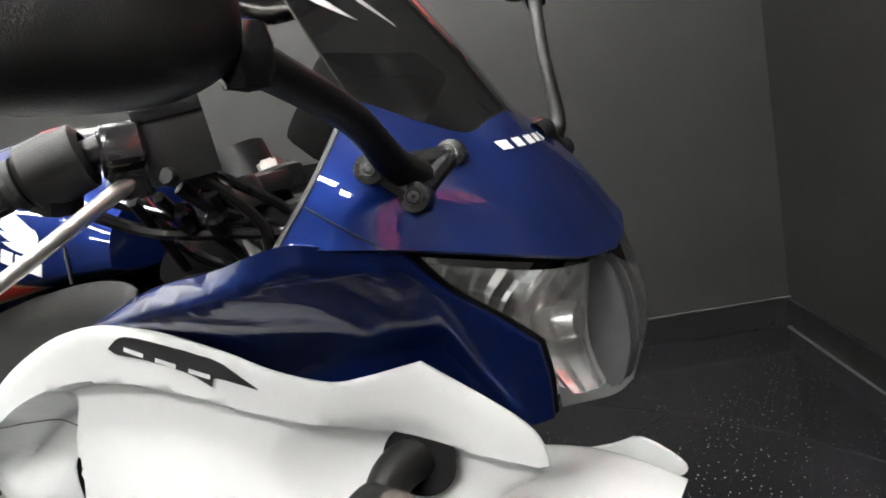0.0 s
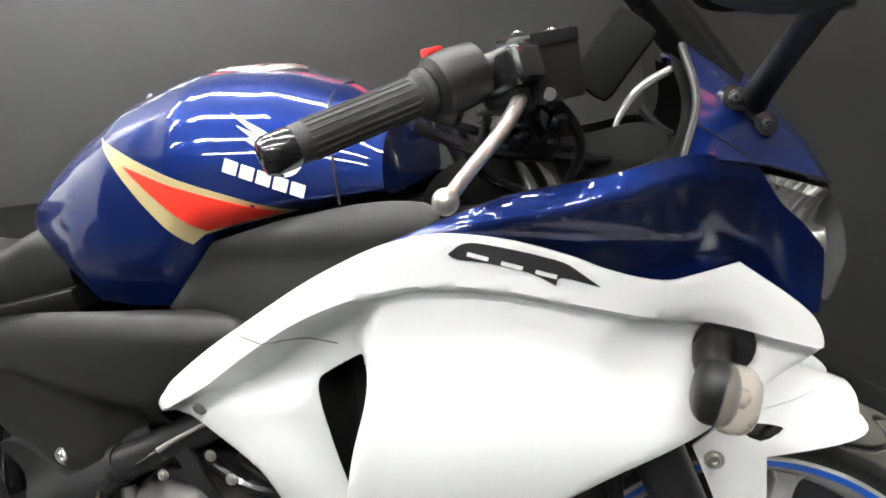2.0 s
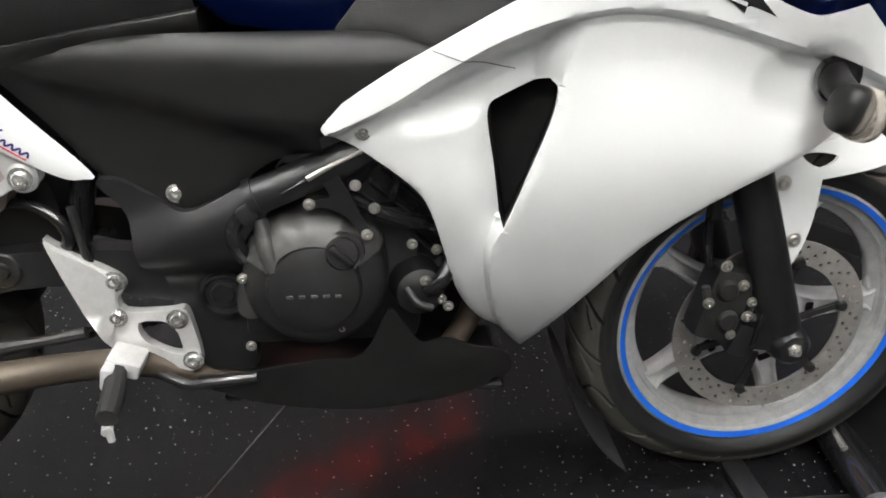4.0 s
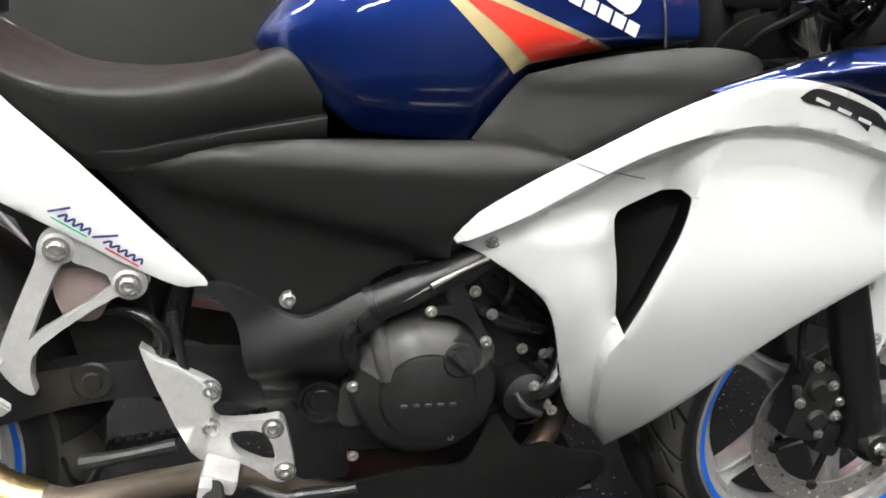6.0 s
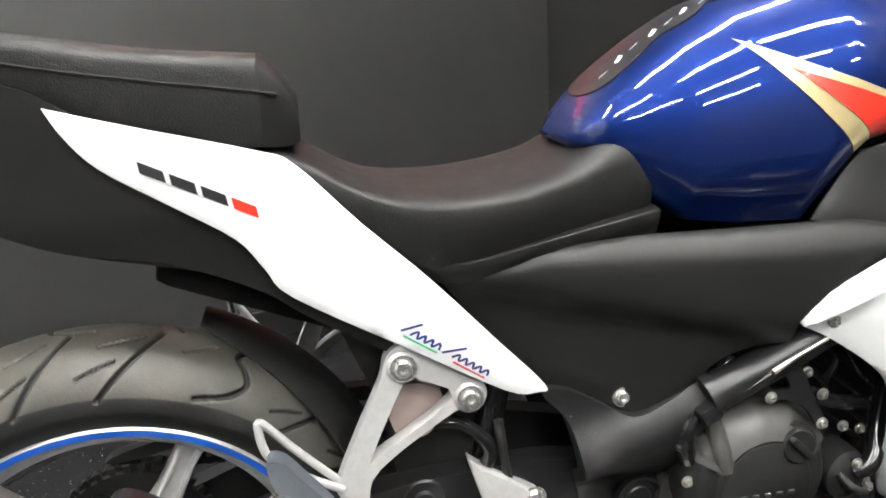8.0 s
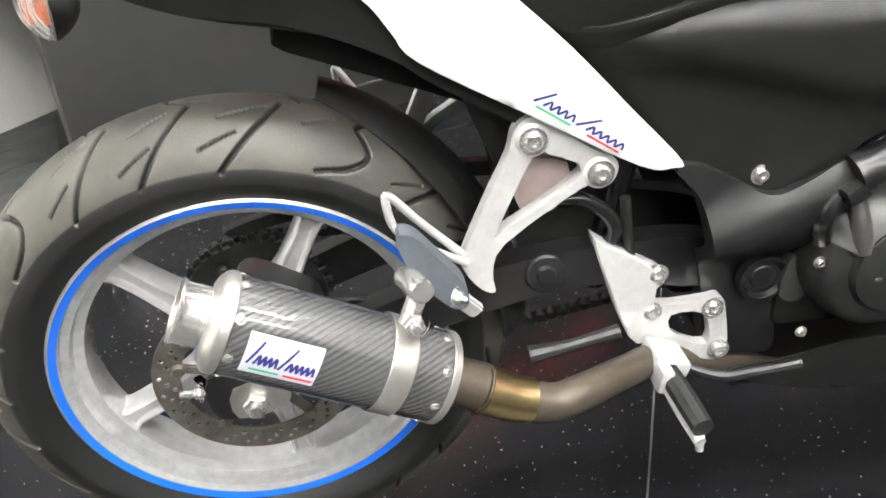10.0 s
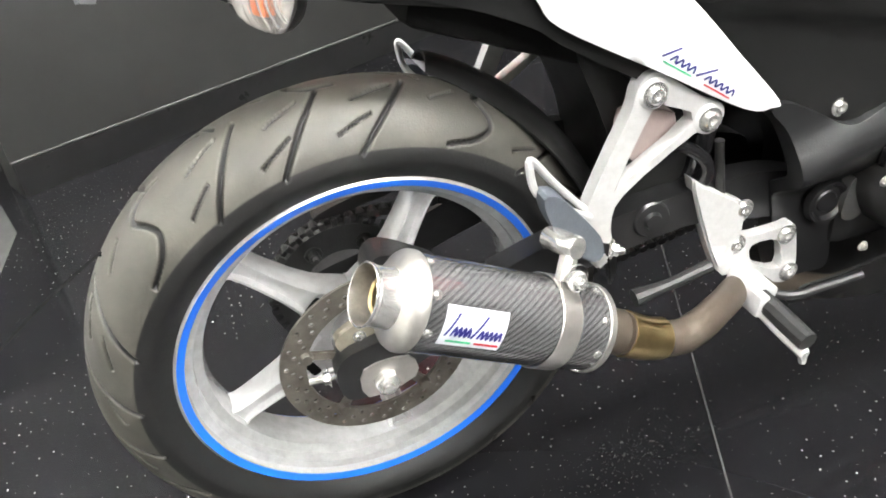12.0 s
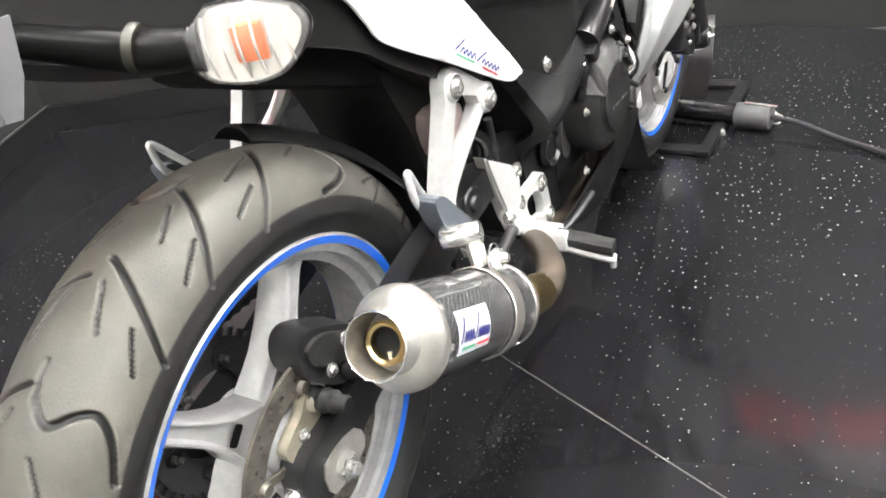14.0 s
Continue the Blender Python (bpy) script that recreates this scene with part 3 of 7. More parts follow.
for word, s0, s1, paint, what in (("MOTOR", 3.77, 2.28, SIGNWHITE, "white raised wall lettering reading MOTOR"), ("SPORTS", 2.24, 0.47, SIGNRED, "red raised wall lettering reading SPORTS")):
    px_, py_ = on_wall(s0)
    lettering("wall_lettering", word, (px_, py_, 1.785 - (3.09 - s0) * math.tan(radians(-tilt))), (bx, by), tilt, 0.245, s0 - s1, paint, what)
small = bmesh.new()
for k in range(14):
    s = 1.95 - 0.055 * k
    px_, py_ = on_wall(s)
    box((0.04, 0.01, 0.05), (px_, py_, 1.985 - 0.0787 * (1.95 - s)), (0, 0, 27), 0.001, 1, small)
tagged(part("wall_lettering", small, SIGNWHITE, None, smooth=False), "row of small white bars above the lettering", "sign")

# the same wording again, added out of view only to mirror in the deck's gloss
ex_, ey_ = (right_far[0] - right[0]), (right_far[1] - right[1])
el_ = math.hypot(ex_, ey_)
ex_, ey_ = ex_ / el_, ey_ / el_
lettering("wall_lettering", "SPORTS", (right[0] + 0.18 * ex_ + 0.004 * ey_, right[1] + 0.18 * ey_ - 0.004 * ex_, 1.79), (ex_, ey_), 0.0, 0.245, 1.8, SIGNRED, "added second red SPORTS lettering, unseen, for its reflection in the deck")


# small bars added with the second lettering, also only for the deck's reflection
for k in range(16):
    q = 0.24 + 0.1 * k
    bar_ = box((0.07, 0.01, 0.055), (0, 0, 0), (0, 0, 0), 0.001, 1)
    ob = tagged(part("wall_lettering", bar_, SIGNWHITE, None, smooth=False), "added white bar above the unseen second lettering", "sign", "small bars on the glossy wall")
    ob.matrix_world = pose(right[0] + q * ex_ + 0.006 * ey_, right[1] + q * ey_ - 0.006 * ex_, 2.10, 0, 0, math.degrees(math.atan2(ey_, ex_)))


# ceiling tubes
def ceiling_lamp(x, y, yaw, watts=95, length=1.25):
    lamp = thing("ceiling_light", "twin-tube fluorescent ceiling light, switched on", "ceiling light", (x, y, 3.3), "ceiling lights")
    lamp.rotation_euler = (0, 0, radians(yaw))
    part("housing", box((length, 0.2, 0.06), (0, 0, -0.031), (0, 0, 0), 0.008), LAMPHOUSE, lamp)
    for s in (-0.055, 0.055):
        part("tube_light", tube([(-length / 2 + 0.03, s, -0.082), (length / 2 - 0.03, s, -0.082)], 0.016, 12, 1), mat("tube_glow", (1, 1, 1), 0.5, emit=(1.0, 0.985, 0.95, watts)), lamp)
    return lamp


LAMPS = [(0.2, -0.9), (1.55, -0.9), (2.9, -0.9), (-1.2, -0.9), (0.2, -2.6), (1.7, -2.6), (-1.5, -2.6), (3.2, -2.6), (0.1, 0.55), (1.35, 0.75), (-1.5, 0.5), (0.2, -4.4), (2.0, -4.4), (-2.4, 1.6)]
for lx, ly in LAMPS:
    ceiling_lamp(lx, ly, 8)


# ---- the motorcycle ----
bike = thing("motorcycle", "blue and white sports motorcycle with a carbon silencer, on a turntable", "motorcycle")


def fair_y(x, z):
    b = 0.232 - 0.55 * (x - 1.06) ** 2
    t = 1 - max(0.0, (0.62 - z) / 0.356) ** 1.8 * 0.78
    return -max(b * t, 0.03)


def flip(bm):
    """The same on the left side."""
    bmesh.ops.transform(bm, matrix=Matrix.Diagonal((1, -1, 1, 1)), verts=bm.verts[:])
    return bm


# white side fairing: frame strip, main panel and inner panel round the vent
FAIR = [(0.768, 0.654), (0.80, 0.679), (0.854, 0.715), (0.917, 0.751), (0.971, 0.781), (1.017, 0.802), (1.062, 0.818), (1.107, 0.825), (1.146, 0.822), (1.187, 0.813), (1.235, 0.795), (1.274, 0.776),
        (1.318, 0.762), (1.349, 0.764), (1.39, 0.771, 1), (1.443, 0.726), (1.466, 0.697), (1.467, 0.667), (1.425, 0.646), (1.349, 0.601), (1.246, 0.558), (1.163, 0.505), (1.105, 0.427), (1.03, 0.272, 1),
        (0.993, 0.32), (0.959, 0.352), (0.929, 0.402), (0.91, 0.466), (0.888, 0.54), (0.864, 0.574), (0.812, 0.612), (0.778, 0.630), (0.766, 0.640)]
VENT = [(0.957, 0.664), (0.975, 0.677), (1.02, 0.699, 1), (1.027, 0.688), (1.02, 0.651), (0.999, 0.594), (0.975, 0.518, 1), (0.963, 0.6), (0.956, 0.64)]
CREASE = [(0.75, 0.625), (0.836, 0.669), (0.895, 0.706), (0.957, 0.741), (1.015, 0.763), (1.072, 0.775), (1.117, 0.776), (1.176, 0.767), (1.237, 0.749), (1.303, 0.729), (1.375, 0.71), (1.5, 0.66)]
CREASE_X, CREASE_Z = [c[0] for c in CREASE], [c[1] for c in CREASE]
SPLIT = [(0.27, 1.03), (0.31, 1.004), (0.36, 0.982), (0.42, 0.968), (0.475, 0.962), (0.505, 0.968), (0.53, 0.979), (0.6, 1.0), (0.65, 1.0195), (0.69, 1.028), (0.72, 1.037), (0.77, 1.062)]
SPLIT_Z, SPLIT_X = [c[0] for c in SPLIT], [c[1] for c in SPLIT]


def ease(v, lo, hi):
    u = min(1.0, max(0.0, (v - lo) / (hi - lo)))
    return u * u * (3 - 2 * u)


def fair_skin(x, z):
    """The outer skin: an upper strip, a main panel a step below it, a hollow behind that, and a rounded rear leg."""
    y = fair_y(x, z)
    zc = np.interp(x, CREASE_X, CREASE_Z)
    below = zc - z
    step = 0.015 * ease(below, 0.0, 0.009)
    if below > 0:
        step -= 0.010 * ease(below, 0.02, 0.16) * ease(x, 1.02, 1.12)
    xs = np.interp(z, SPLIT_Z, SPLIT_X)
    behind = ease(xs - x, 0.0, 0.006 + 0.03 * ease(z, 0.64, 0.74)) * ease(below, 0.0, 0.03)
    hollow = ease(z - 0.10 * (x - 0.9), 0.632, 0.672) * ease(x, 0.835, 0.885)
    leg = 1 - (max(0.0, x - float(np.interp(z, (0.30, 0.35, 0.5, 0.62), (0.985, 0.960, 0.915, 0.895)))) / 0.06) ** 2
    step += behind * (0.038 * hollow + (1 - hollow) * (0.034 - 0.024 * max(0.0, leg)))
    # dimple in front of the indicator
    d = math.hypot((x - 1.335) / 0.085, (z - 0.685) / 0.05)
    step += 0.016 * max(0.0, 1 - d * d)
    return y + step


def crease_lines():
    top = [tuple(q) for q in spline(CREASE, 6)]
    split = [tuple(q[::-1]) for q in spline(SPLIT, 6)]
    return (top, [(x, z - 0.009) for x, z in top], split, [(x - 0.006, z) for x, z in split if z < 0.66])


fairing = part("side_fairing", slab(FAIR, fair_skin, 0.006, 0.0075, (VENT,), 4, 0.0028, crease_lines()), WHITE, bike, "white painted side fairing", sharp=40)
part("side_fairing", flip(slab(FAIR, fair_skin, 0.006, 0.016, (VENT,), 4, 0.0028)), WHITE, bike, "white painted side fairing", sharp=40)
# inner walls of the vent and the seam in the upper strip
vent_rim = [(x, z) for x, z in resample(smooth_outline(VENT, 4), 0.008)]
bm = bmesh.new()
ring_a = [bm.verts.new((x, fair_skin(x, z) + 0.004, z)) for x, z in vent_rim]
ring_b = [bm.verts.new((x + 0.01, fair_skin(x, z) + 0.05, z)) for x, z in vent_rim]
for i in range(len(vent_rim)):
    j = (i + 1) % len(vent_rim)
    bm.faces.new((ring_a[i], ring_a[j], ring_b[j], ring_b[i]))
bm.faces.new(ring_b)
part("vent_duct", bm, PLASTIC, fairing, "black duct behind the vent")
part("screw", bolt((0.812, fair_skin(0.812, 0.636) + 0.001, 0.636), (0, -1, 0), 0.0065, 0.004), CHROME, fairing)
f_y = onto(fairing)
seam_line = spline([(0.888, 0.733), (0.92, 0.722), (0.955, 0.712), (0.985, 0.706)], 8)
part("seam", tube([(q[0], f_y(q[0], q[1]) + 0.0009, q[1]) for q in seam_line], 0.0006, 6, 1), GREYPLATE, fairing)
# lettering block on the strip, as one dark slanted shape with pale slots
decal("badge", [(1.125, 0.806, 1), (1.14, 0.815), (1.16, 0.813), (1.2, 0.801), (1.222, 0.793, 1), (1.236, 0.786), (1.262, 0.763, 1), (1.228, 0.775), (1.222, 0.768, 1), (1.2, 0.782), (1.16, 0.795), (1.135, 0.8)], fairing, BLACKGR, fairing, "black slanted badge")
for u0 in (0.04, 0.36, 0.68):
    stroke_mark("badge_slot", (1.139, 0.8005), (0.095, -0.034), 0.012, [[(u0, 0.5), (u0 + 0.2, 0.5)]], 0.0020, fairing, WHITE, fairing, "white slot in the badge", lift=0.0022, slant=-0.2)

# blue lower cowl between white fairing and headlight
def cowl_y(x, z):
    """A flank with a ridge along it: it leans in above the ridge and tucks under below."""
    y = -float(np.interp(x, RIDGE_X, RIDGE_Y))
    d = float(np.interp(x, RIDGE_X, RIDGE_Z)) - z
    if d > 0:
        k = 0.95 - 0.71 * ease(x, 1.36, 1.46)
        soft = max(0.0, d - 0.003)
        return y + k * min(soft, 0.085) + 0.25 * max(0.0, soft - 0.085)
    up = 1.15 * (1 - ease(x, 1.20, 1.35))
    return y + up * max(0.0, -d - 0.004)


RIDGE_X = (1.0, 1.04, 1.15, 1.25, 1.34, 1.37, 1.404, 1.427, 1.455, 1.482, 1.5)
RIDGE_Y = (0.196, 0.203, 0.225, 0.240, 0.247, 0.229, 0.195, 0.174, 0.149, 0.122, 0.10)
RIDGE_Z = (0.79, 0.802, 0.828, 0.843, 0.864, 0.861, 0.852, 0.826, 0.797, 0.776, 0.76)
ridge = spline(list(zip(RIDGE_X, RIDGE_Y, RIDGE_Z)), 10)
RIDGE_X, RIDGE_Y, RIDGE_Z = ([float(q[k]) for q in ridge] for k in range(3))
COWLSIDE = [(1.04, 0.808, 1), (1.11, 0.832), (1.18, 0.853), (1.26, 0.865), (1.34, 0.882), (1.37, 0.876), (1.404, 0.864, 1), (1.425, 0.828), (1.453, 0.797), (1.473, 0.770, 1), (1.474, 0.738), (1.471, 0.704, 1), (1.445, 0.702), (1.4, 0.71), (1.34, 0.715), (1.27, 0.735), (1.17, 0.775), (1.1, 0.79)]
cowl_side = part("lower_cowl", slab(COWLSIDE, cowl_y, 0.005, 0.0075, (), 4, 0.0, [[(x, z + o_) for x, z in zip(RIDGE_X, RIDGE_Z)] for o_ in (0.004, -0.003)]), BLUE, bike, "blue painted lower cowl", sharp=50)
part("lower_cowl", flip(slab(COWLSIDE, cowl_y, 0.004, 0.016, (), 4)), BLUE, bike, "blue painted lower cowl", sharp=50)

for s in (-1, 1):
    liner = slab(COWLSIDE, lambda x, z: cowl_y(x, z) + 0.012, 0.003, 0.018, (), 4)
    part("inner_cowl", liner if s < 0 else flip(liner), LINING, cowl_side, "black inner cowl")

# blue nose and headlight, both halves in one
A_LONG = [(1.503, 0, 0.813), (1.495, -0.06, 0.820), (1.473, -0.12, 0.836), (1.411, -0.192, 0.861), (1.373, -0.226, 0.871), (1.337, -0.243, 0.877)]
BTOP = [(1.419, 0, 0.945), (1.416, -0.03, 0.940), (1.408, -0.061, 0.932), (1.388, -0.095, 0.946), (1.349, -0.133, 0.974)]
nose = part("nose_cowl", coons(A_LONG, BTOP, [(1.503, 0, 0.813), (1.469, 0, 0.874), (1.438, 0, 0.918), (1.419, 0, 0.945)], [(1.337, -0.243, 0.877), (1.354, -0.199, 0.925), (1.349, -0.133, 0.974)], 40, 28, -0.004, True), BLUE, bike, "blue painted nose cowl", sharp=50)
part("edge_trim", tube([(1.349, -0.134, 0.975), (1.354, -0.2, 0.925), (1.337, -0.244, 0.877)], 0.004, 8, 6), PLASTIC, nose)
part("edge_trim", tube([(1.349, 0.134, 0.975), (1.354, 0.2, 0.925), (1.337, 0.244, 0.877)], 0.004, 8, 6), PLASTIC, nose)
part("nose_liner", coons([(x - 0.012, y * 0.95, z - 0.004) for x, y, z in A_LONG], [(x - 0.012, y * 0.93, z - 0.004) for x, y, z in BTOP], [(1.491, 0, 0.809), (1.457, 0, 0.870), (1.426, 0, 0.914), (1.407, 0, 0.941)], [(1.325, -0.231, 0.873), (1.342, -0.186, 0.921), (1.337, -0.124, 0.970)], 16, 12, 0, True), LINING, nose, "black inner lining")
n_y = onto(nose, 0.0004)
part("panel_seam", tube([(x, n_y(x, z), z) for x, z in ((1.352, 0.905), (1.37, 0.892), (1.388, 0.878), (1.402, 0.866))], 0.0008, 6, 3), BLACKGR, nose)
nose_tree = BVHTree.FromPolygons([v.co for v in nose.data.vertices], [tuple(p.vertices) for p in nose.data.polygons])


def nose_face(y, z, lift=0.0012):
    """The front skin of the nose at (y, z), seen from ahead."""
    hit = nose_tree.ray_cast(Vector((3, y, z)), Vector((-1, 0, 0)))[0]
    return (hit.x if hit else 1.43) + lift


for k in range(5):
    w_ = 0.0135
    y0_ = -0.052 + 0.0205 * k
    bm = bmesh.new()
    quad = [bm.verts.new((nose_face(y, z), y, z)) for y, z in ((y0_, 0.9155), (y0_ + w_, 0.9155), (y0_ + w_, 0.9195), (y0_ + w_, 0.9235), (y0_, 0.9235), (y0_, 0.9195))]
    bm.faces.new((quad[0], quad[1], quad[2], quad[5]))
    bm.faces.new((quad[5], quad[2], quad[3], quad[4]))
    part("nose_badge", bm, WHITEGR, nose, "white block badge", smooth=False)

REARLAMP = [(1.411, -0.190, 0.858), (1.430, -0.170, 0.826), (1.452, -0.145, 0.797), (1.474, -0.118, 0.770), (1.475, -0.106, 0.738), (1.472, -0.096, 0.706)]
lamp_c = [(1.503, 0, 0.811), (1.519, 0, 0.775), (1.519, 0, 0.735), (1.506, 0, 0.694)]
headlight = part("headlight", coons([(1.503, 0, 0.811), (1.495, -0.06, 0.818), (1.473, -0.12, 0.834), (1.411, -0.190, 0.858)], [(1.506, 0, 0.694), (1.499, -0.04, 0.695), (1.472, -0.096, 0.706)], lamp_c, REARLAMP, 30, 24, 0, True), LENS, bike, "clear one-piece headlight lens", sharp=60)
headlight.visible_shadow = False
mirror_mat = mat("reflector_chrome", (0.92, 0.92, 0.91), 0.13, 0.8, 0.6, 0.12, 60, 0.1, 90)


def reflector_bowl(s):
    """A fluted bowl that follows the lens a finger's width behind it."""
    n, m = 26, 10
    top = [np.array(q) for q in spline([(1.482, -0.010, 0.804), (1.470, -0.06, 0.812), (1.446, -0.115, 0.828), (1.398, -0.178, 0.852)], 30)]
    low = [np.array(q) for q in spline([(1.484, -0.010, 0.700), (1.470, -0.055, 0.704), (1.452, -0.088, 0.735), (1.440, -0.118, 0.775), (1.398, -0.176, 0.846)], 24)]
    bm = bmesh.new()
    rows = []
    for i in range(n + 1):
        a, b = top[int(i / n * (len(top) - 1))], low[int(i / n * (len(low) - 1))]
        row = []
        for k in range(m + 1):
            p = a + (b - a) * k / m
            deep = 0.030 * math.sin(math.pi * k / m) * math.sin(math.pi * min(1, 0.1 + 0.9 * i / n)) + (0.0045 if i % 3 == 1 else 0)
            row.append(bm.verts.new((p[0] - deep, -s * p[1], p[2])))
        rows.append(row)
    for a, b in zip(rows, rows[1:]):
        for k in range(m):
            bm.faces.new((a[k], a[k + 1], b[k + 1], b[k]))
    return bm


for s in (-1, 1):
    part("reflector", reflector_bowl(s), mirror_mat, headlight, "fluted chrome reflector", smooth=False)
    part("bulb_shield", lathe([(0.0, 0.03), (0.014, 0.028), (0.018, 0.015), (0.018, 0), (0.012, -0.01)], (1.452, s * 0.058, 0.768), (1, 0, 0), 20), CHROME, headlight)
    part("lamp_divider", prism([(1.475, 0.803), (1.50, 0.800), (1.508, 0.75), (1.498, 0.702), (1.478, 0.70), (1.462, 0.75)], s * 0.010, s * 0.014), GREYPLATE, headlight, "grey divider between the bowls")
    lip = bmesh.new()
    edge_a = spline(REARLAMP, 5)
    va = [lip.verts.new((p[0] - 0.003, -s * p[1] * 0.985, p[2])) for p in edge_a]
    vb = [lip.verts.new((p[0] - 0.018, -s * p[1] * 0.93, p[2] + 0.004)) for p in edge_a]
    for k in range(len(va) - 1):
        lip.faces.new((va[k], va[k + 1], vb[k + 1], vb[k]))
    part("lamp_wall", lip, mirror_mat, headlight, "bright inner wall of the headlight")
part("lamp_bezel", coons([(1.41, 0, 0.80), (1.40, -0.06, 0.81), (1.36, -0.155, 0.84)], [(1.41, 0, 0.69), (1.40, -0.04, 0.692), (1.40, -0.06, 0.70)], [(1.41, 0, 0.80), (1.39, 0, 0.74), (1.41, 0, 0.69)], [(1.36, -0.155, 0.84), (1.38, -0.12, 0.78), (1.40, -0.06, 0.70)], 8, 8, 0, True), LINING, headlight, "black lamp housing")

# windscreen
screen = part("windscreen", coons(BTOP, [(1.274, 0, 1.148), (1.268, -0.05, 1.139), (1.25, -0.088, 1.115)], [(1.419, 0, 0.947), (1.381, 0, 1.005), (1.340, 0, 1.060), (1.306, 0, 1.105), (1.274, 0, 1.148)], [(1.349, -0.135, 0.976), (1.300, -0.120, 1.05), (1.25, -0.088, 1.115)], 28, 28, -0.003, True), SCREEN, bike, "smoked windscreen", sharp=60)
screen.visible_shadow = False
part("screen_edge", tube([(1.420, 0, 0.947), (1.417, -0.03, 0.942), (1.409, -0.061, 0.934), (1.389, -0.096, 0.948), (1.350, -0.134, 0.976)], 0.002, 8, 6), GLOSSBLACK, screen)
part("screen_tail", coons([(1.274, 0, 1.148), (1.268, -0.05, 1.139), (1.25, -0.088, 1.115)], [(1.098, 0, 1.112), (1.112, -0.03, 1.106), (1.15, -0.052, 1.092)], [(1.274, 0, 1.148), (1.19, 0, 1.140), (1.098, 0, 1.112)], [(1.25, -0.088, 1.115), (1.205, -0.078, 1.100), (1.15, -0.052, 1.092)], 14, 14, -0.003, True), SCREEN, screen, "smoked screen tail", sharp=60)
for s in (-1, 1):
    part("tail_trim", tube([(1.25, s * 0.088, 1.113), (1.205, s * 0.078, 1.098), (1.15, s * 0.052, 1.089), (1.112, s * 0.03, 1.104), (1.098, 0, 1.110)], (0.004, 0.006, 0.010, 0.008, 0.005), 10, 6), GLOSSBLACK, screen, "black rolled edge")
for pts in ([(1.252, 1.113, 1), (1.276, 1.113), (1.312, 1.080), (1.352, 1.034, 1), (1.312, 1.0762), (1.275, 1.108)], [(1.252, 1.108, 1), (1.272, 1.098), (1.305, 1.070), (1.335, 1.042, 1), (1.302, 1.0665), (1.271, 1.093)]):
    decal("screen_stripe", pts, screen, STRIPEGREY, screen, "pale grey screen stripe", lift=0.0018)

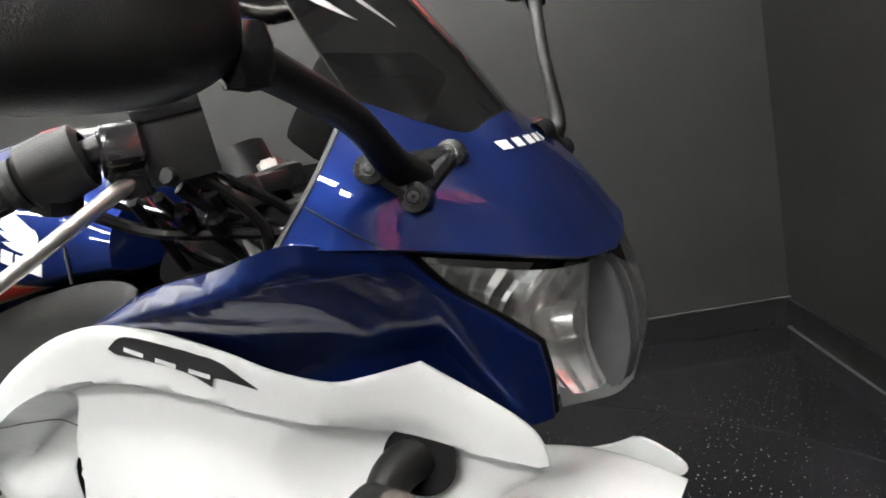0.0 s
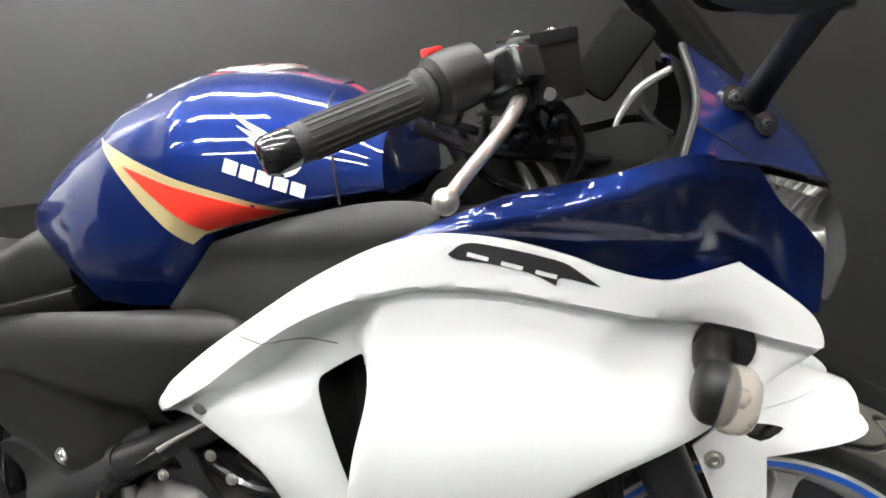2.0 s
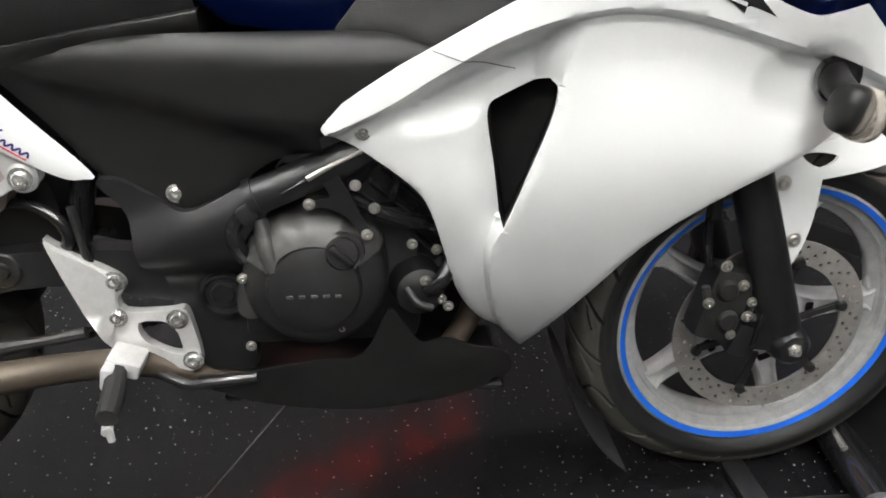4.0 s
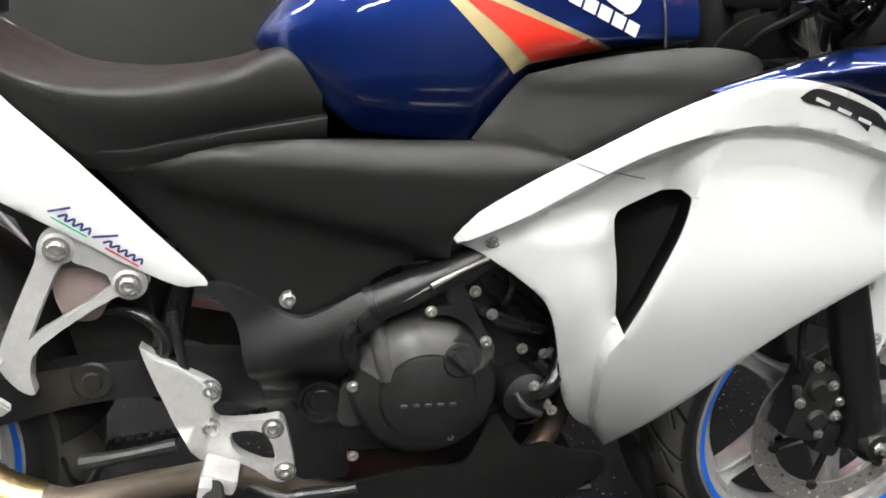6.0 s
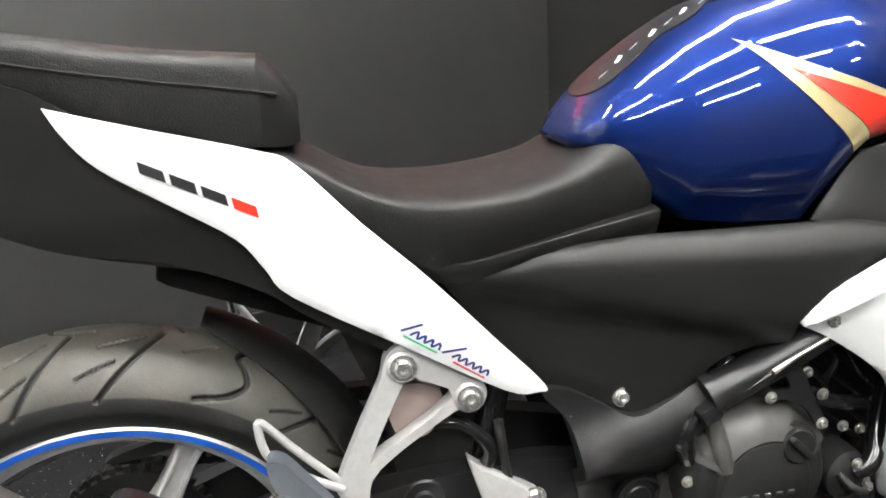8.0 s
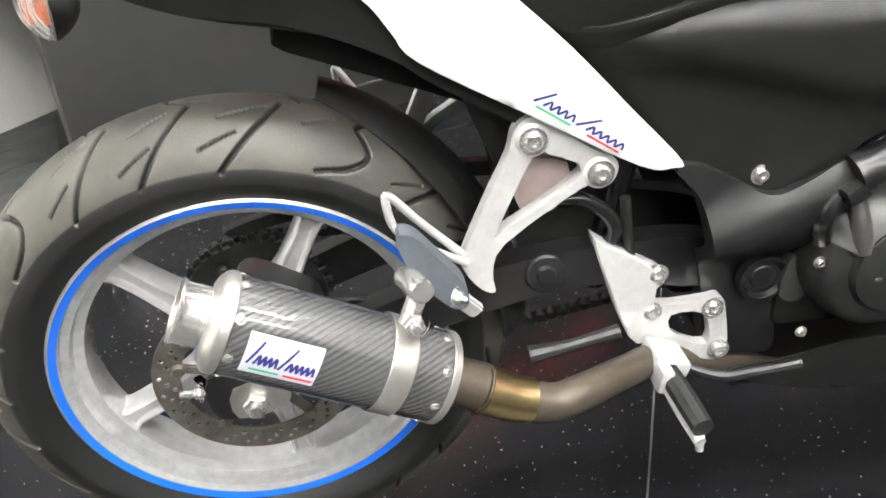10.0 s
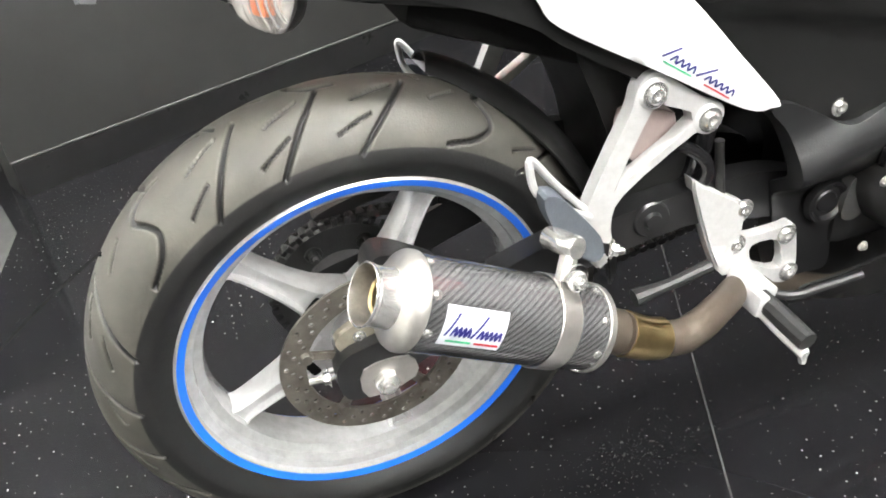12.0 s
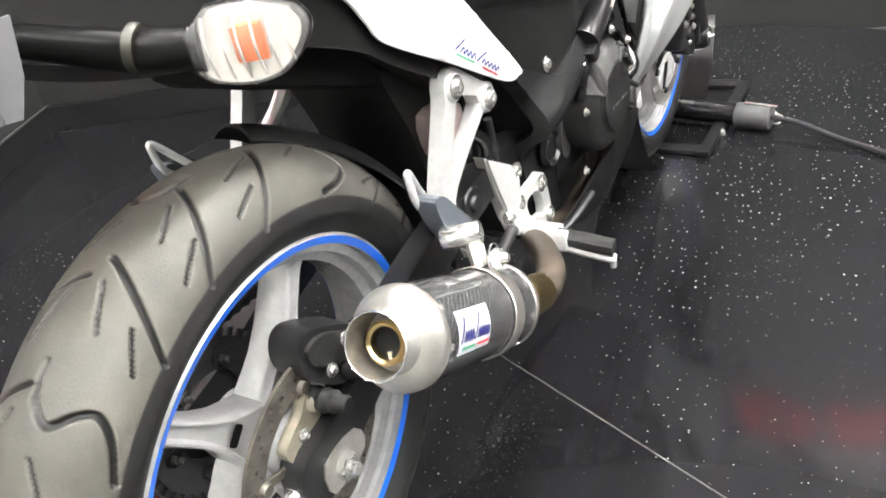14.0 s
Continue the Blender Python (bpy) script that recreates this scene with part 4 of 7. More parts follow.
# mirrors
def mirror(side):
    s = side
    c = Vector((1.384, -0.398, 1.019)) if s < 0 else Vector((1.338, 0.30, 1.118))
    u = Vector((0.74, 0.66, -0.10) if s < 0 else (0.15, -0.98, -0.18)).normalized()
    w = Vector((0, 0, 1))
    w = (w - u * w.dot(u)).normalized()
    d = u.cross(w) if s < 0 else w.cross(u)
    if d.x < 0:
        d = -d
    bm = bmesh.new()
    nu, nv = 36, 20
    rows = []
    for i in range(nv + 1):
        b = math.pi * i / nv - math.pi / 2
        row = []
        for k in range(nu):
            a = 2 * math.pi * k / nu
            ca, sa, cb, sb = math.cos(a), math.sin(a), math.cos(b), math.sin(b)
            p = 0.62
            x = math.copysign(abs(ca) ** p, ca) * abs(cb) ** p
            z = math.copysign(abs(sa) ** p, sa) * abs(cb) ** p
            y = math.copysign(abs(sb) ** 0.8, sb)
            h = (0.051 - 0.016 * max(0.0, -x) ** 1.5 - 0.028 * max(0.0, x) ** 1.6) if z > 0 else 0.041 - 0.010 * max(0.0, x) ** 2
            depth = (0.048 * (1 - 0.62 * max(0.0, z + 0.3)) if s > 0 else 0.048) if y > 0 else 0.018
            row.append(bm.verts.new(c + u * ((0.071 if s < 0 else 0.048) * x) + w * h * z + d * (depth * y * (1 - 0.15 * x))))
        rows.append(row)
    for r0, r1 in zip(rows, rows[1:]):
        for k in range(nu):
            bm.faces.new((r0[k], r0[(k + 1) % nu], r1[(k + 1) % nu], r1[k]))
    bmesh.ops.remove_doubles(bm, verts=bm.verts[:], dist=0.0004)
    shell = part("mirror", bm, PLASTIC, bike, "black plastic rear-view mirror", sharp=60)
    gl = bmesh.new()
    loop = []
    for k in range(40):
        a = 2 * math.pi * k / 40
        x = math.copysign(abs(math.cos(a)) ** 0.6, math.cos(a))
        z = math.copysign(abs(math.sin(a)) ** 0.6, math.sin(a))
        loop.append(gl.verts.new(c - d * 0.0175 + u * (0.062 if s < 0 else 0.04) * x + w * 0.036 * (1 - 0.26 * x) * z))
    gl.faces.new(loop)
    part("mirror_glass", gl, mat("mirror_silver", (0.8, 0.8, 0.8), 0.02, 1.0), shell, "mirror glass", smooth=False)
    bosses = [Vector((x, s * (-n_y(x, z) + 0.006), z)) for x, z in ((1.416, 0.921), (1.413, 0.897), (1.386, 0.922))]
    foot = (bosses[0] + bosses[1] + bosses[2]) / 3
    tip = Vector((1.430, -0.346, 0.996)) if s < 0 else Vector((1.372, 0.262, 1.078))
    mid = (foot + tip) / 2 + Vector((0.004, 0, 0.006))
    part("stem", tube([foot + Vector((0, -s * 0.004, -0.004)), foot + Vector((0.002, s * 0.03, 0.012)), mid, tip], [q * (1 if s < 0 else 0.66) for q in (0.015, 0.0125, 0.011, 0.012)], 14, 6), PLASTIC, shell, "gloss black mirror stem")
    part("knuckle", lathe([(0, 0.018), (0.012, 0.016), (0.015, 0.006), (0.015, -0.006), (0.012, -0.016), (0, -0.018)], tuple(tip), tuple(w), 18), GLOSSBLACK, shell)
    out = Vector((0.35, s * 0.93, 0.25)).normalized()
    ft = bmesh.new()
    for p in bosses:
        lathe([(0, 0.007), (0.006, 0.007), (0.007, 0.0055), (0.0115, 0.005), (0.013, 0.0), (0.014, -0.016)], tuple(p), tuple(out), 16, bm=ft)
    for p, q in zip(bosses, bosses[1:] + bosses[:1]):
        tube([p - out * 0.004, q - out * 0.004], 0.009, 10, 1, bm=ft)
    part("foot", ft, GLOSSBLACK, shell, "gloss black mirror foot with three bosses")
    for p in bosses:
        part("screw", bolt(tuple(p + out * 0.006), tuple(out), 0.0045, 0.002), DARKMETAL, shell)


mirror(-1)
mirror(1)

# front indicator in its recess
def front_indicator(s):
    hole = lathe([(0.0, -0.004), (0.026, -0.004), (0.030, 0.004), (0.031, 0.010), (0.0, 0.010)], (1.372, s * 0.158, 0.688), (0.2, s, 0), 24)
    stem = part("front_indicator", tube([(1.37, s * 0.15, 0.69), (1.360, s * 0.185, 0.684), (1.362, s * 0.212, 0.672)], (0.021, 0.018, 0.017), 16, 6), PLASTIC, bike, "black front indicator on a short stalk")
    part("grommet", hole, GLOSSBLACK, stem)
    for name_, c_, size_, paint_, what_ in (("indicator_body", (1.358, s * 0.222, 0.663), (0.021, 0.026, 0.029), PLASTIC, "black indicator body"), ("indicator_lens", (1.374, s * 0.224, 0.657), (0.023, 0.027, 0.031), TINTLENS, "cream tinted indicator lens")):
        bm = bmesh.new()
        made = bmesh.ops.create_uvsphere(bm, u_segments=24, v_segments=14, radius=1)["verts"]
        for v in made:
            v.co = Vector([math.copysign(abs(q) ** 0.75, q) for q in v.co])
        bmesh.ops.transform(bm, matrix=Matrix.Translation(c_) @ Euler((0, radians(14), 0)).to_matrix().to_4x4() @ Matrix.Diagonal((*size_, 1)), verts=made)
        ob = part(name_, bm, paint_, stem, what_, sharp=70)
        if paint_ is TINTLENS:
            ob.visible_shadow = False
    part("bulb", lathe([(0, 0.012), (0.008, 0.008), (0.009, -0.006), (0, -0.008)], (1.376, s * 0.222, 0.659), (1, 0, -0.4), 12), INDBACK, stem)


front_indicator(-1)
front_indicator(1)

# fuel tank
TX = (0.548, 0.56, 0.585, 0.62, 0.66, 0.72, 0.79, 0.82, 0.85, 0.92, 0.98, 1.02, 1.045)
TT = (0.845, 0.866, 0.894, 0.922, 0.95, 0.983, 1.004, 1.008, 1.008, 0.998, 0.978, 0.955, 0.935)
TW = (0.05, 0.075, 0.10, 0.122, 0.142, 0.160, 0.174, 0.178, 0.177, 0.168, 0.158, 0.15, 0.143)
TB = (0.835, 0.826, 0.810, 0.780, 0.750, 0.744, 0.744, 0.780, 0.820, 0.838, 0.846, 0.85, 0.852)


def tank_body():
    bm = bmesh.new()
    rings = []
    nx = 70
    for i in range(nx + 1):
        x = TX[0] + (TX[-1] - TX[0]) * (i / nx) ** 1.0
        zt, w, zb = (float(np.interp(x, TX, q)) for q in (TT, TW, TB))
        zm = max(zb + 0.004, min(0.862, zb + 0.35 * (zt - zb)))
        zm = min(zm, zt - 0.006)
        ring = []
        m = 30
        for k in range(m + 1):
            u = k / m
            if u < 0.25:
                q = u / 0.25
                y, z = w * (0.78 + 0.22 * math.sin(q * math.pi / 2)), zb + (zm - zb) * q
            else:
                q = (u - 0.25) / 0.75 * math.pi / 2
                e = 2 / 2.5
                y, z = w * max(0.0, math.cos(q)) ** e, zm + (zt - zm) * math.sin(q) ** e
            ring.append((y, z))
        pts = [(x, -y, z) for y, z in ring] + [(x, y, z) for y, z in ring[::-1][1:]]
        rings.append([bm.verts.new(p) for p in pts])
    for a, b in zip(rings, rings[1:]):
        for k in range(len(a)):
            l = (k + 1) % len(a)
            bm.faces.new((a[k], a[l], b[l], b[k]))
    bm.faces.new(rings[0][::-1])
    bm.faces.new(rings[-1])
    return bm


tank = part("fuel_tank", tank_body(), BLUE, bike, "glossy blue fuel tank", sharp=55)
decal("gold_stripe", [(0.708, 0.942, 1), (0.787, 0.908), (0.866, 0.8765), (0.946, 0.8455, 1), (0.90, 0.838), (0.843, 0.829, 1), (0.828, 0.819, 1), (0.788, 0.860), (0.748, 0.901)], tank, GOLD, tank, "gold edged graphic", smooth_n=2)
decal("red_flash", [(0.753, 0.9105, 1), (0.813, 0.8885), (0.873, 0.867), (0.934, 0.8455, 1), (0.89, 0.839), (0.847, 0.832, 1), (0.815, 0.860), (0.784, 0.8855)], tank, REDPAINT, tank, "red triangular graphic", smooth_n=2, lift=0.0022)
for k in range(5):
    # five feathers that fan out from the lower front corner
    x0, z0 = 0.886 + 0.0085 * k, 0.955 - 0.0135 * k
    x1, z1 = 0.9615 - 0.0025 * k, 0.903 - 0.0042 * k
    dx, dz = x1 - x0, z1 - z0
    L = math.hypot(dx, dz)
    nx_, nz_ = -dz / L * 0.0034, dx / L * 0.0034
    decal("wing_badge", [(x0, z0, 1), (x0 + dx * 0.5 + nx_ * 0.75, z0 + dz * 0.5 + nz_ * 0.75 + 0.0015), (x1 + nx_ * 0.7, z1 + nz_ * 0.7, 1), (x1 - nx_ * 0.7, z1 - nz_ * 0.7, 1), (x0 + dx * 0.45 - nx_ * 0.8, z0 + dz * 0.45 - nz_ * 0.8)], tank, WHITEGR, tank, "white winged badge bar", step=0.005, smooth_n=3)
decal("wing_badge", [(0.9605, 0.908, 1), (0.9655, 0.898), (0.957, 0.8865), (0.944, 0.8835, 1), (0.953, 0.890), (0.9595, 0.8985)], tank, WHITEGR, tank, "white winged badge bar", step=0.005)
strip_marks("tank_badge", (0.880, 0.896), (0.082, -0.036), (1, 1, 1, 1, 1), 0.0135, -0.1, tank, WHITEGR, tank, "row of white badge bars")
cap = part("fuel_cap", lathe([(0, 0.0065), (0.02, 0.007), (0.022, 0.0055), (0.034, 0.0055), (0.036, 0.0065), (0.046, 0.0065), (0.055, 0.004), (0.058, 0.0), (0.058, -0.01)], (0.862, 0, 1.002), (0.03, 0, 1), 40), BRUSHED, tank, "round brushed fuel cap")
for k in range(6):
    part("cap_screw", bolt((0.862 + 0.050 * math.cos(1.047 * k), 0.050 * math.sin(1.047 * k), 1.0065), (0, 0, 1), 0.0035, 0.002), DARKMETAL, cap)
part("lock", lathe([(0, 0.010), (0.006, 0.010), (0.012, 0.009), (0.012, 0.005)], (0.868, 0, 1.002), (0.03, 0, 1), 20), CHROME, cap)
part("tank_trim", tube([(1.0, -0.158, 0.85), (0.995, -0.150, 0.90), (0.985, -0.115, 0.952), (0.98, -0.05, 0.974), (0.98, 0, 0.979)], 0.0015, 6, 5), BLACKGR, tank)
# protective pad at the back of the tank
pad = [(0.575, 0.0), (0.585, 0.045), (0.62, 0.055), (0.66, 0.045), (0.70, 0.05), (0.735, 0.022), (0.75, 0.0), (0.735, -0.022), (0.70, -0.05), (0.66, -0.045), (0.62, -0.055), (0.585, -0.045)]
tank_tree = BVHTree.FromPolygons([v.co for v in tank.data.vertices], [tuple(p.vertices) for p in tank.data.polygons])
padbm = slab([(x, y) for x, y in pad], lambda x, y: 0, 0.0005, 0.012)
for v in padbm.verts:
    x, h, y = v.co
    hit = tank_tree.ray_cast(Vector((x, y, 2)), Vector((0, 0, -1)))[0]
    v.co = (x, y, (hit.z if hit else 0.9) + 0.001 + (0.0015 if h > 0.0002 else 0))
part("tank_pad", padbm, mat("black_pad", (0.008, 0.008, 0.009), 0.35, 0, 0, 0.5, 45, dark=(0.02, 0.02, 0.024)), tank, "patterned tank pad")

for k in range(7):
    x_ = 0.60 + 0.02 * k
    y_ = -0.028 + 0.003 * (k % 3)
    hit = tank_tree.ray_cast(Vector((x_, y_, 2)), Vector((0, 0, -1)))[0]
    part("pad_mark", box((0.012, 0.005, 0.001), (x_, y_, hit.z + 0.0032), (0, -math.degrees(math.atan2(0.85, 1)), 35 if k % 2 else -25), 0, 1), STICKER, tank)

# black infill panel below the tank
def infill_y(x, z):
    return -0.150 - 0.12 * max(0, x - 0.8) - 0.25 * max(0, 0.80 - z) + 0.5 * max(0, z - 0.82)


INFILL = [(0.785, 0.748, 1), (0.82, 0.79), (0.845, 0.818, 1), (0.90, 0.831), (0.946, 0.84), (1.04, 0.851), (1.105, 0.842), (1.1, 0.80, 1), (0.985, 0.765), (0.888, 0.72, 1), (0.85, 0.735)]
part("infill_panel", slab(INFILL, infill_y, 0.006, 0.012, (), 4, 0.003), PLASTIC, bike, "matt black infill panel")
part("infill_panel", flip(slab(INFILL, infill_y, 0.004, 0.02)), PLASTIC, bike, "matt black infill panel")


# side panel
def sidep_y(x, z):
    fold = 0.712 - 0.23 * (x - 0.42) - z
    bulge = 0.018 * ease(0.745 - z, -0.01, 0.03) - 0.024 * ease(fold, 0.0, 0.035) * ease(x, 0.36, 0.46)
    tri_ = min(1.0, max(0.0, (x - 0.66) / 0.02)) * min(1.0, max(0.0, (0.655 - 0.1 * (x - 0.66) - z) / 0.012))
    bulge -= 0.006 * tri_
    return -0.105 - 0.07 * ease(x, 0.35, 0.85) - bulge + 0.03 * max(0, z - 0.72)


SIDEP = [(0.372, 0.722, 1), (0.43, 0.722), (0.491, 0.732), (0.581, 0.742), (0.655, 0.745), (0.802, 0.748), (0.86, 0.742), (0.905, 0.725, 1), (0.83, 0.69), (0.768, 0.648), (0.765, 0.61, 1), (0.707, 0.598), (0.66, 0.565), (0.615, 0.535), (0.581, 0.528), (0.53, 0.552), (0.49, 0.575), (0.44, 0.635)]
sp = part("side_panel", slab(SIDEP, sidep_y, 0.006, 0.011, (), 4, 0.003), PLASTIC, bike, "matt black side panel", sharp=50)
part("side_panel", flip(slab(SIDEP, sidep_y, 0.004, 0.02)), PLASTIC, bike, "matt black side panel", sharp=50)
part("screw", bolt((0.583, sidep_y(0.583, 0.554) + 0.001, 0.554), (0, -1, 0), 0.008, 0.006), CHROME, sp)

# seats
def seat_body(stations):
    """Stations of (x, half width, top z, edge z, bottom z)."""
    bm = bmesh.new()
    rings = []
    st = spline(stations, 8)
    for x, w, zt, ze, zb in st:
        pts = []
        m = 14
        for k in range(m + 1):
            q = k / m * math.pi / 2
            e = 2 / 5.6
            pts.append((-w * max(0, math.cos(q)) ** e, ze + (zt - ze) * math.sin(q) ** e))
        side_ = [(-w * 0.93, zb), (-w * 0.985, (zb + ze) / 2)]
        half = side_ + pts
        full = [(x, y, z) for y, z in half] + [(x, -y, z) for y, z in half[::-1][1:]]
        rings.append([bm.verts.new(p) for p in full])
    for a, b in zip(rings, rings[1:]):
        for k in range(len(a)):
            l = (k + 1) % len(a)
            bm.faces.new((a[k], a[l], b[l], b[k]))
    bm.faces.new(rings[0][::-1])
    bm.faces.new(rings[-1])
    return bm


seat = part("rider_seat", seat_body([(0.205, 0.085, 0.862, 0.845, 0.80), (0.25, 0.105, 0.846, 0.828, 0.785), (0.32, 0.125, 0.809, 0.792, 0.748), (0.39, 0.138, 0.799, 0.776, 0.722), (0.46, 0.138, 0.802, 0.779, 0.738), (0.53, 0.128, 0.817, 0.786, 0.752), (0.585, 0.116, 0.842, 0.79, 0.758), (0.625, 0.108, 0.826, 0.786, 0.764)]), VINYL, bike, "black vinyl rider seat", sharp=60)
part("seat_base", seat_body([(0.35, 0.118, 0.74, 0.735, 0.712), (0.41, 0.134, 0.732, 0.727, 0.706), (0.50, 0.132, 0.748, 0.742, 0.722), (0.63, 0.118, 0.768, 0.76, 0.738)]), PLASTIC, seat, "black seat base edge")
pill = part("pillion_seat", seat_body([(-0.16, 0.075, 1.0, 0.985, 0.955), (-0.09, 0.098, 0.992, 0.972, 0.937), (0.0, 0.112, 0.978, 0.95, 0.912), (0.10, 0.114, 0.962, 0.932, 0.882), (0.19, 0.106, 0.954, 0.918, 0.862), (0.212, 0.102, 0.952, 0.915, 0.860), (0.218, 0.099, 0.949, 0.913, 0.859), (0.240, 0.088, 0.925, 0.900, 0.858), (0.252, 0.080, 0.902, 0.885, 0.862)]), VINYL, bike, "black vinyl pillion seat", sharp=60)
for s in (-1, 1):
    part("piping", tube([(-0.09, s * 0.0985, 0.972), (0.0, s * 0.1125, 0.951), (0.10, s * 0.1145, 0.933), (0.19, s * 0.1065, 0.919), (0.232, s * 0.0955, 0.911)], 0.0016, 6, 5), VINYL, pill)

# tail panels
def tail_y(x, z):
    return -0.128 - 0.012 * ease(x, 0.1, 0.35) + 0.012 * ease(x, -0.05, -0.25) + 0.05 * max(0, 0.80 - z) * ease(0.3 - x, 0, 0.2) + 0.35 * max(0, z - (0.935 - 0.6 * max(0, x)))


TAILW = [(0.022, 0.912, 1), (0.107, 0.887), (0.207, 0.859), (0.243, 0.843), (0.304, 0.78), (0.37, 0.717), (0.434, 0.647), (0.49, 0.585), (0.482, 0.577), (0.445, 0.584), (0.33, 0.652), (0.228, 0.712), (0.205, 0.742), (0.18, 0.775), (0.123, 0.813), (0.063, 0.853), (0.036, 0.885)]
tailw = part("tail_panel", slab(TAILW, tail_y, 0.006, 0.010, (), 4, 0.0025), WHITE, bike, "white painted tail panel", sharp=50)
part("tail_panel", flip(slab(TAILW, tail_y, 0.004, 0.02)), WHITE, bike, "white painted tail panel", sharp=50)
for k in range(4):
    strip_marks("model_badge", (0.100 + 0.0275 * k, 0.847 - 0.0134 * k), (0.0225, -0.011), (1,), 0.0095, -0.7, tailw, BLACKGR if k < 3 else REDPAINT, tailw, "dark slanted badge bar" if k < 3 else "red slanted badge bar")
stroke_mark("tuner_mark", (0.335, 0.667), (0.089, -0.0625), 0.0165, SCRIPT, 0.0013, tailw, INK, tailw, "dark blue pen-stroke mark")
strip_marks("tuner_mark", (0.337, 0.660), (0.034, -0.023), (1,), 0.0018, 0, tailw, GREENINK, tailw, "green underline")
strip_marks("tuner_mark", (0.388, 0.6245), (0.033, -0.023), (1,), 0.0018, 0, tailw, REDINK, tailw, "red underline")


def tail_black_y(x, z):
    return -0.118 + 0.06 * ease(0.05 - x, 0, 0.3) + 0.25 * max(0, 0.80 - z) * ease(0.25 - x, 0, 0.2)


TAILB = [(-0.30, 0.955, 1), (-0.20, 0.96), (-0.09, 0.95), (0.0, 0.93), (0.05, 0.90), (0.10, 0.86), (0.2, 0.80), (0.30, 0.72), (0.42, 0.61), (0.40, 0.59, 1), (0.25, 0.68), (0.20, 0.715), (0.11, 0.752), (0.02, 0.77), (-0.06, 0.80), (-0.16, 0.845), (-0.28, 0.90)]
part("tail_fairing", slab(TAILB, tail_black_y, 0.004, 0.014), PLASTIC, bike, "black tail fairing", sharp=50)
part("tail_fairing", flip(slab(TAILB, tail_black_y, 0.004, 0.02)), PLASTIC, bike, "black tail fairing", sharp=50)
under = bmesh.new()
rings = []
for x, w, z in spline([(-0.28, 0.05, 0.90), (-0.16, 0.075, 0.846), (0.0, 0.10, 0.775), (0.12, 0.105, 0.745), (0.22, 0.105, 0.715), (0.34, 0.10, 0.62)], 5):
    rings.append([under.verts.new((x, -w, z)), under.verts.new((x, 0, z - 0.012)), under.verts.new((x, w, z)), under.verts.new((x, w, z + 0.05)), under.verts.new((x, -w, z + 0.05))])
for a, b in zip(rings, rings[1:]):
    for k in range(5):
        under.faces.new((a[k], a[(k + 1) % 5], b[(k + 1) % 5], b[k]))
part("undertray", under, PLASTIC, bike, "black undertray")
part("tail_underside", prism([(-0.205, 0.868), (-0.12, 0.847), (0.03, 0.843), (0.06, 0.880), (-0.08, 0.900), (-0.215, 0.905)], -0.088, 0.088, 0.006), PLASTIC, bike, "black underside of the tail")
part("tail_light", coons([(-0.33, 0, 0.955), (-0.315, -0.03, 0.955), (-0.29, -0.055, 0.953)], [(-0.31, 0, 0.905), (-0.30, -0.03, 0.905), (-0.28, -0.05, 0.905)], [(-0.33, 0, 0.955), (-0.34, 0, 0.93), (-0.31, 0, 0.905)], [(-0.29, -0.055, 0.953), (-0.29, -0.058, 0.93), (-0.28, -0.05, 0.905)], 10, 8, 0, True), mat("red_lens", (0.45, 0.01, 0.01), 0.1, 0, 0.6), bike, "red tail light")


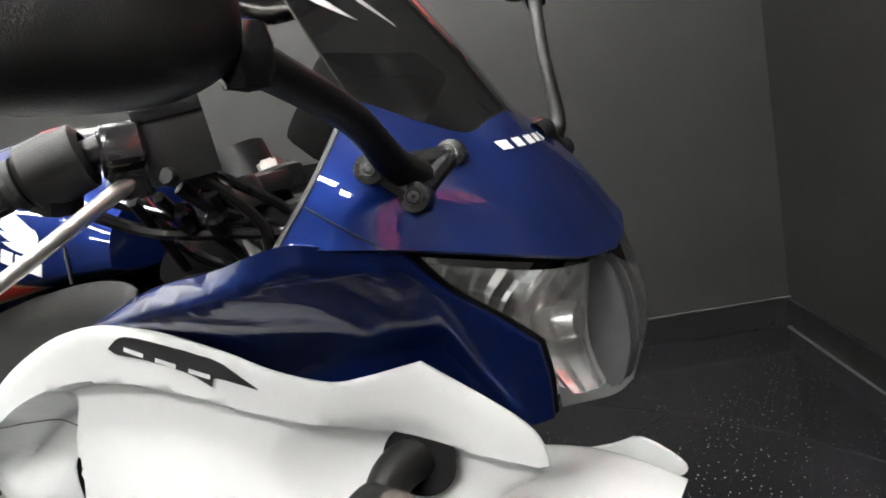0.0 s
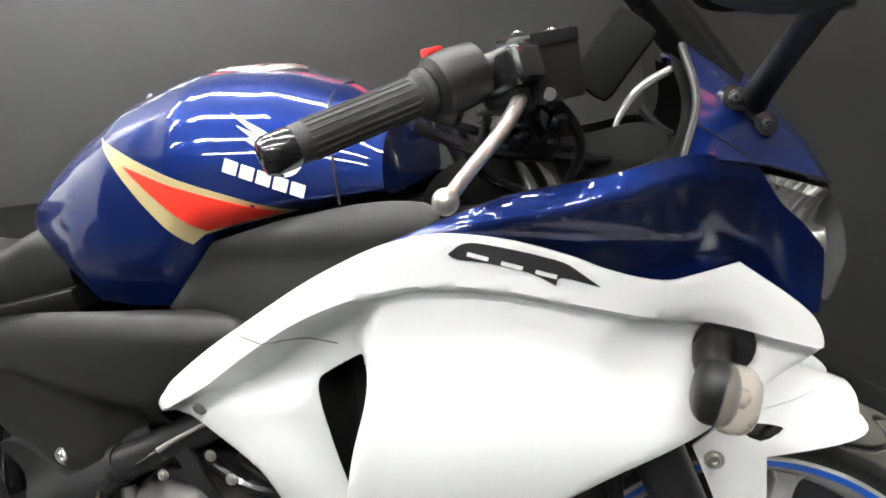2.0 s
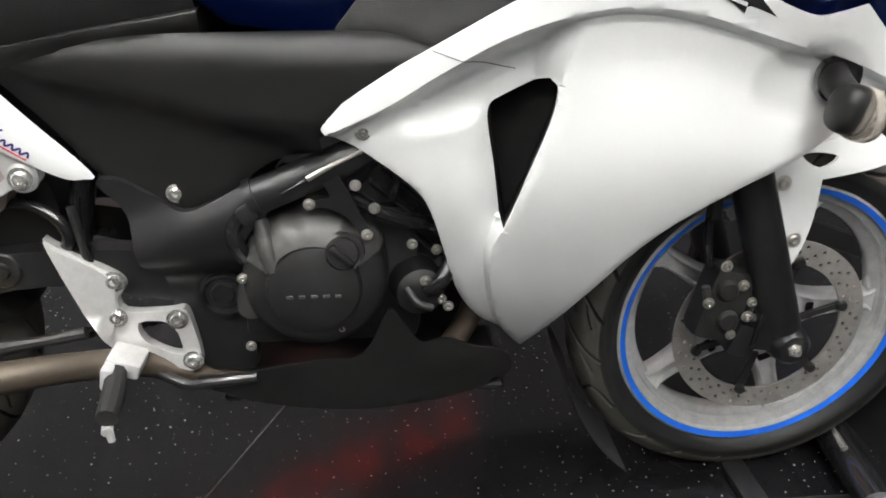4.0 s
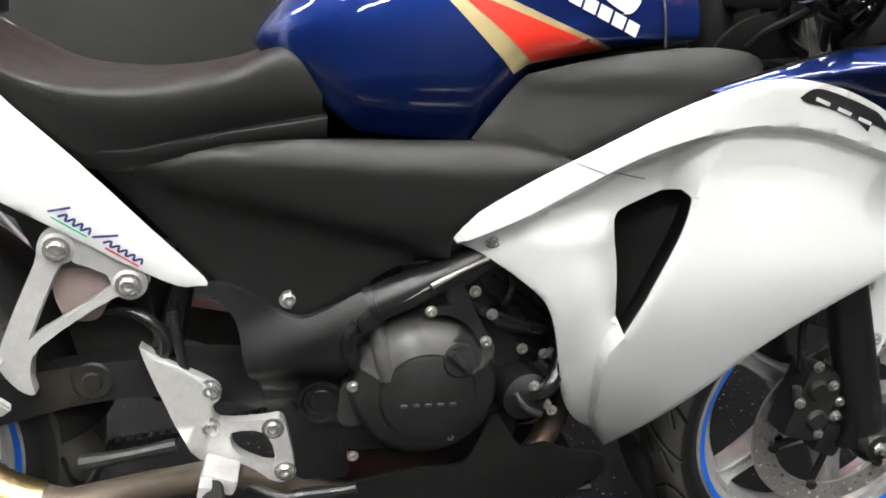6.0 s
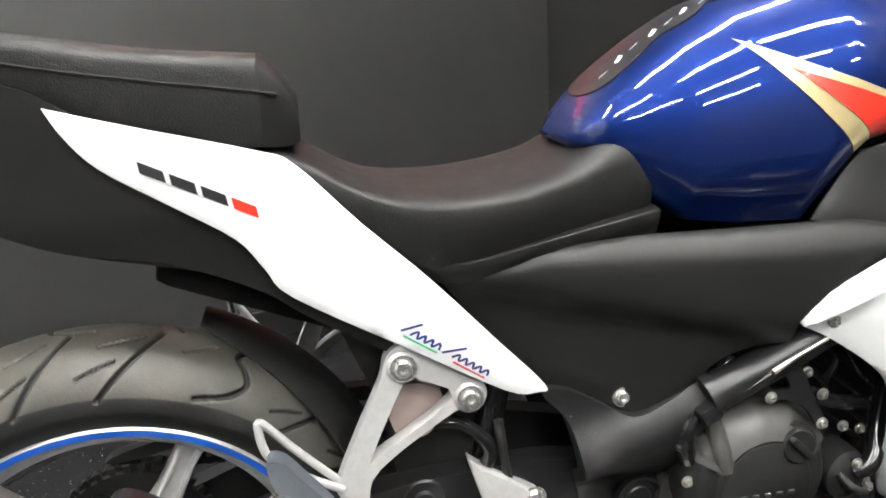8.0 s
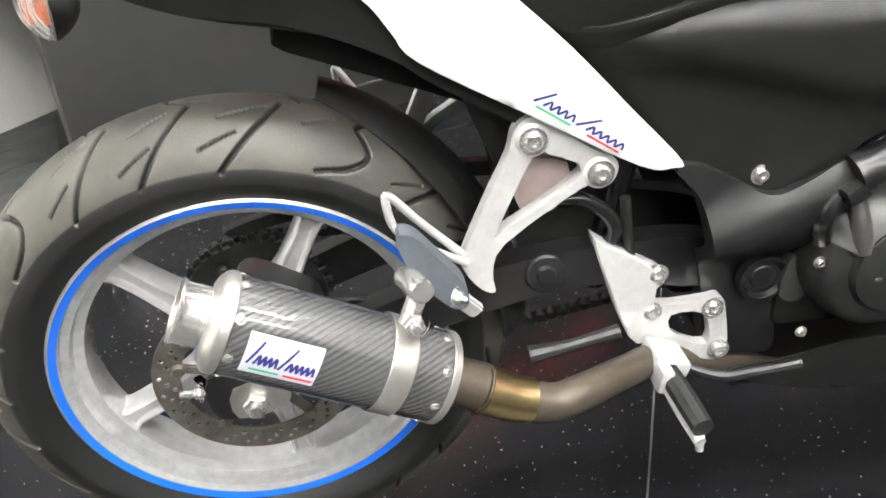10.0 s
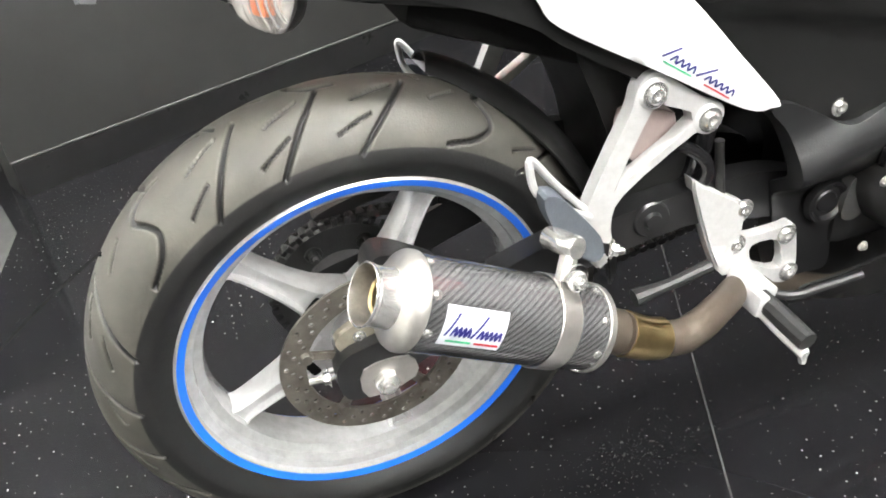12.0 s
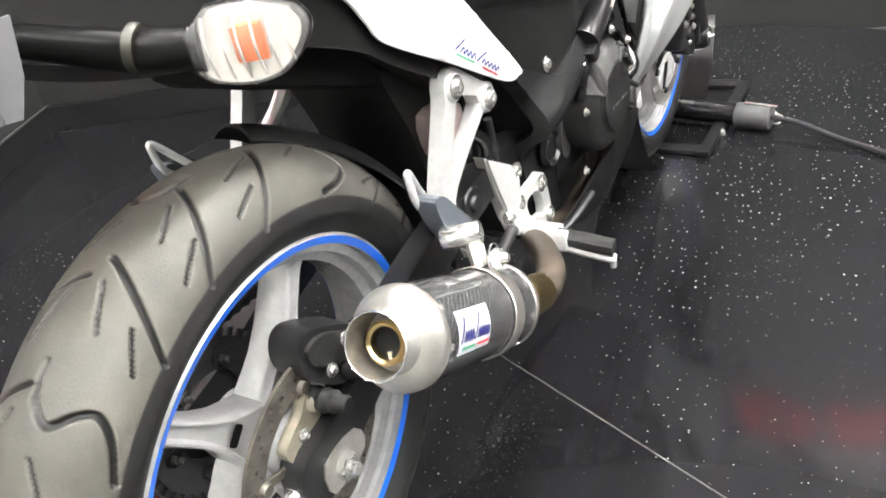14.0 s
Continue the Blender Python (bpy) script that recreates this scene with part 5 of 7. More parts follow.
def rear_indicator(s):
    """A lens that looks back, a black shell behind it, on a short stalk with a collar."""
    c = Vector((-0.052, s * 0.232, 0.816))
    u, n = Vector((0.42, s * 0.91, 0)).normalized(), Vector((-0.91, s * 0.42, 0)).normalized()
    stem = part("rear_indicator", tube([c - u * 0.026, c - u * 0.060 + Vector((0, 0, 0.003)), c - u * 0.088 + Vector((0, 0, 0.008)), Vector((-0.15, s * 0.075, 0.858))], (0.0135, 0.0150, 0.0140, 0.009), 20, 5), STALK, bike, "rear indicator on a black stalk")
    part("collar", lathe([(0.012, -0.004), (0.0160, -0.0035), (0.0165, 0.0), (0.0160, 0.0035), (0.012, 0.004)], tuple(c - u * 0.072 + Vector((0, 0, 0.007))), tuple(u - Vector((0, 0, 0.25))), 24), mat("olive_rubber", (0.016, 0.0155, 0.010), 0.45), stem, "olive rubber collar")
    outline = [(-0.047, -0.004, 1), (-0.032, 0.012), (-0.018, 0.0250, 1), (0.012, 0.0255), (0.041, 0.0185, 1), (0.047, 0.008), (0.040, -0.007), (0.022, -0.0235), (-0.002, -0.0275), (-0.027, -0.0235, 1)]
    for name_, grow, bulge, base, paint, what in (("indicator_lens", 1.0, 0.017, 0.002, LENSRIB, "clear ribbed indicator lens"), ("indicator_shell", 1.03, -0.024, -0.001, PLASTIC, "black indicator shell"), ("indicator_back", 0.86, -0.010, 0.0, INDBACK, "pale reflector behind the lens")):
        bm = slab([(p[0] * grow, p[1] * grow) + tuple(p[2:]) for p in outline], lambda x, z: 0, 0.001, 0.006)
        for v in bm.verts:
            x, z = v.co.x / grow, v.co.z / grow
            d = min(1.0, math.hypot(x / 0.049, z / 0.0285))
            top = v.co.y < 0.0005
            f = base + (bulge * (1 - d ** 2.6) if top else -0.0006 if bulge > 0 else 0.0006)
            v.co = c + u * v.co.x + Vector((0, 0, v.co.z)) + n * f
        ob = part(name_, bm, paint, stem, what, sharp=60)
        if name_ == "indicator_lens":
            ob.visible_shadow = False
    bulb = part("bulb", box((0.021, 0.008, 0.023), (0, 0, 0), (0, 0, 0), 0.004), AMBER, stem, "amber bulb block")
    bulb.matrix_basis = Matrix.Translation(c + u * 0.006 + n * 0.003) @ Matrix.Rotation(math.atan2(u.y, u.x), 4, "Z")
    ribs = bmesh.new()
    for k in range(-3, 4):
        hgt = 0.021 * math.sqrt(max(0.05, 1 - (k / 4.2) ** 2))
        q = c + u * (k * 0.0105) + n * 0.003
        tube([q - Vector((0, 0, hgt)), q + n * 0.005, q + Vector((0, 0, hgt))], 0.0011, 6, 4, bm=ribs)
    part("lens_ribs", ribs, INDBACK, stem, "fine upright ribs in the lens")


rear_indicator(-1)
rear_indicator(1)
bracket = part("plate_bracket", prism([(-0.165, 0.868), (0.165, 0.868), (0.165, 0.815), (0.08, 0.835), (-0.08, 0.835), (-0.165, 0.815)], -0.0015, 0.0015, 0.002, ([(-0.153, 0.842), (-0.147, 0.842), (-0.147, 0.830), (-0.153, 0.830)],), 1), GREYPLATE, bike, "grey number plate bracket")
bracket.matrix_basis = pose(-0.185, 0, 0, 0, 0, 90)
for s in (-1, 1):
    part("bracket_flange", prism([(-0.183, 0.868), (-0.152, 0.868), (-0.160, 0.835), (-0.172, 0.813), (-0.183, 0.815)], s * 0.1655, s * 0.1625, 0.001, (), 1), GREYPLATE, bike, "bent edge of the plate bracket")
part("plate_stay", tube([(-0.183, -0.03, 0.862), (-0.16, -0.03, 0.872), (-0.10, -0.03, 0.86)], 0.008, 10, 3), PLASTIC, bike, "black plate stay")


# ---- wheels ----
def tyre(R, half, section, pitch_n, parent):
    """A tyre round the y axis with cut tread grooves: R outer radius, half its half width, section its height."""
    per, m = 320, 150
    segs = per * pitch_n
    a = np.linspace(-1, 1, m + 1) * math.radians(128)
    aa, sg = np.abs(a), np.sign(a)
    over = np.clip(aa - math.pi / 2, 0, 9) / math.radians(38)
    y = half * sg * np.where(aa < math.pi / 2, np.sin(np.minimum(aa, math.pi / 2)) ** 0.92, 1 - 0.22 * over ** 1.6)
    r = np.where(aa < math.pi / 2, R - half * 0.86 * (1 - np.cos(np.minimum(aa, math.pi / 2))), R - half * 0.86 - (section - half * 0.86) * over)
    pitch = 2 * math.pi * R / pitch_n
    long_ = [(0.0, 0.005), (0.016, 0.032), (0.038, 0.064), (0.066, 0.102)]
    cuts = [([(s_ + o_, b_) for o_, b_ in long_], w_) for s_, w_ in ((0.02, 0.0025), (0.115, 0.0025), (0.205, 0.0025))]
    cuts += [([(0.300, 0.0), (0.330, 0.004), (0.347, 0.022), (0.335, 0.042), (0.330, 0.062), (0.350, 0.082), (0.385, 0.094)], 0.0027)]
    cuts += [([(p_[0][0] - 0.3 * (p_[1][0] - p_[0][0]), p_[0][1] * 1.15), (p_[1][0] + 0.3 * (p_[1][0] - p_[0][0]), p_[1][1] * 1.3)], 0.0012) for p_ in ([(0.045, 0.012), (0.075, 0.024)], [(0.075, 0.046), (0.10, 0.056)], [(0.145, 0.012), (0.17, 0.026)], [(0.165, 0.050), (0.19, 0.060)], [(0.235, 0.010), (0.262, 0.024)], [(0.262, 0.050), (0.285, 0.060)], [(0.380, 0.014), (0.40, 0.026)])]
    s_here = (np.arange(per) * pitch / per)[:, None]
    arc = (half * 1.05 * aa)[None, :]
    depth = np.zeros((per, m + 1))
    for pts, wdt in cuts:
        pp = np.array([tuple(q) for q in spline([(u * pitch / 0.41, v * half / 0.072) for u, v in pts], 4)])
        best = np.full(depth.shape, 9.0)
        for shift in (-pitch, 0, pitch):
            for p, q in zip(pp, pp[1:]):
                d = q - p
                t = np.clip(((s_here + shift - p[0]) * d[0] + (arc - p[1]) * d[1]) / max(d @ d, 1e-12), 0, 1)
                best = np.minimum(best, np.hypot(s_here + shift - p[0] - t * d[0], arc - p[1] - t * d[1]))
        depth = np.maximum(depth, np.clip((wdt * 1.35 - best) / (wdt * 0.6), 0, 1))
    depth *= (aa < math.pi / 2)[None, :]
    depth = np.where(a[None, :] < 0, depth, np.roll(depth, per // 2, 0))
    depth = np.tile(depth, (pitch_n, 1))
    th = np.arange(segs) * 2 * math.pi / segs
    rr = r[None, :] - 0.006 * depth * np.cos(a)[None, :]
    yy = y[None, :] - 0.006 * depth * np.sin(a)[None, :]
    co = np.stack([rr * np.cos(th)[:, None], yy + 0 * rr, rr * np.sin(th)[:, None]], -1).reshape(-1, 3)
    i, k = np.meshgrid(np.arange(segs), np.arange(m), indexing="ij")
    n = m + 1
    quads = np.stack([i * n + k, ((i + 1) % segs) * n + k, ((i + 1) % segs) * n + k + 1, i * n + k + 1], -1).reshape(-1, 4)
    me = bpy.data.meshes.new("tyre")
    me.from_pydata(co.tolist(), [], quads.tolist())
    me.polygons.foreach_set("use_smooth", np.ones(len(quads), bool))
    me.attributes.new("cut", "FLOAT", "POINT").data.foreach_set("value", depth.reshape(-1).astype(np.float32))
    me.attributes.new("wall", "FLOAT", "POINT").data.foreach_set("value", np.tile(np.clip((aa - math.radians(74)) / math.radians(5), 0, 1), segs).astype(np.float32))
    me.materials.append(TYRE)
    ob = new("tyre", me)
    ob.parent = parent
    return tagged(ob, "worn black tyre with curved grooves")


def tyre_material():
    """Worn dusty tread; near-black colour in the cuts and on the sidewall."""
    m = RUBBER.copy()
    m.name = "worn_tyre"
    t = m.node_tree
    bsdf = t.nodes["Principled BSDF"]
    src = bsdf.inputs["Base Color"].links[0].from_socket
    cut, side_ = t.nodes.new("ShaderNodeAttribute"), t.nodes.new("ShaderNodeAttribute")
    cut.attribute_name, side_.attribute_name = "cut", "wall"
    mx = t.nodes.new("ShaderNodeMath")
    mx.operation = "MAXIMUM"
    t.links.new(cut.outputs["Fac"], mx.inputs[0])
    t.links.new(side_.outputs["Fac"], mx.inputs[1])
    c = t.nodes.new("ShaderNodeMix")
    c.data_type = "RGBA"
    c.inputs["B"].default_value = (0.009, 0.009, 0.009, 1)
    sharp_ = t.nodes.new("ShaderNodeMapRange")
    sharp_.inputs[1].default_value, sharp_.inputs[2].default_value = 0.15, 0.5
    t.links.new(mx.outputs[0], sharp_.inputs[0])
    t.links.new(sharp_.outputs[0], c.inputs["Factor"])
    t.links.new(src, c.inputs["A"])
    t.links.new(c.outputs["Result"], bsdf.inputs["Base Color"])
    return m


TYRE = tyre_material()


def place(ob, m):
    ob.matrix_basis = m
    return ob


def wheel(name, centre, lean, yaw, R, half, section, rim_half, spoke_turn, label, tread, rr=0.2286):
    hub = new(name)
    hub.parent = bike
    tagged(hub, label)
    hub.matrix_basis = pose(*centre, lean, 0, yaw)
    tyre(R, half, section, tread, hub)
    h = rim_half
    prof = [(rr - 0.004, -h - 0.001), (rr, -h + 0.002), (rr + 0.001, -h + 0.007), (rr - 0.012, -h + 0.012), (rr - 0.014, h - 0.012), (rr + 0.001, h - 0.007), (rr, h - 0.002), (rr - 0.004, h + 0.001),
            (rr - 0.0135, h - 0.003), (rr - 0.0145, h - 0.012), (rr - 0.024, h - 0.015), (rr - 0.026, h - 0.027), (rr - 0.037, h - 0.033), (rr - 0.040, 0.008), (rr - 0.040, -0.008), (rr - 0.037, -h + 0.033), (rr - 0.026, -h + 0.027), (rr - 0.024, -h + 0.015), (rr - 0.0145, -h + 0.012), (rr - 0.0135, -h + 0.003)]
    part("rim", lathe(prof, (0, 0, 0), (0, 1, 0), 128, closed=True), ALLOY, hub, "silver cast rim", sharp=38)
    for s in (-1, 1):
        part("rim_tape", lathe([(rr - 0.0042, s * (h + 0.0014)), (rr - 0.0088, s * (h - 0.0002)), (rr - 0.0132, s * (h - 0.0020))], (0, 0, 0), (0, 1, 0), 128), RIMBLUE, hub, "blue rim tape")
    part("hub", lathe([(0.0, -0.052), (0.034, -0.052), (0.040, -0.046), (0.042, -0.03), (0.052, -0.02), (0.052, 0.02), (0.042, 0.03), (0.04, 0.05), (0, 0.05)], (0, 0, 0), (0, 1, 0), 40), ALLOY, hub)
    for k in range(5):
        a0 = radians(72 * k + spoke_turn)
        rad_, tan_ = Vector((math.cos(a0), 0, math.sin(a0))), Vector((-math.sin(a0), 0, math.cos(a0)))
        bm = bmesh.new()
        rings = []
        r0, r1 = 0.040, rr - 0.033
        for f in (0, 0.10, 0.2, 0.32, 0.5, 0.7, 0.84, 0.93, 1.0):
            w = float(np.interp(f, (0, 0.12, 0.25, 0.4, 0.8, 0.93, 1.0), (0.038, 0.033, 0.0225, 0.0155, 0.0125, 0.0145, 0.021)))
            d = 0.024 - 0.006 * f
            lip, dip = 0.0045, 0.008 * float(np.interp(f, (0, 0.15, 0.3, 0.9, 1.0), (0, 0.2, 1, 1, 0.1)))
            prof_ = ((-w, -d + 0.003), (-w + 0.002, -d), (-w + lip, -d), (-w + lip + 0.003, -d + dip), (w - lip - 0.003, -d + dip), (w - lip, -d), (w - 0.002, -d), (w, -d + 0.003))
            prof_ = prof_ + tuple((x_, -y_) for x_, y_ in prof_[::-1])
            rings.append([bm.verts.new(rad_ * (r0 + (r1 - r0) * f) + tan_ * x_ + Vector((0, y_, 0))) for x_, y_ in prof_])
        for p, q in zip(rings, rings[1:]):
            for j in range(len(p)):
                bm.faces.new((p[j], p[(j + 1) % len(p)], q[(j + 1) % len(p)], q[j]))
        bm.faces.new(rings[0])
        bm.faces.new(rings[-1][::-1])
        part("spoke", bm, SPOKE, hub, sharp=40)
        # flat black oval on the spoke root paints the dark of a hole
        slot = slab([(-0.012, -0.0045), (-0.008, -0.0062), (0.008, -0.0062), (0.012, -0.0045), (0.0125, 0.0), (0.012, 0.0045), (0.008, 0.0062), (-0.008, 0.0062), (-0.012, 0.0045), (-0.0125, 0.0)], lambda x, z: 0, 0.001, 0.004)
        for v in slot.verts:
            v.co = rad_ * (0.086 + v.co.z) + tan_ * v.co.x + Vector((0, v.co.y - 0.0232, 0))
        part("slot_dark_plate", slot, LINING, hub, "dark oval plate painting a hole's shade at the spoke root", smooth=False)
    return hub


def disc(parent, r_out, r_in, y, holes_n, rows, bolts_n, material, carrier):
    """A drilled brake disc on its carrier."""
    segs = 120
    outer = [(r_out * math.cos(6.28318 * k / segs), r_out * math.sin(6.28318 * k / segs)) for k in range(segs)]
    holes = [[(r_in * math.cos(6.28318 * k / 72), r_in * math.sin(6.28318 * k / 72)) for k in range(72)]]
    for i in range(holes_n):
        for j, r in enumerate(rows):
            a = 6.28318 * (i + 0.5 * (j % 2) + 0.15 * j) / holes_n
            holes.append([(r * math.cos(a) + 0.0033 * math.cos(6.28318 * k / 8), r * math.sin(a) + 0.0033 * math.sin(6.28318 * k / 8)) for k in range(8)])
    ob = part("brake_disc", slab([(x, z, 1) for x, z in outer], lambda x, z: y, 0.004, 0.011, [[(x, z, 1) for x, z in q] for q in holes], 1), material, parent, "drilled steel brake disc", sharp=30)
    for i in range(bolts_n):
        a = 6.28318 * i / bolts_n + 0.3
        c, s = math.cos(a), math.sin(a)
        bm = bar((c * 0.045, y + 0.003, s * 0.045), (c * (r_in + 0.004), y + 0.003, s * (r_in + 0.004)), 0.014, 0.005, 0.002)
        lathe([(0, -0.004), (0.007, -0.004), (0.0085, 0), (0.0085, 0.006)], (c * (r_in + 0.002), y - 0.002, s * (r_in + 0.002)), (0, 1, 0), 14, bm=bm)
        part("disc_carrier", bm, carrier, parent)
    return ob


RC, FC = (0.0, -0.012, 0.342), (1.407, 0.012, 0.292)
rear = wheel("rear_wheel", RC, 5.0, 4.0, 0.327, 0.072, 0.088, 0.057, 62, "rear wheel with a silver five-spoke rim", 5, 0.2395)
front = wheel("front_wheel", FC, 4.0, 1.5, 0.296, 0.056, 0.067, 0.045, 3, "front wheel with a silver five-spoke rim", 5)
disc(rear, 0.122, 0.090, -0.070, 26, (0.098, 0.106, 0.114), 5, DISCDUST, DISCDUST)
disc(front, 0.148, 0.112, -0.062, 30, (0.120, 0.129, 0.139), 6, DISCMAT, DARKMETAL)
# sprocket and chain on the far side
bm = lathe([(0.095, 0.078), (0.095, 0.086), (0.055, 0.086), (0.055, 0.078)], (0, 0, 0), (0, 1, 0), 60, closed=True)
for k in range(36):
    a = 6.28318 * k / 36
    box((0.012, 0.006, 0.008), (0.099 * math.cos(a), 0.082, 0.099 * math.sin(a)), (0, -math.degrees(a), 0), 0.001, 1, bm)
part("sprocket", bm, DARKMETAL, rear, "toothed rear sprocket")
for k in range(6):
    a = 6.28318 * k / 6
    part("sprocket_nut", nut((0.07 * math.cos(a), 0.078, 0.07 * math.sin(a)), (0, -1, 0), 0.008, 0.01), DARKMETAL, rear)
link = lathe([(0, -0.009), (0.006, -0.009), (0.006, 0.009), (0, 0.009)], (0, 0, 0), (0, 1, 0), 10)
box((0.016, 0.0022, 0.011), (0.0, -0.007, 0), (0, 0, 0), 0.001, 1, link)
box((0.016, 0.0022, 0.011), (0.0, 0.007, 0), (0, 0, 0), 0.001, 1, link)
chain = new("chain")
chain.parent = bike
tagged(chain, "dark roller drive chain")
first = part("chain_link", link, DARKMETAL, chain)
cps = []
for k in range(20):
    a = math.pi / 2 + math.pi * k / 20
    cps.append((RC[0] + 0.103 * math.cos(a), RC[2] + 0.103 * math.sin(a), math.degrees(a) + 90))
for k in range(36):
    f = k / 36
    cps.append((RC[0] + 0.58 * f, RC[2] + 0.103 - 0.02 * f, 0))
    cps.append((RC[0] + 0.58 * f, RC[2] - 0.103 + 0.06 * f - 0.02 * math.sin(3.14 * f), 0))
for i, (x, z, a) in enumerate(cps):
    o = first if i == 0 else new("chain_link", first.data)
    o.parent = chain
    o.matrix_basis = pose(x, 0.075, z, 0, -a, 0)

# ---- fork, front brake, mudguard ----
def fork_leg(s):
    a, b = Vector((1.205, s * 0.115, 0.86)), Vector((1.396, s * 0.118, 0.30))
    d = (b - a).normalized()
    fork = part("fork_leg", tube([a + d * 0.14, a + d * 0.56], 0.0285, 24, 1), FRAMEBLK, bike, "black telescopic fork leg")
    part("stanchion", tube([a - d * 0.03, a + d * 0.2], 0.019, 20, 1), CHROME, fork)
    low = Vector((1.398, s * 0.118, 0.305))
    part("axle_clamp", lathe([(0, 0.028), (0.02, 0.028), (0.027, 0.02), (0.03, 0.0), (0.03, -0.02), (0, -0.025)], tuple(low), (0, s, 0), 24), FRAMEBLK, fork)
    part("axle_bolt", nut(tuple(low + Vector((0, s * 0.02, 0))), (0, s, 0), 0.011, 0.011), CHROME, fork)
    part("lug", bar((1.37, s * 0.12, 0.38), (1.355, s * 0.12, 0.30), 0.03, 0.03), FRAMEBLK, fork)
    return fork


fr = fork_leg(-1)
fork_leg(1)
caliper = part("brake_caliper", box((0.062, 0.05, 0.11), (1.300, -0.100, 0.365), (0, 14, 0), 0.012), DARKMETAL, bike, "black front brake caliper")
box_bm = box((0.04, 0.045, 0.05), (1.335, -0.105, 0.31), (0, 20, 0), 0.008)
part("caliper_bracket", box_bm, FRAMEBLK, caliper)
for p in ((1.298, -0.122, 0.392), (1.304, -0.122, 0.345)):
    part("caliper_piston", lathe([(0, 0.010), (0.012, 0.010), (0.015, 0.007), (0.017, 0.0), (0.017, -0.01)], p, (0, -1, 0), 20), DARKMETAL, caliper)
for a_, b_ in (((1.326, -0.118, 0.405), (1.340, -0.112, 0.350)), ((1.270, -0.118, 0.395), (1.286, -0.118, 0.330)), ((1.340, -0.118, 0.345), (1.372, -0.112, 0.335))):
    part("caliper_pin", tube([a_, b_], 0.006, 10, 1), ENGINELITE, caliper)
for p in ((1.336, -0.124, 0.372), (1.312, -0.124, 0.322), (1.352, -0.120, 0.328)):
    part("caliper_bolt", bolt(p, (0, -1, 0), 0.005, 0.006), BRUSHED, caliper)
for p in ((1.290, -0.128, 0.430), (1.330, -0.128, 0.352), (1.318, -0.128, 0.40), (1.272, -0.128, 0.375)):
    part("caliper_bolt", bolt(p, (0, -1, 0), 0.0055, 0.006), BRUSHED, caliper)
part("brake_hose", tube([(1.275, -0.11, 0.42), (1.262, -0.12, 0.47), (1.262, -0.12, 0.52), (1.272, -0.118, 0.57), (1.26, -0.11, 0.64), (1.22, -0.09, 0.75)], 0.0055, 10, 6), GLOSSBLACK, caliper, "black brake hose")
part("hose_guard", tube([(1.262, -0.13, 0.50), (1.262, -0.13, 0.555)], 0.009, 10, 1), PLASTIC, caliper)

FX, FZ = FC[0], FC[2]
GUARD = [(1.347, 0.548, 1), (1.385, 0.575), (1.415, 0.583), (1.455, 0.594), (1.486, 0.604), (1.52, 0.578), (1.521, 0.560), (1.481, 0.547), (1.423, 0.536, 1), (1.421, 0.481), (1.412, 0.437), (1.399, 0.411), (1.385, 0.42), (1.366, 0.49)]
GHOLE = [(1.392, 0.568), (1.415, 0.572), (1.443, 0.566), (1.418, 0.552)]


def guard_y(x, z):
    return -0.088 + 0.35 * max(0, z - 0.55) - 0.004


guard = part("front_mudguard", slab(GUARD, guard_y, 0.005, 0.008, (GHOLE,), 3), WHITE, bike, "white painted front mudguard", sharp=50)
part("front_mudguard", flip(slab(GUARD, guard_y, 0.005, 0.014, (GHOLE,), 3)), WHITE, bike, "white painted front mudguard", sharp=50)
arch = bmesh.new()
rows = []
for i in range(31):
    a = radians(66 + 87 * i / 30)
    row = []
    for k in range(13):
        v = -1 + k / 6
        r = 0.315 - 0.030 * abs(v) ** 2.6 - 0.004 * max(0.0, 1 - i / 6)
        row.append(arch.verts.new((FX + r * math.cos(a), FC[1] + 0.073 * v, FZ + r * math.sin(a))))
    rows.append(row)
for p, q in zip(rows, rows[1:]):
    for k in range(12):
        arch.faces.new((p[k], p[k + 1], q[k + 1], q[k]))
bmesh.ops.recalc_face_normals(arch, faces=arch.faces[:])
bmesh.ops.solidify(arch, geom=arch.faces[:], thickness=0.003)
part("guard_arch", arch, WHITE, guard, sharp=50)
for p in ((1.369, guard_y(1.369, 0.535) , 0.533), (1.398, guard_y(1.398, 0.45), 0.449)):
    part("screw", bolt((p[0], p[1] + 0.001, p[2]), (0, -1, 0), 0.0075, 0.006), BRUSHED, guard)

# ---- frame, engine ----
frame_bm = tube([(1.02, -0.10, 0.74), (0.90, -0.135, 0.655), (0.79, -0.146, 0.598), (0.68, -0.15, 0.553)], (0.021, 0.021, 0.021, 0.022), 20, 6)
frame_ = part("frame_tube", frame_bm, FRAMEBLK, bike, "black frame tube")
part("frame_collar", tube([(0.684, -0.15, 0.555), (0.674, -0.15, 0.551)], 0.0245, 20, 1), FRAMEBLK, frame_)
part("frame_tube", flip(tube([(1.02, -0.10, 0.74), (0.79, -0.13, 0.595), (0.60, -0.135, 0.50), (0.56, -0.13, 0.30)], 0.022, 14, 6)), FRAMEBLK, bike, "black frame tube")


def pivot_y(x, z):
    return -0.128 + 0.046 * ease(0.475 - z, 0.0, 0.06) - 0.022 * ease(0.06 - abs((z - 0.505) - 0.38 * (x - 0.60)), 0, 0.06) - 0.008 * ease(x, 0.5, 0.6)


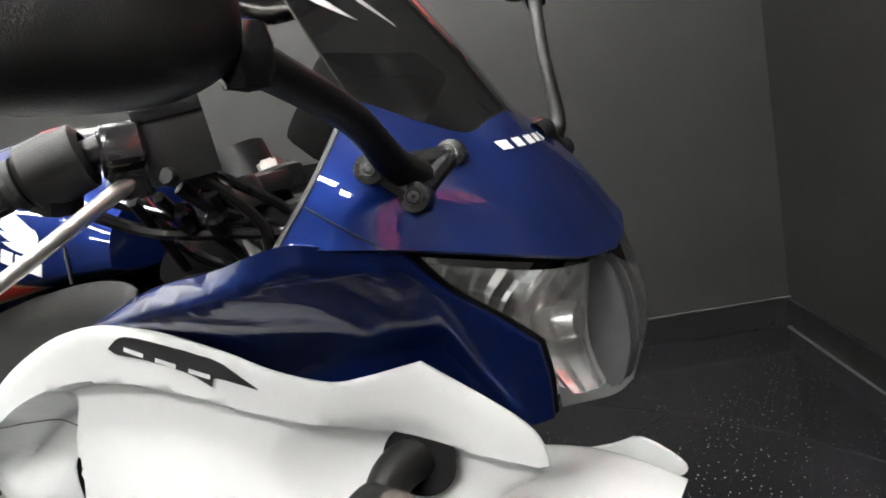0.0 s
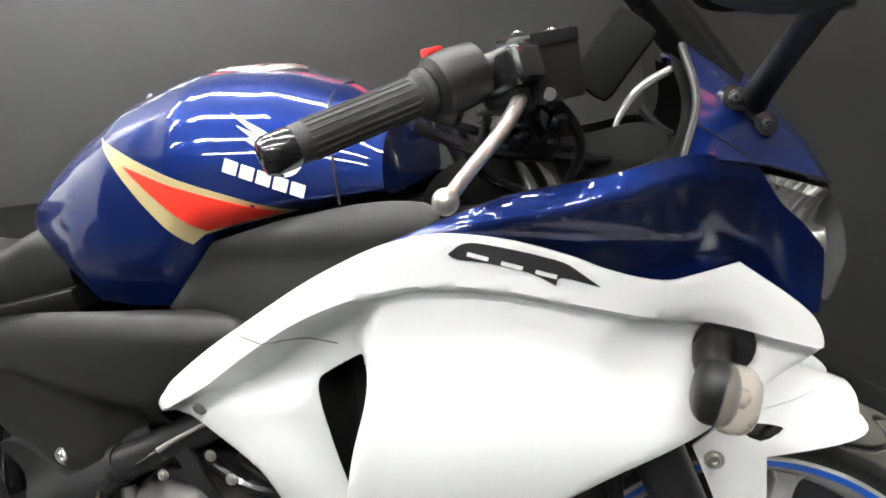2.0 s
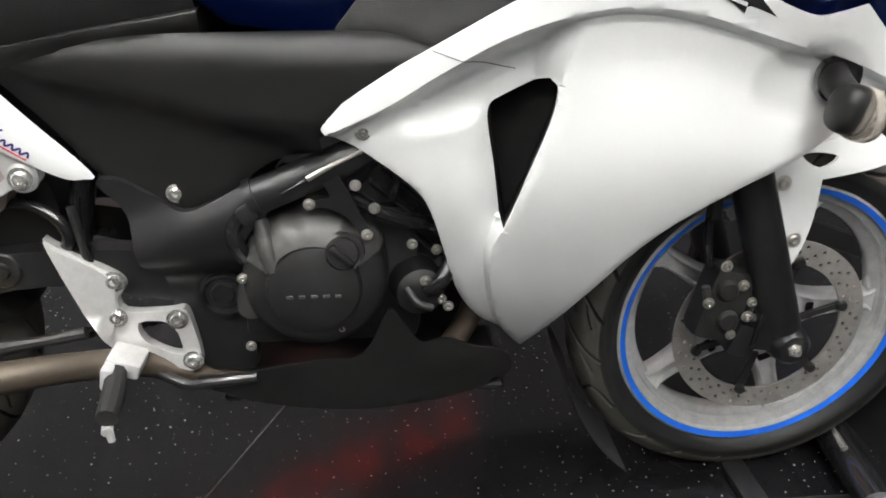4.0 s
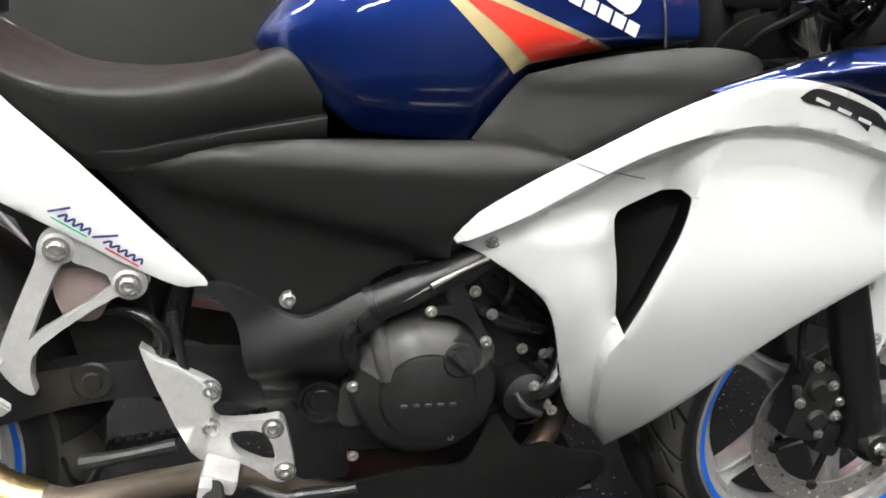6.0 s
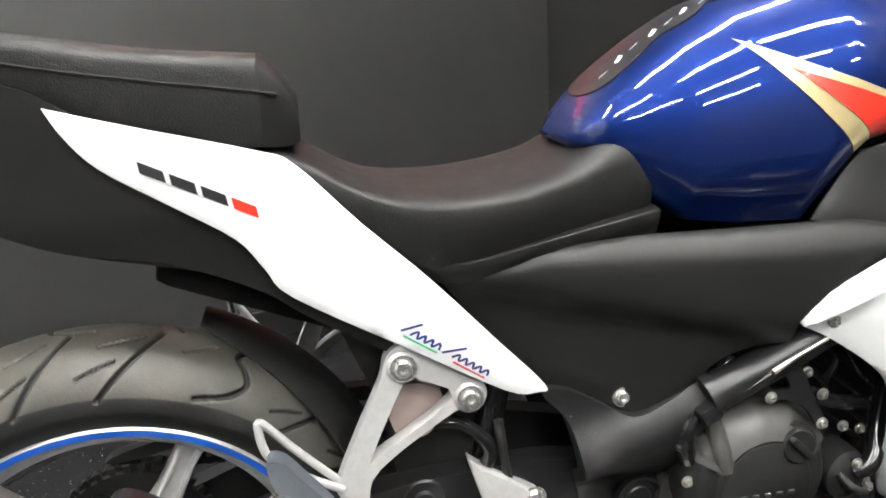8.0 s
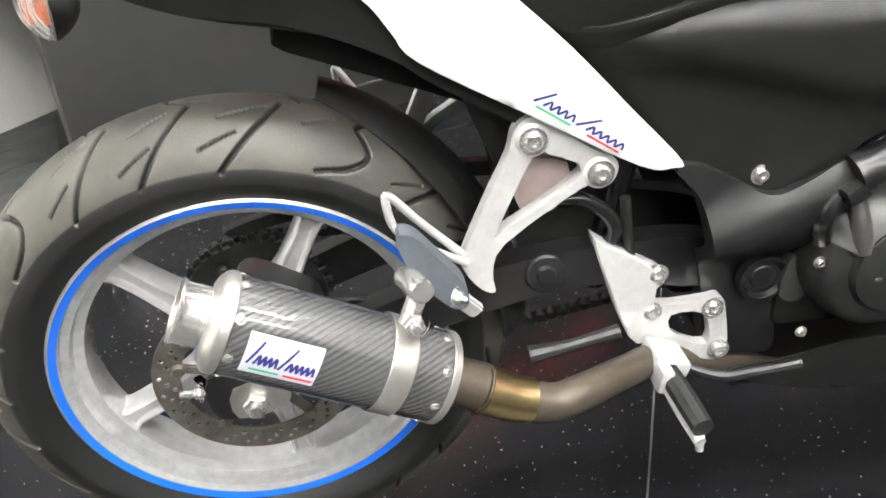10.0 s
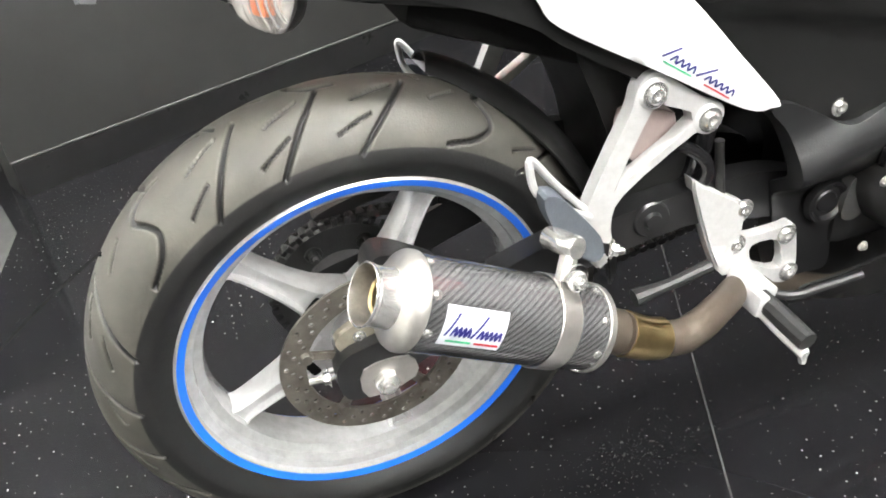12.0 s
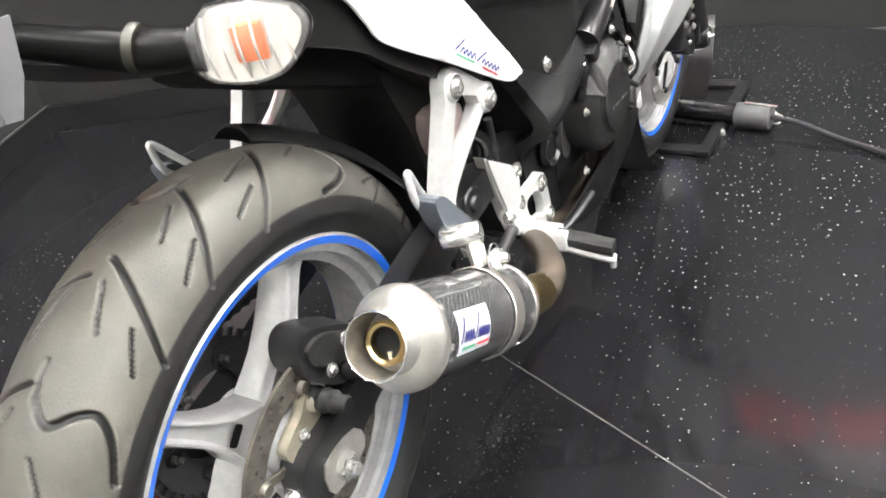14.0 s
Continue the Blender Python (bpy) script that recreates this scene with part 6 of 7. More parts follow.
PIVOT = [(0.70, 0.572, 1), (0.702, 0.545), (0.665, 0.50), (0.648, 0.44), (0.645, 0.36), (0.652, 0.288), (0.62, 0.282), (0.567, 0.295), (0.548, 0.40), (0.532, 0.472), (0.52, 0.53), (0.49, 0.568), (0.515, 0.572), (0.55, 0.555), (0.59, 0.535), (0.63, 0.548), (0.665, 0.566)]
piv = part("frame_plate", slab(PIVOT, pivot_y, 0.03, 0.010), FRAMEBLK, bike, "black pivot plate of the frame", sharp=50)
part("frame_plate", flip(slab(PIVOT, pivot_y, 0.03, 0.02)), FRAMEBLK, bike, "black pivot plate of the frame", sharp=50)
part("pivot_cap", lathe([(0, 0.006), (0.014, 0.006), (0.016, 0.004), (0.022, 0.004), (0.026, 0.010), (0.030, 0.010), (0.032, 0)], (0.618, -0.098, 0.403), (0, -1, 0), 32), FRAMEBLK, piv)
part("pivot_boss", prism([(0.645, 0.43), (0.658, 0.428), (0.672, 0.395), (0.668, 0.374), (0.65, 0.37), (0.637, 0.385)], -0.112, -0.08), ENGINELITE, piv)

core = part("engine", box((0.24, 0.20, 0.20), (0.76, 0, 0.42), (0, 0, 0), 0.02), ENGINE, bike, "black single-cylinder engine")
cyl = bmesh.new()
box((0.15, 0.17, 0.20), (0.885, 0, 0.525), (0, 40, 0), 0.015, 2, cyl)
part("cylinder", cyl, ENGINE, core)
for k in range(6):
    part("cylinder_fin", box((0.155, 0.20, 0.006), (0.862 + 0.014 * k, 0, 0.485 + 0.017 * k), (0, 40, 0), 0.002, 1), ENGINE, core)
cover_c = (0.744, -0.118, 0.437)
cov = part("clutch_cover", lathe([(0, 0.052), (0.05, 0.052), (0.056, 0.050), (0.060, 0.045), (0.078, 0.040), (0.088, 0.030), (0.093, 0.012), (0.094, -0.04)], cover_c, (0, -1, 0), 56), ENGINE, core, "black round clutch cover", sharp=30)
part("cover_disc", lathe([(0, 0.0545), (0.053, 0.0545), (0.056, 0.053), (0.0565, 0.048)], cover_c, (0, -1, 0), 48), ENGINE, cov)
hs = bmesh.new()
rows = []
for i in range(33):
    a = radians(28 + 128 * i / 32)
    wob = 0.004 * (1 if (i // 3) % 4 == 2 else 0)
    rows.append([hs.verts.new((cover_c[0] + r * math.cos(a), cover_c[1] - h, cover_c[2] + r * math.sin(a))) for r, h in ((0.058, 0.0525), (0.074 - wob, 0.0475), (0.092 - wob, 0.036), (0.099 - wob, 0.016), (0.099 - wob, -0.02))])
for p, q in zip(rows, rows[1:]):
    for k in range(4):
        hs.faces.new((p[k], p[k + 1], q[k + 1], q[k]))
part("cover_crescent", hs, ENGINELITE, cov, "grey upper flange of the clutch cover", sharp=40)
bars_bm = bmesh.new()
for k in range(5):
    box((0.008, 0.002, 0.004), (cover_c[0] - 0.03 + 0.015 * k, cover_c[1] - 0.0552, cover_c[2] - 0.008), (0, 0, 0), 0.0005, 1, bars_bm)
part("cover_badge", bars_bm, ENGINELITE, cov, "row of raised badge bars", smooth=False)
oil = part("oil_cap", lathe([(0, 0.012), (0.019, 0.012), (0.021, 0.009), (0.021, 0.004), (0.026, 0.004), (0.028, 0.0)], (0.781, -0.162, 0.484), (0, -1, 0.1), 28), ENGINE, core, "black oil filler cap")
part("oil_cap_grip", box((0.036, 0.012, 0.008), (0.781, -0.176, 0.485), (0, 45, 0), 0.003), ENGINE, oil)
part("dipstick_boss", tube([(0.683, -0.15, 0.525), (0.690, -0.158, 0.49), (0.697, -0.160, 0.462)], (0.009, 0.012, 0.013), 16, 4), ENGINELITE, core)
part("cable_stay", tube([(0.668, -0.165, 0.535), (0.70, -0.168, 0.556), (0.742, -0.168, 0.579)], 0.0022, 8, 2), CHROME, core)
part("cable_end", tube([(0.745, -0.168, 0.580), (0.775, -0.168, 0.596), (0.81, -0.168, 0.612)], (0.004, 0.003, 0.0025), 10, 3), BRUSHED, core)
part("cable_joint", box((0.024, 0.02, 0.02), (0.672, -0.162, 0.538), (0, -30, 0), 0.004), FRAMEBLK, core)
stay = part("cable_bracket", prism([(0.757, 0.584), (0.775, 0.592), (0.785, 0.575), (0.806, 0.53), (0.818, 0.508), (0.808, 0.502), (0.79, 0.528), (0.762, 0.543), (0.742, 0.540), (0.748, 0.552), (0.77, 0.556)], -0.165, -0.159), FRAMEBLK, core, "black cable bracket")
for p in ((0.745, -0.166, 0.548), (0.812, -0.166, 0.507), (0.80, -0.15, 0.565), (0.822, -0.15, 0.535), (0.775, -0.155, 0.375), (0.884, -0.14, 0.43), (0.655, -0.15, 0.447), (0.90, -0.12, 0.465), (0.868, -0.13, 0.478), (0.905, -0.13, 0.398), (0.915, -0.125, 0.385), (0.655, -0.14, 0.345)):
    part("engine_bolt", bolt(p, (0, -1, 0), 0.0048, 0.006), BRUSHED, core)
pump = part("water_pump", lathe([(0, 0.03), (0.02, 0.03), (0.032, 0.022), (0.036, 0.0), (0.036, -0.02)], (0.875, -0.11, 0.41), (0.15, -1, 0), 28), ENGINE, core, "dark water pump housing")
part("pump_hose", tube([(0.885, -0.135, 0.415), (0.905, -0.14, 0.43), (0.925, -0.12, 0.47), (0.95, -0.10, 0.54)], 0.011, 12, 6), GLOSSBLACK, core)
part("pump_pipe", tube([(0.86, -0.14, 0.42), (0.872, -0.152, 0.405), (0.892, -0.15, 0.395)], 0.005, 10, 4), DARKMETAL, core)
for path, r in (([(0.79, -0.13, 0.545), (0.84, -0.14, 0.52), (0.90, -0.12, 0.50)], 0.009), ([(0.83, -0.12, 0.60), (0.85, -0.13, 0.57), (0.845, -0.12, 0.535)], 0.006), ([(0.66, -0.14, 0.47), (0.65, -0.15, 0.50), (0.66, -0.15, 0.53), (0.72, -0.12, 0.58)], 0.011), ([(0.86, -0.13, 0.585), (0.88, -0.135, 0.55), (0.905, -0.12, 0.525)], 0.004)):
    part("engine_hose", tube(path, r, 10, 6), GLOSSBLACK, core)
part("header_pipe", tube([(0.95, -0.02, 0.49), (0.975, -0.02, 0.42), (0.95, -0.03, 0.31), (0.87, -0.06, 0.245), (0.70, -0.085, 0.235), (0.62, -0.075, 0.250), (0.51, -0.105, 0.305), (0.43, -0.165, 0.338), (0.37, -0.203, 0.350), (0.335, -0.212, 0.350), (0.29, -0.214, 0.366), (0.26, -0.214, 0.383)], (0.018, 0.018, 0.018, 0.018, 0.018, 0.019, 0.019, 0.019, 0.020, 0.021, 0.024, 0.0255), 20, 8), HEATED, bike, "heat-stained exhaust pipe")
part("pipe_collar", tube([(0.312, -0.213, 0.3575), (0.29, -0.214, 0.366), (0.262, -0.214, 0.382)], (0.0245, 0.0255, 0.0268), 24, 3), BRASS, bike, "straw-gold exhaust collar")
rad = part("radiator", box((0.04, 0.26, 0.20), (1.10, 0, 0.60), (0, -12, 0), 0.006), DARKMETAL, bike, "black radiator behind the fairing")
belly = [(0.575, 0.292), (0.64, 0.300), (0.74, 0.316), (0.80, 0.322), (0.835, 0.386), (0.856, 0.362), (0.878, 0.332), (0.91, 0.334), (0.95, 0.318), (1.0, 0.30), (0.995, 0.255), (0.90, 0.225), (0.75, 0.225), (0.64, 0.25)]
part("belly_pan", slab(belly, lambda x, z: -0.135 + 0.25 * max(0, 0.30 - z) + 0.12 * max(0, x - 0.8), 0.005, 0.012), PLASTIC, bike, "black belly pan", sharp=50)
part("belly_pan", flip(slab(belly, lambda x, z: -0.135 + 0.25 * max(0, 0.30 - z) + 0.12 * max(0, x - 0.8), 0.005, 0.02)), PLASTIC, bike, "black belly pan", sharp=50)
bm = bmesh.new()
box((0.40, 0.18, 0.012), (0.80, 0, 0.232), (0, 0, 0), 0.004, 1, bm)
part("sump_plate", bm, PLASTIC, bike)
# dark inner bodywork that fills the middle
for size_, at_, turn_ in (((0.55, 0.16, 0.10), (0.62, 0, 0.66), 0), ((0.32, 0.18, 0.18), (1.05, 0, 0.74), 0), ((0.30, 0.15, 0.16), (0.25, 0, 0.74), 22)):
    part("inner_body", box(size_, at_, (0, turn_, 0), 0.02, 2), LINING, bike, "dark inner bodywork")

# ---- swingarm, hugger, rear brake ----
swing = part("swingarm", slab([(0.60, 0.43), (0.56, 0.385), (0.40, 0.425), (0.245, 0.398), (0.08, 0.345), (0.0, 0.305), (-0.045, 0.305), (-0.045, 0.362), (0.04, 0.388), (0.20, 0.446), (0.33, 0.47), (0.42, 0.472), (0.55, 0.455)], lambda x, z: -0.112 + 0.03 * ease(x, 0.35, 0.55), 0.034, 0.016), FRAMEBLK, bike, "black box-section swingarm", sharp=40)
part("swingarm", flip(slab([(0.60, 0.43), (0.56, 0.385), (0.40, 0.425), (0.245, 0.398), (0.08, 0.345), (0.0, 0.305), (-0.045, 0.305), (-0.045, 0.362), (0.04, 0.388), (0.20, 0.446), (0.33, 0.47), (0.42, 0.472), (0.55, 0.455)], lambda x, z: -0.112 + 0.03 * ease(x, 0.35, 0.55), 0.034, 0.02)), FRAMEBLK, bike, "black box-section swingarm", sharp=40)
part("axle_nut", nut((0.004, -0.113, 0.322), (0, -1, 0), 0.016, 0.013), CHROME, swing)
part("adjuster_plate", prism([(-0.02, 0.345), (0.035, 0.348), (0.04, 0.315), (-0.02, 0.302)], -0.1155, -0.1125), BRUSHED, swing)
part("adjuster_bolt", tube([(-0.045, -0.10, 0.335), (-0.085, -0.10, 0.336)], 0.0045, 8, 1), CHROME, swing)
part("adjuster_bolt_nut", nut((-0.06, -0.10, 0.3355), (-1, 0, 0), 0.008, 0.008), CHROME, swing)
part("swingarm_boss", lathe([(0, 0.008), (0.01, 0.008), (0.012, 0.003), (0.022, 0.003), (0.024, 0)], (0.352, -0.113, 0.452), (0, -1, 0), 24), FRAMEBLK, swing)
part("chain_guard", flip(slab([(0.0, 0.47), (0.25, 0.52), (0.42, 0.50), (0.42, 0.485), (0.25, 0.50), (0.0, 0.455)], lambda x, z: -0.085, 0.02, 0.02)), PLASTIC, swing)
rcal = part("rear_caliper", prism([(0.002, 0.468), (0.012, 0.486), (0.030, 0.488), (0.062, 0.470), (0.094, 0.444), (0.092, 0.402), (0.066, 0.394), (0.034, 0.410), (0.006, 0.442)], -0.106, -0.064, 0.005), FRAMEBLK, bike, "black rear brake caliper")
part("caliper_cover", prism([(0.012, 0.474), (0.040, 0.476), (0.086, 0.442), (0.084, 0.420), (0.046, 0.432), (0.016, 0.452)], -0.112, -0.104, 0.003), DARKMETAL, rcal, "raised caliper rib")
part("caliper_piston", lathe([(0, 0.024), (0.012, 0.024), (0.016, 0.020), (0.017, -0.02)], (0.066, -0.104, 0.412), (0.2, -1, -0.1), 24), DARKMETAL, rcal)
boot = bmesh.new()
lathe([(0, -0.004), (0.0125, -0.004), (0.013, 0.006), (0.0145, 0.012), (0.0125, 0.018), (0.0145, 0.024), (0.012, 0.030), (0.013, 0.035), (0.010, 0.040), (0.0105, 0.050), (0.008, 0.054), (0, 0.054)], (0.015, -0.084, 0.404), (0.05, -1, 0.03), 18, bm=boot)
part("slider_boot", boot, RUBBERGR, rcal, "black ribbed rubber slider boot")
TANCAST = mat("dusty_tan_casting", (0.36, 0.33, 0.26), 0.5, 0.2, 0, 0.35, 40, 0.3, 300)
part("caliper_bracket", prism([(0.020, 0.414), (0.002, 0.416), (-0.010, 0.402), (-0.040, 0.386), (-0.045, 0.372), (-0.030, 0.346), (-0.016, 0.342), (0.003, 0.350), (0.020, 0.368), (0.026, 0.398)], -0.094, -0.080, 0.004), TANCAST, rcal, "dusty tan caliper bracket")
part("bracket_boss", lathe([(0, 0.010), (0.010, 0.010), (0.012, 0.007), (0.012, -0.006)], (0.012, -0.092, 0.404), (0, -1, 0), 18), TANCAST, rcal, "dusty tan boss")
part("banjo_bolt", tube([(0.020, -0.050, 0.443), (0.021, -0.094, 0.453)], 0.0048, 10, 1), BRUSHED, rcal)
for f in (0.30, 0.85):
    p0, p1 = Vector((0.020, -0.050, 0.443)), Vector((0.021, -0.094, 0.453))
    part("banjo_ring", lathe([(0.005, -0.004), (0.010, -0.004), (0.011, 0), (0.010, 0.004), (0.005, 0.004)], tuple(p0.lerp(p1, f)), tuple(p1 - p0), 18), mat("violet_washer", (0.045, 0.04, 0.13), 0.4, 0.3), rcal, "dark violet washer")
for p in ((0.033, -0.112, 0.434), (0.088, -0.112, 0.430), (0.064, -0.112, 0.452), (-0.006, -0.094, 0.366), (-0.026, -0.094, 0.353), (-0.016, -0.094, 0.380)):
    part("caliper_bolt", bolt(p, (0, -1, 0), 0.0055, 0.006), CHROME, rcal)
part("brake_hose", tube([(0.088, -0.085, 0.435), (0.15, -0.080, 0.425), (0.24, -0.080, 0.425), (0.34, -0.085, 0.45)], 0.005, 10, 6), GLOSSBLACK, rcal)
hug = bmesh.new()
rows = []
for i in range(29):
    a = radians(4 + 65 * i / 28)
    row = []
    for k in range(13):
        v = -1 + k / 6
        r = 0.346 - 0.040 * abs(v) ** 2.4 * (1 - 0.6 * i / 28)
        row.append(hug.verts.new((RC[0] + r * math.cos(a), RC[1] - 0.02 * (r - 0.3) + 0.092 * v * (1 - 0.68 * (i / 28) ** 2.2) + 0.03 * (i / 28) ** 2, RC[2] + r * math.sin(a))))
    rows.append(row)
for p, q in zip(rows, rows[1:]):
    for k in range(12):
        hug.faces.new((p[k], p[k + 1], q[k + 1], q[k]))
bmesh.ops.recalc_face_normals(hug, faces=hug.faces[:])
bmesh.ops.solidify(hug, geom=hug.faces[:], thickness=0.003)
hugger = part("rear_mudguard", hug, PLASTIC, bike, "black rear tyre hugger", sharp=60)
part("inner_guard", slab([(0.30, 0.70), (0.38, 0.62), (0.42, 0.52), (0.39, 0.44), (0.335, 0.45), (0.31, 0.56), (0.27, 0.67)], lambda x, z: -0.075, 0.15, 0.03), PLASTIC, bike, "black inner mudguard")
shock = part("shock_absorber", tube([(0.47, -0.06, 0.62), (0.44, -0.065, 0.50), (0.42, -0.06, 0.40)], 0.016, 14, 1), GLOSSBLACK, bike, "black rear brake cylinder and rod")
part("rod", tube([(0.445, -0.10, 0.53), (0.452, -0.10, 0.47), (0.462, -0.10, 0.41)], 0.006, 10, 2), DARKMETAL, shock)
part("reservoir", prism([(0.322, 0.588), (0.378, 0.582), (0.372, 0.54), (0.355, 0.525), (0.325, 0.535)], -0.105, -0.07), TRANSL, bike, "milky brake fluid reservoir")
part("reservoir_hose", tube([(0.368, -0.09, 0.532), (0.40, -0.095, 0.53), (0.43, -0.097, 0.505), (0.433, -0.097, 0.48), (0.41, -0.092, 0.455)], 0.0085, 12, 6), GLOSSBLACK, bike, "black rubber hose")

# ---- footpeg hangers ----
hanger = part("pillion_hanger", prism([(0.316, 0.628), (0.326, 0.642), (0.345, 0.642), (0.40, 0.603), (0.422, 0.592), (0.426, 0.575), (0.412, 0.562), (0.39, 0.562), (0.305, 0.505), (0.29, 0.47), (0.292, 0.445), (0.275, 0.452), (0.258, 0.478), (0.258, 0.495), (0.285, 0.555), (0.31, 0.605)], -0.128, -0.108, 0.004, ([(0.338, 0.606), (0.352, 0.604), (0.388, 0.578), (0.305, 0.522), (0.296, 0.520)],)), CAST, bike, "cast alloy pillion footrest hanger", sharp=30)
for p in ((0.336, 0.621), (0.407, 0.577)):
    part("hanger_boss", lathe([(0.0, 0.004), (0.014, 0.004), (0.018, 0.001), (0.019, -0.004)], (p[0], -0.128, p[1]), (0, -1, 0), 24), CAST, hanger)
    part("screw", bolt((p[0], -0.131, p[1]), (0, -1, 0), 0.010, 0.007), CHROME, hanger)
part("loop", tube([(0.262, -0.13, 0.488), (0.225, -0.14, 0.515), (0.19, -0.15, 0.548), (0.182, -0.152, 0.582), (0.187, -0.15, 0.586), (0.215, -0.138, 0.548), (0.258, -0.125, 0.497)], 0.0045, 10, 5), CAST, hanger, "cast alloy loop")
part("pillion_peg", prism([(0.188, 0.553), (0.205, 0.552), (0.225, 0.528), (0.252, 0.492), (0.256, 0.465), (0.24, 0.462), (0.215, 0.488), (0.195, 0.522)], -0.176, -0.150, 0.005), PEGGREY, hanger, "folded grey rubber pillion peg")
part("peg_plate", bar((0.25, -0.16, 0.462), (0.268, -0.15, 0.437), 0.018, 0.012), CAST, hanger)
left_hanger = part("pillion_hanger", flip(prism([(0.316, 0.628), (0.326, 0.642), (0.345, 0.642), (0.40, 0.603), (0.422, 0.592), (0.426, 0.575), (0.412, 0.562), (0.39, 0.562), (0.305, 0.505), (0.29, 0.47), (0.292, 0.445), (0.275, 0.452), (0.258, 0.478), (0.258, 0.495), (0.285, 0.555), (0.31, 0.605)], -0.128, -0.108, 0.004, ([(0.338, 0.606), (0.352, 0.604), (0.388, 0.578), (0.305, 0.522), (0.296, 0.520)],))), CAST, bike, "cast alloy pillion footrest hanger", sharp=30)
part("loop", flip(tube([(0.262, -0.13, 0.488), (0.225, -0.14, 0.515), (0.19, -0.15, 0.548), (0.182, -0.152, 0.582), (0.187, -0.15, 0.586), (0.215, -0.138, 0.548), (0.258, -0.125, 0.497)], 0.0045, 10, 5)), CAST, left_hanger, "cast alloy loop")
part("pillion_peg", flip(prism([(0.188, 0.553), (0.205, 0.552), (0.225, 0.528), (0.252, 0.492), (0.256, 0.465), (0.24, 0.462), (0.215, 0.488), (0.195, 0.522)], -0.176, -0.150, 0.005)), PEGGREY, left_hanger, "folded grey rubber pillion peg")
left_hanger.location = (-0.048, 0.032, 0.036)
rider = part("rider_hanger", prism([(0.408, 0.480), (0.42, 0.480), (0.47, 0.448), (0.492, 0.432), (0.495, 0.418), (0.484, 0.405), (0.492, 0.385), (0.545, 0.384), (0.566, 0.386), (0.574, 0.368), (0.582, 0.31), (0.572, 0.294), (0.552, 0.296), (0.49, 0.330), (0.455, 0.345)], -0.108, -0.092, 0.004, ([(0.506, 0.368), (0.548, 0.364), (0.556, 0.318), (0.512, 0.338)],)), CAST, bike, "cast alloy rider footrest hanger", sharp=30)
part("heel_plate", prism([(0.410, 0.478), (0.422, 0.476), (0.474, 0.442), (0.484, 0.42), (0.476, 0.37), (0.455, 0.352)], -0.113, -0.1085), CAST, rider)
for p in ((0.484, 0.430), (0.480, 0.378), (0.557, 0.372), (0.570, 0.309)):
    part("screw", bolt((p[0], -0.109, p[1]), (0, -1, 0), 0.0095, 0.006), CHROME, rider)
mount = bmesh.new()
box((0.045, 0.05, 0.022), (0.492, -0.135, 0.328), (0, 20, 0), 0.006, 2, mount)
box((0.016, 0.05, 0.03), (0.478, -0.155, 0.325), (0, 10, 0), 0.004, 2, mount)
part("peg_clevis", mount, CAST, rider)
part("rider_peg", tube([(0.486, -0.16, 0.326), (0.492, -0.20, 0.318), (0.496, -0.243, 0.312)], (0.013, 0.014, 0.013), 10, 2), RUBBERGR, rider, "black ribbed rubber footpeg")
part("peg_bar", tube([(0.480, -0.155, 0.318), (0.486, -0.20, 0.304), (0.494, -0.245, 0.293)], 0.007, 8, 2), CAST, rider)
part("peg_feeler", tube([(0.494, -0.240, 0.300), (0.496, -0.240, 0.278)], (0.006, 0.0045), 8, 1), CAST, rider)
pedal = part("brake_pedal", tube([(0.50, -0.10, 0.30), (0.56, -0.13, 0.285), (0.60, -0.14, 0.292), (0.66, -0.145, 0.30)], 0.007, 10, 5), FRAMEBLK, bike, "dark rear brake pedal")
part("link_arm", tube([(0.33, -0.12, 0.345), (0.38, -0.12, 0.352), (0.44, -0.115, 0.36)], (0.012, 0.008, 0.009), 10, 4), DARKMETAL, bike, "dark brake link arm")

# ---- silencer ----
E0, E1 = Vector((0.040, -0.230, 0.504)), Vector((0.258, -0.209, 0.381))
ax = (E1 - E0).normalized()
can = Vector((0.036, -0.229, 0.506)) - ax * 0.025


def along(profile, material, name, parent, label="", start=can, segs=48, uv=False):
    bm = lathe(profile, tuple(start), tuple(ax), segs)
    if uv:
        lay = bm.loops.layers.uv.new("UVMap")
        u0 = ax.orthogonal().normalized()
        w0 = ax.cross(u0)
        for f in bm.faces:
            for l in f.loops:
                p = l.vert.co - Vector(start)
                ang = math.atan2(p.dot(w0), p.dot(u0))
                l[lay].uv = (p.dot(ax), ang * 0.05)
            a_ = [l[lay].uv.y for l in f.loops]
            if max(a_) - min(a_) > 0.2:
                for l in f.loops:
                    if l[lay].uv.y < 0:
                        l[lay].uv.y += 2 * math.pi * 0.05
    return part(name, bm, material, parent, label, sharp=35)


silencer = along([(0.047, 0.0), (0.0485, 0.002), (0.0485, 0.230), (0.047, 0.232)], CARBON, "silencer", bike, "carbon fibre silencer sleeve", uv=True)
along([(0.0285, -0.014), (0.032, -0.012), (0.041, -0.009), (0.0475, -0.004), (0.0497, 0.000), (0.0499, 0.006), (0.0487, 0.007)], BRUSHED, "end_cap", silencer, "brushed steel end cap")
along([(0.0485, 0.226), (0.0496, 0.227), (0.0496, 0.234), (0.040, 0.236), (0.027, 0.237)], BRUSHED, "front_cap", silencer)
along([(0.0325, -0.009), (0.0298, -0.014), (0.0294, -0.020), (0.0294, -0.031), (0.0300, -0.035), (0.0312, -0.037), (0.0314, -0.039), (0.0306, -0.040), (0.0296, -0.0394)], CHROME, "tailpipe", silencer, "bright steel tailpipe")
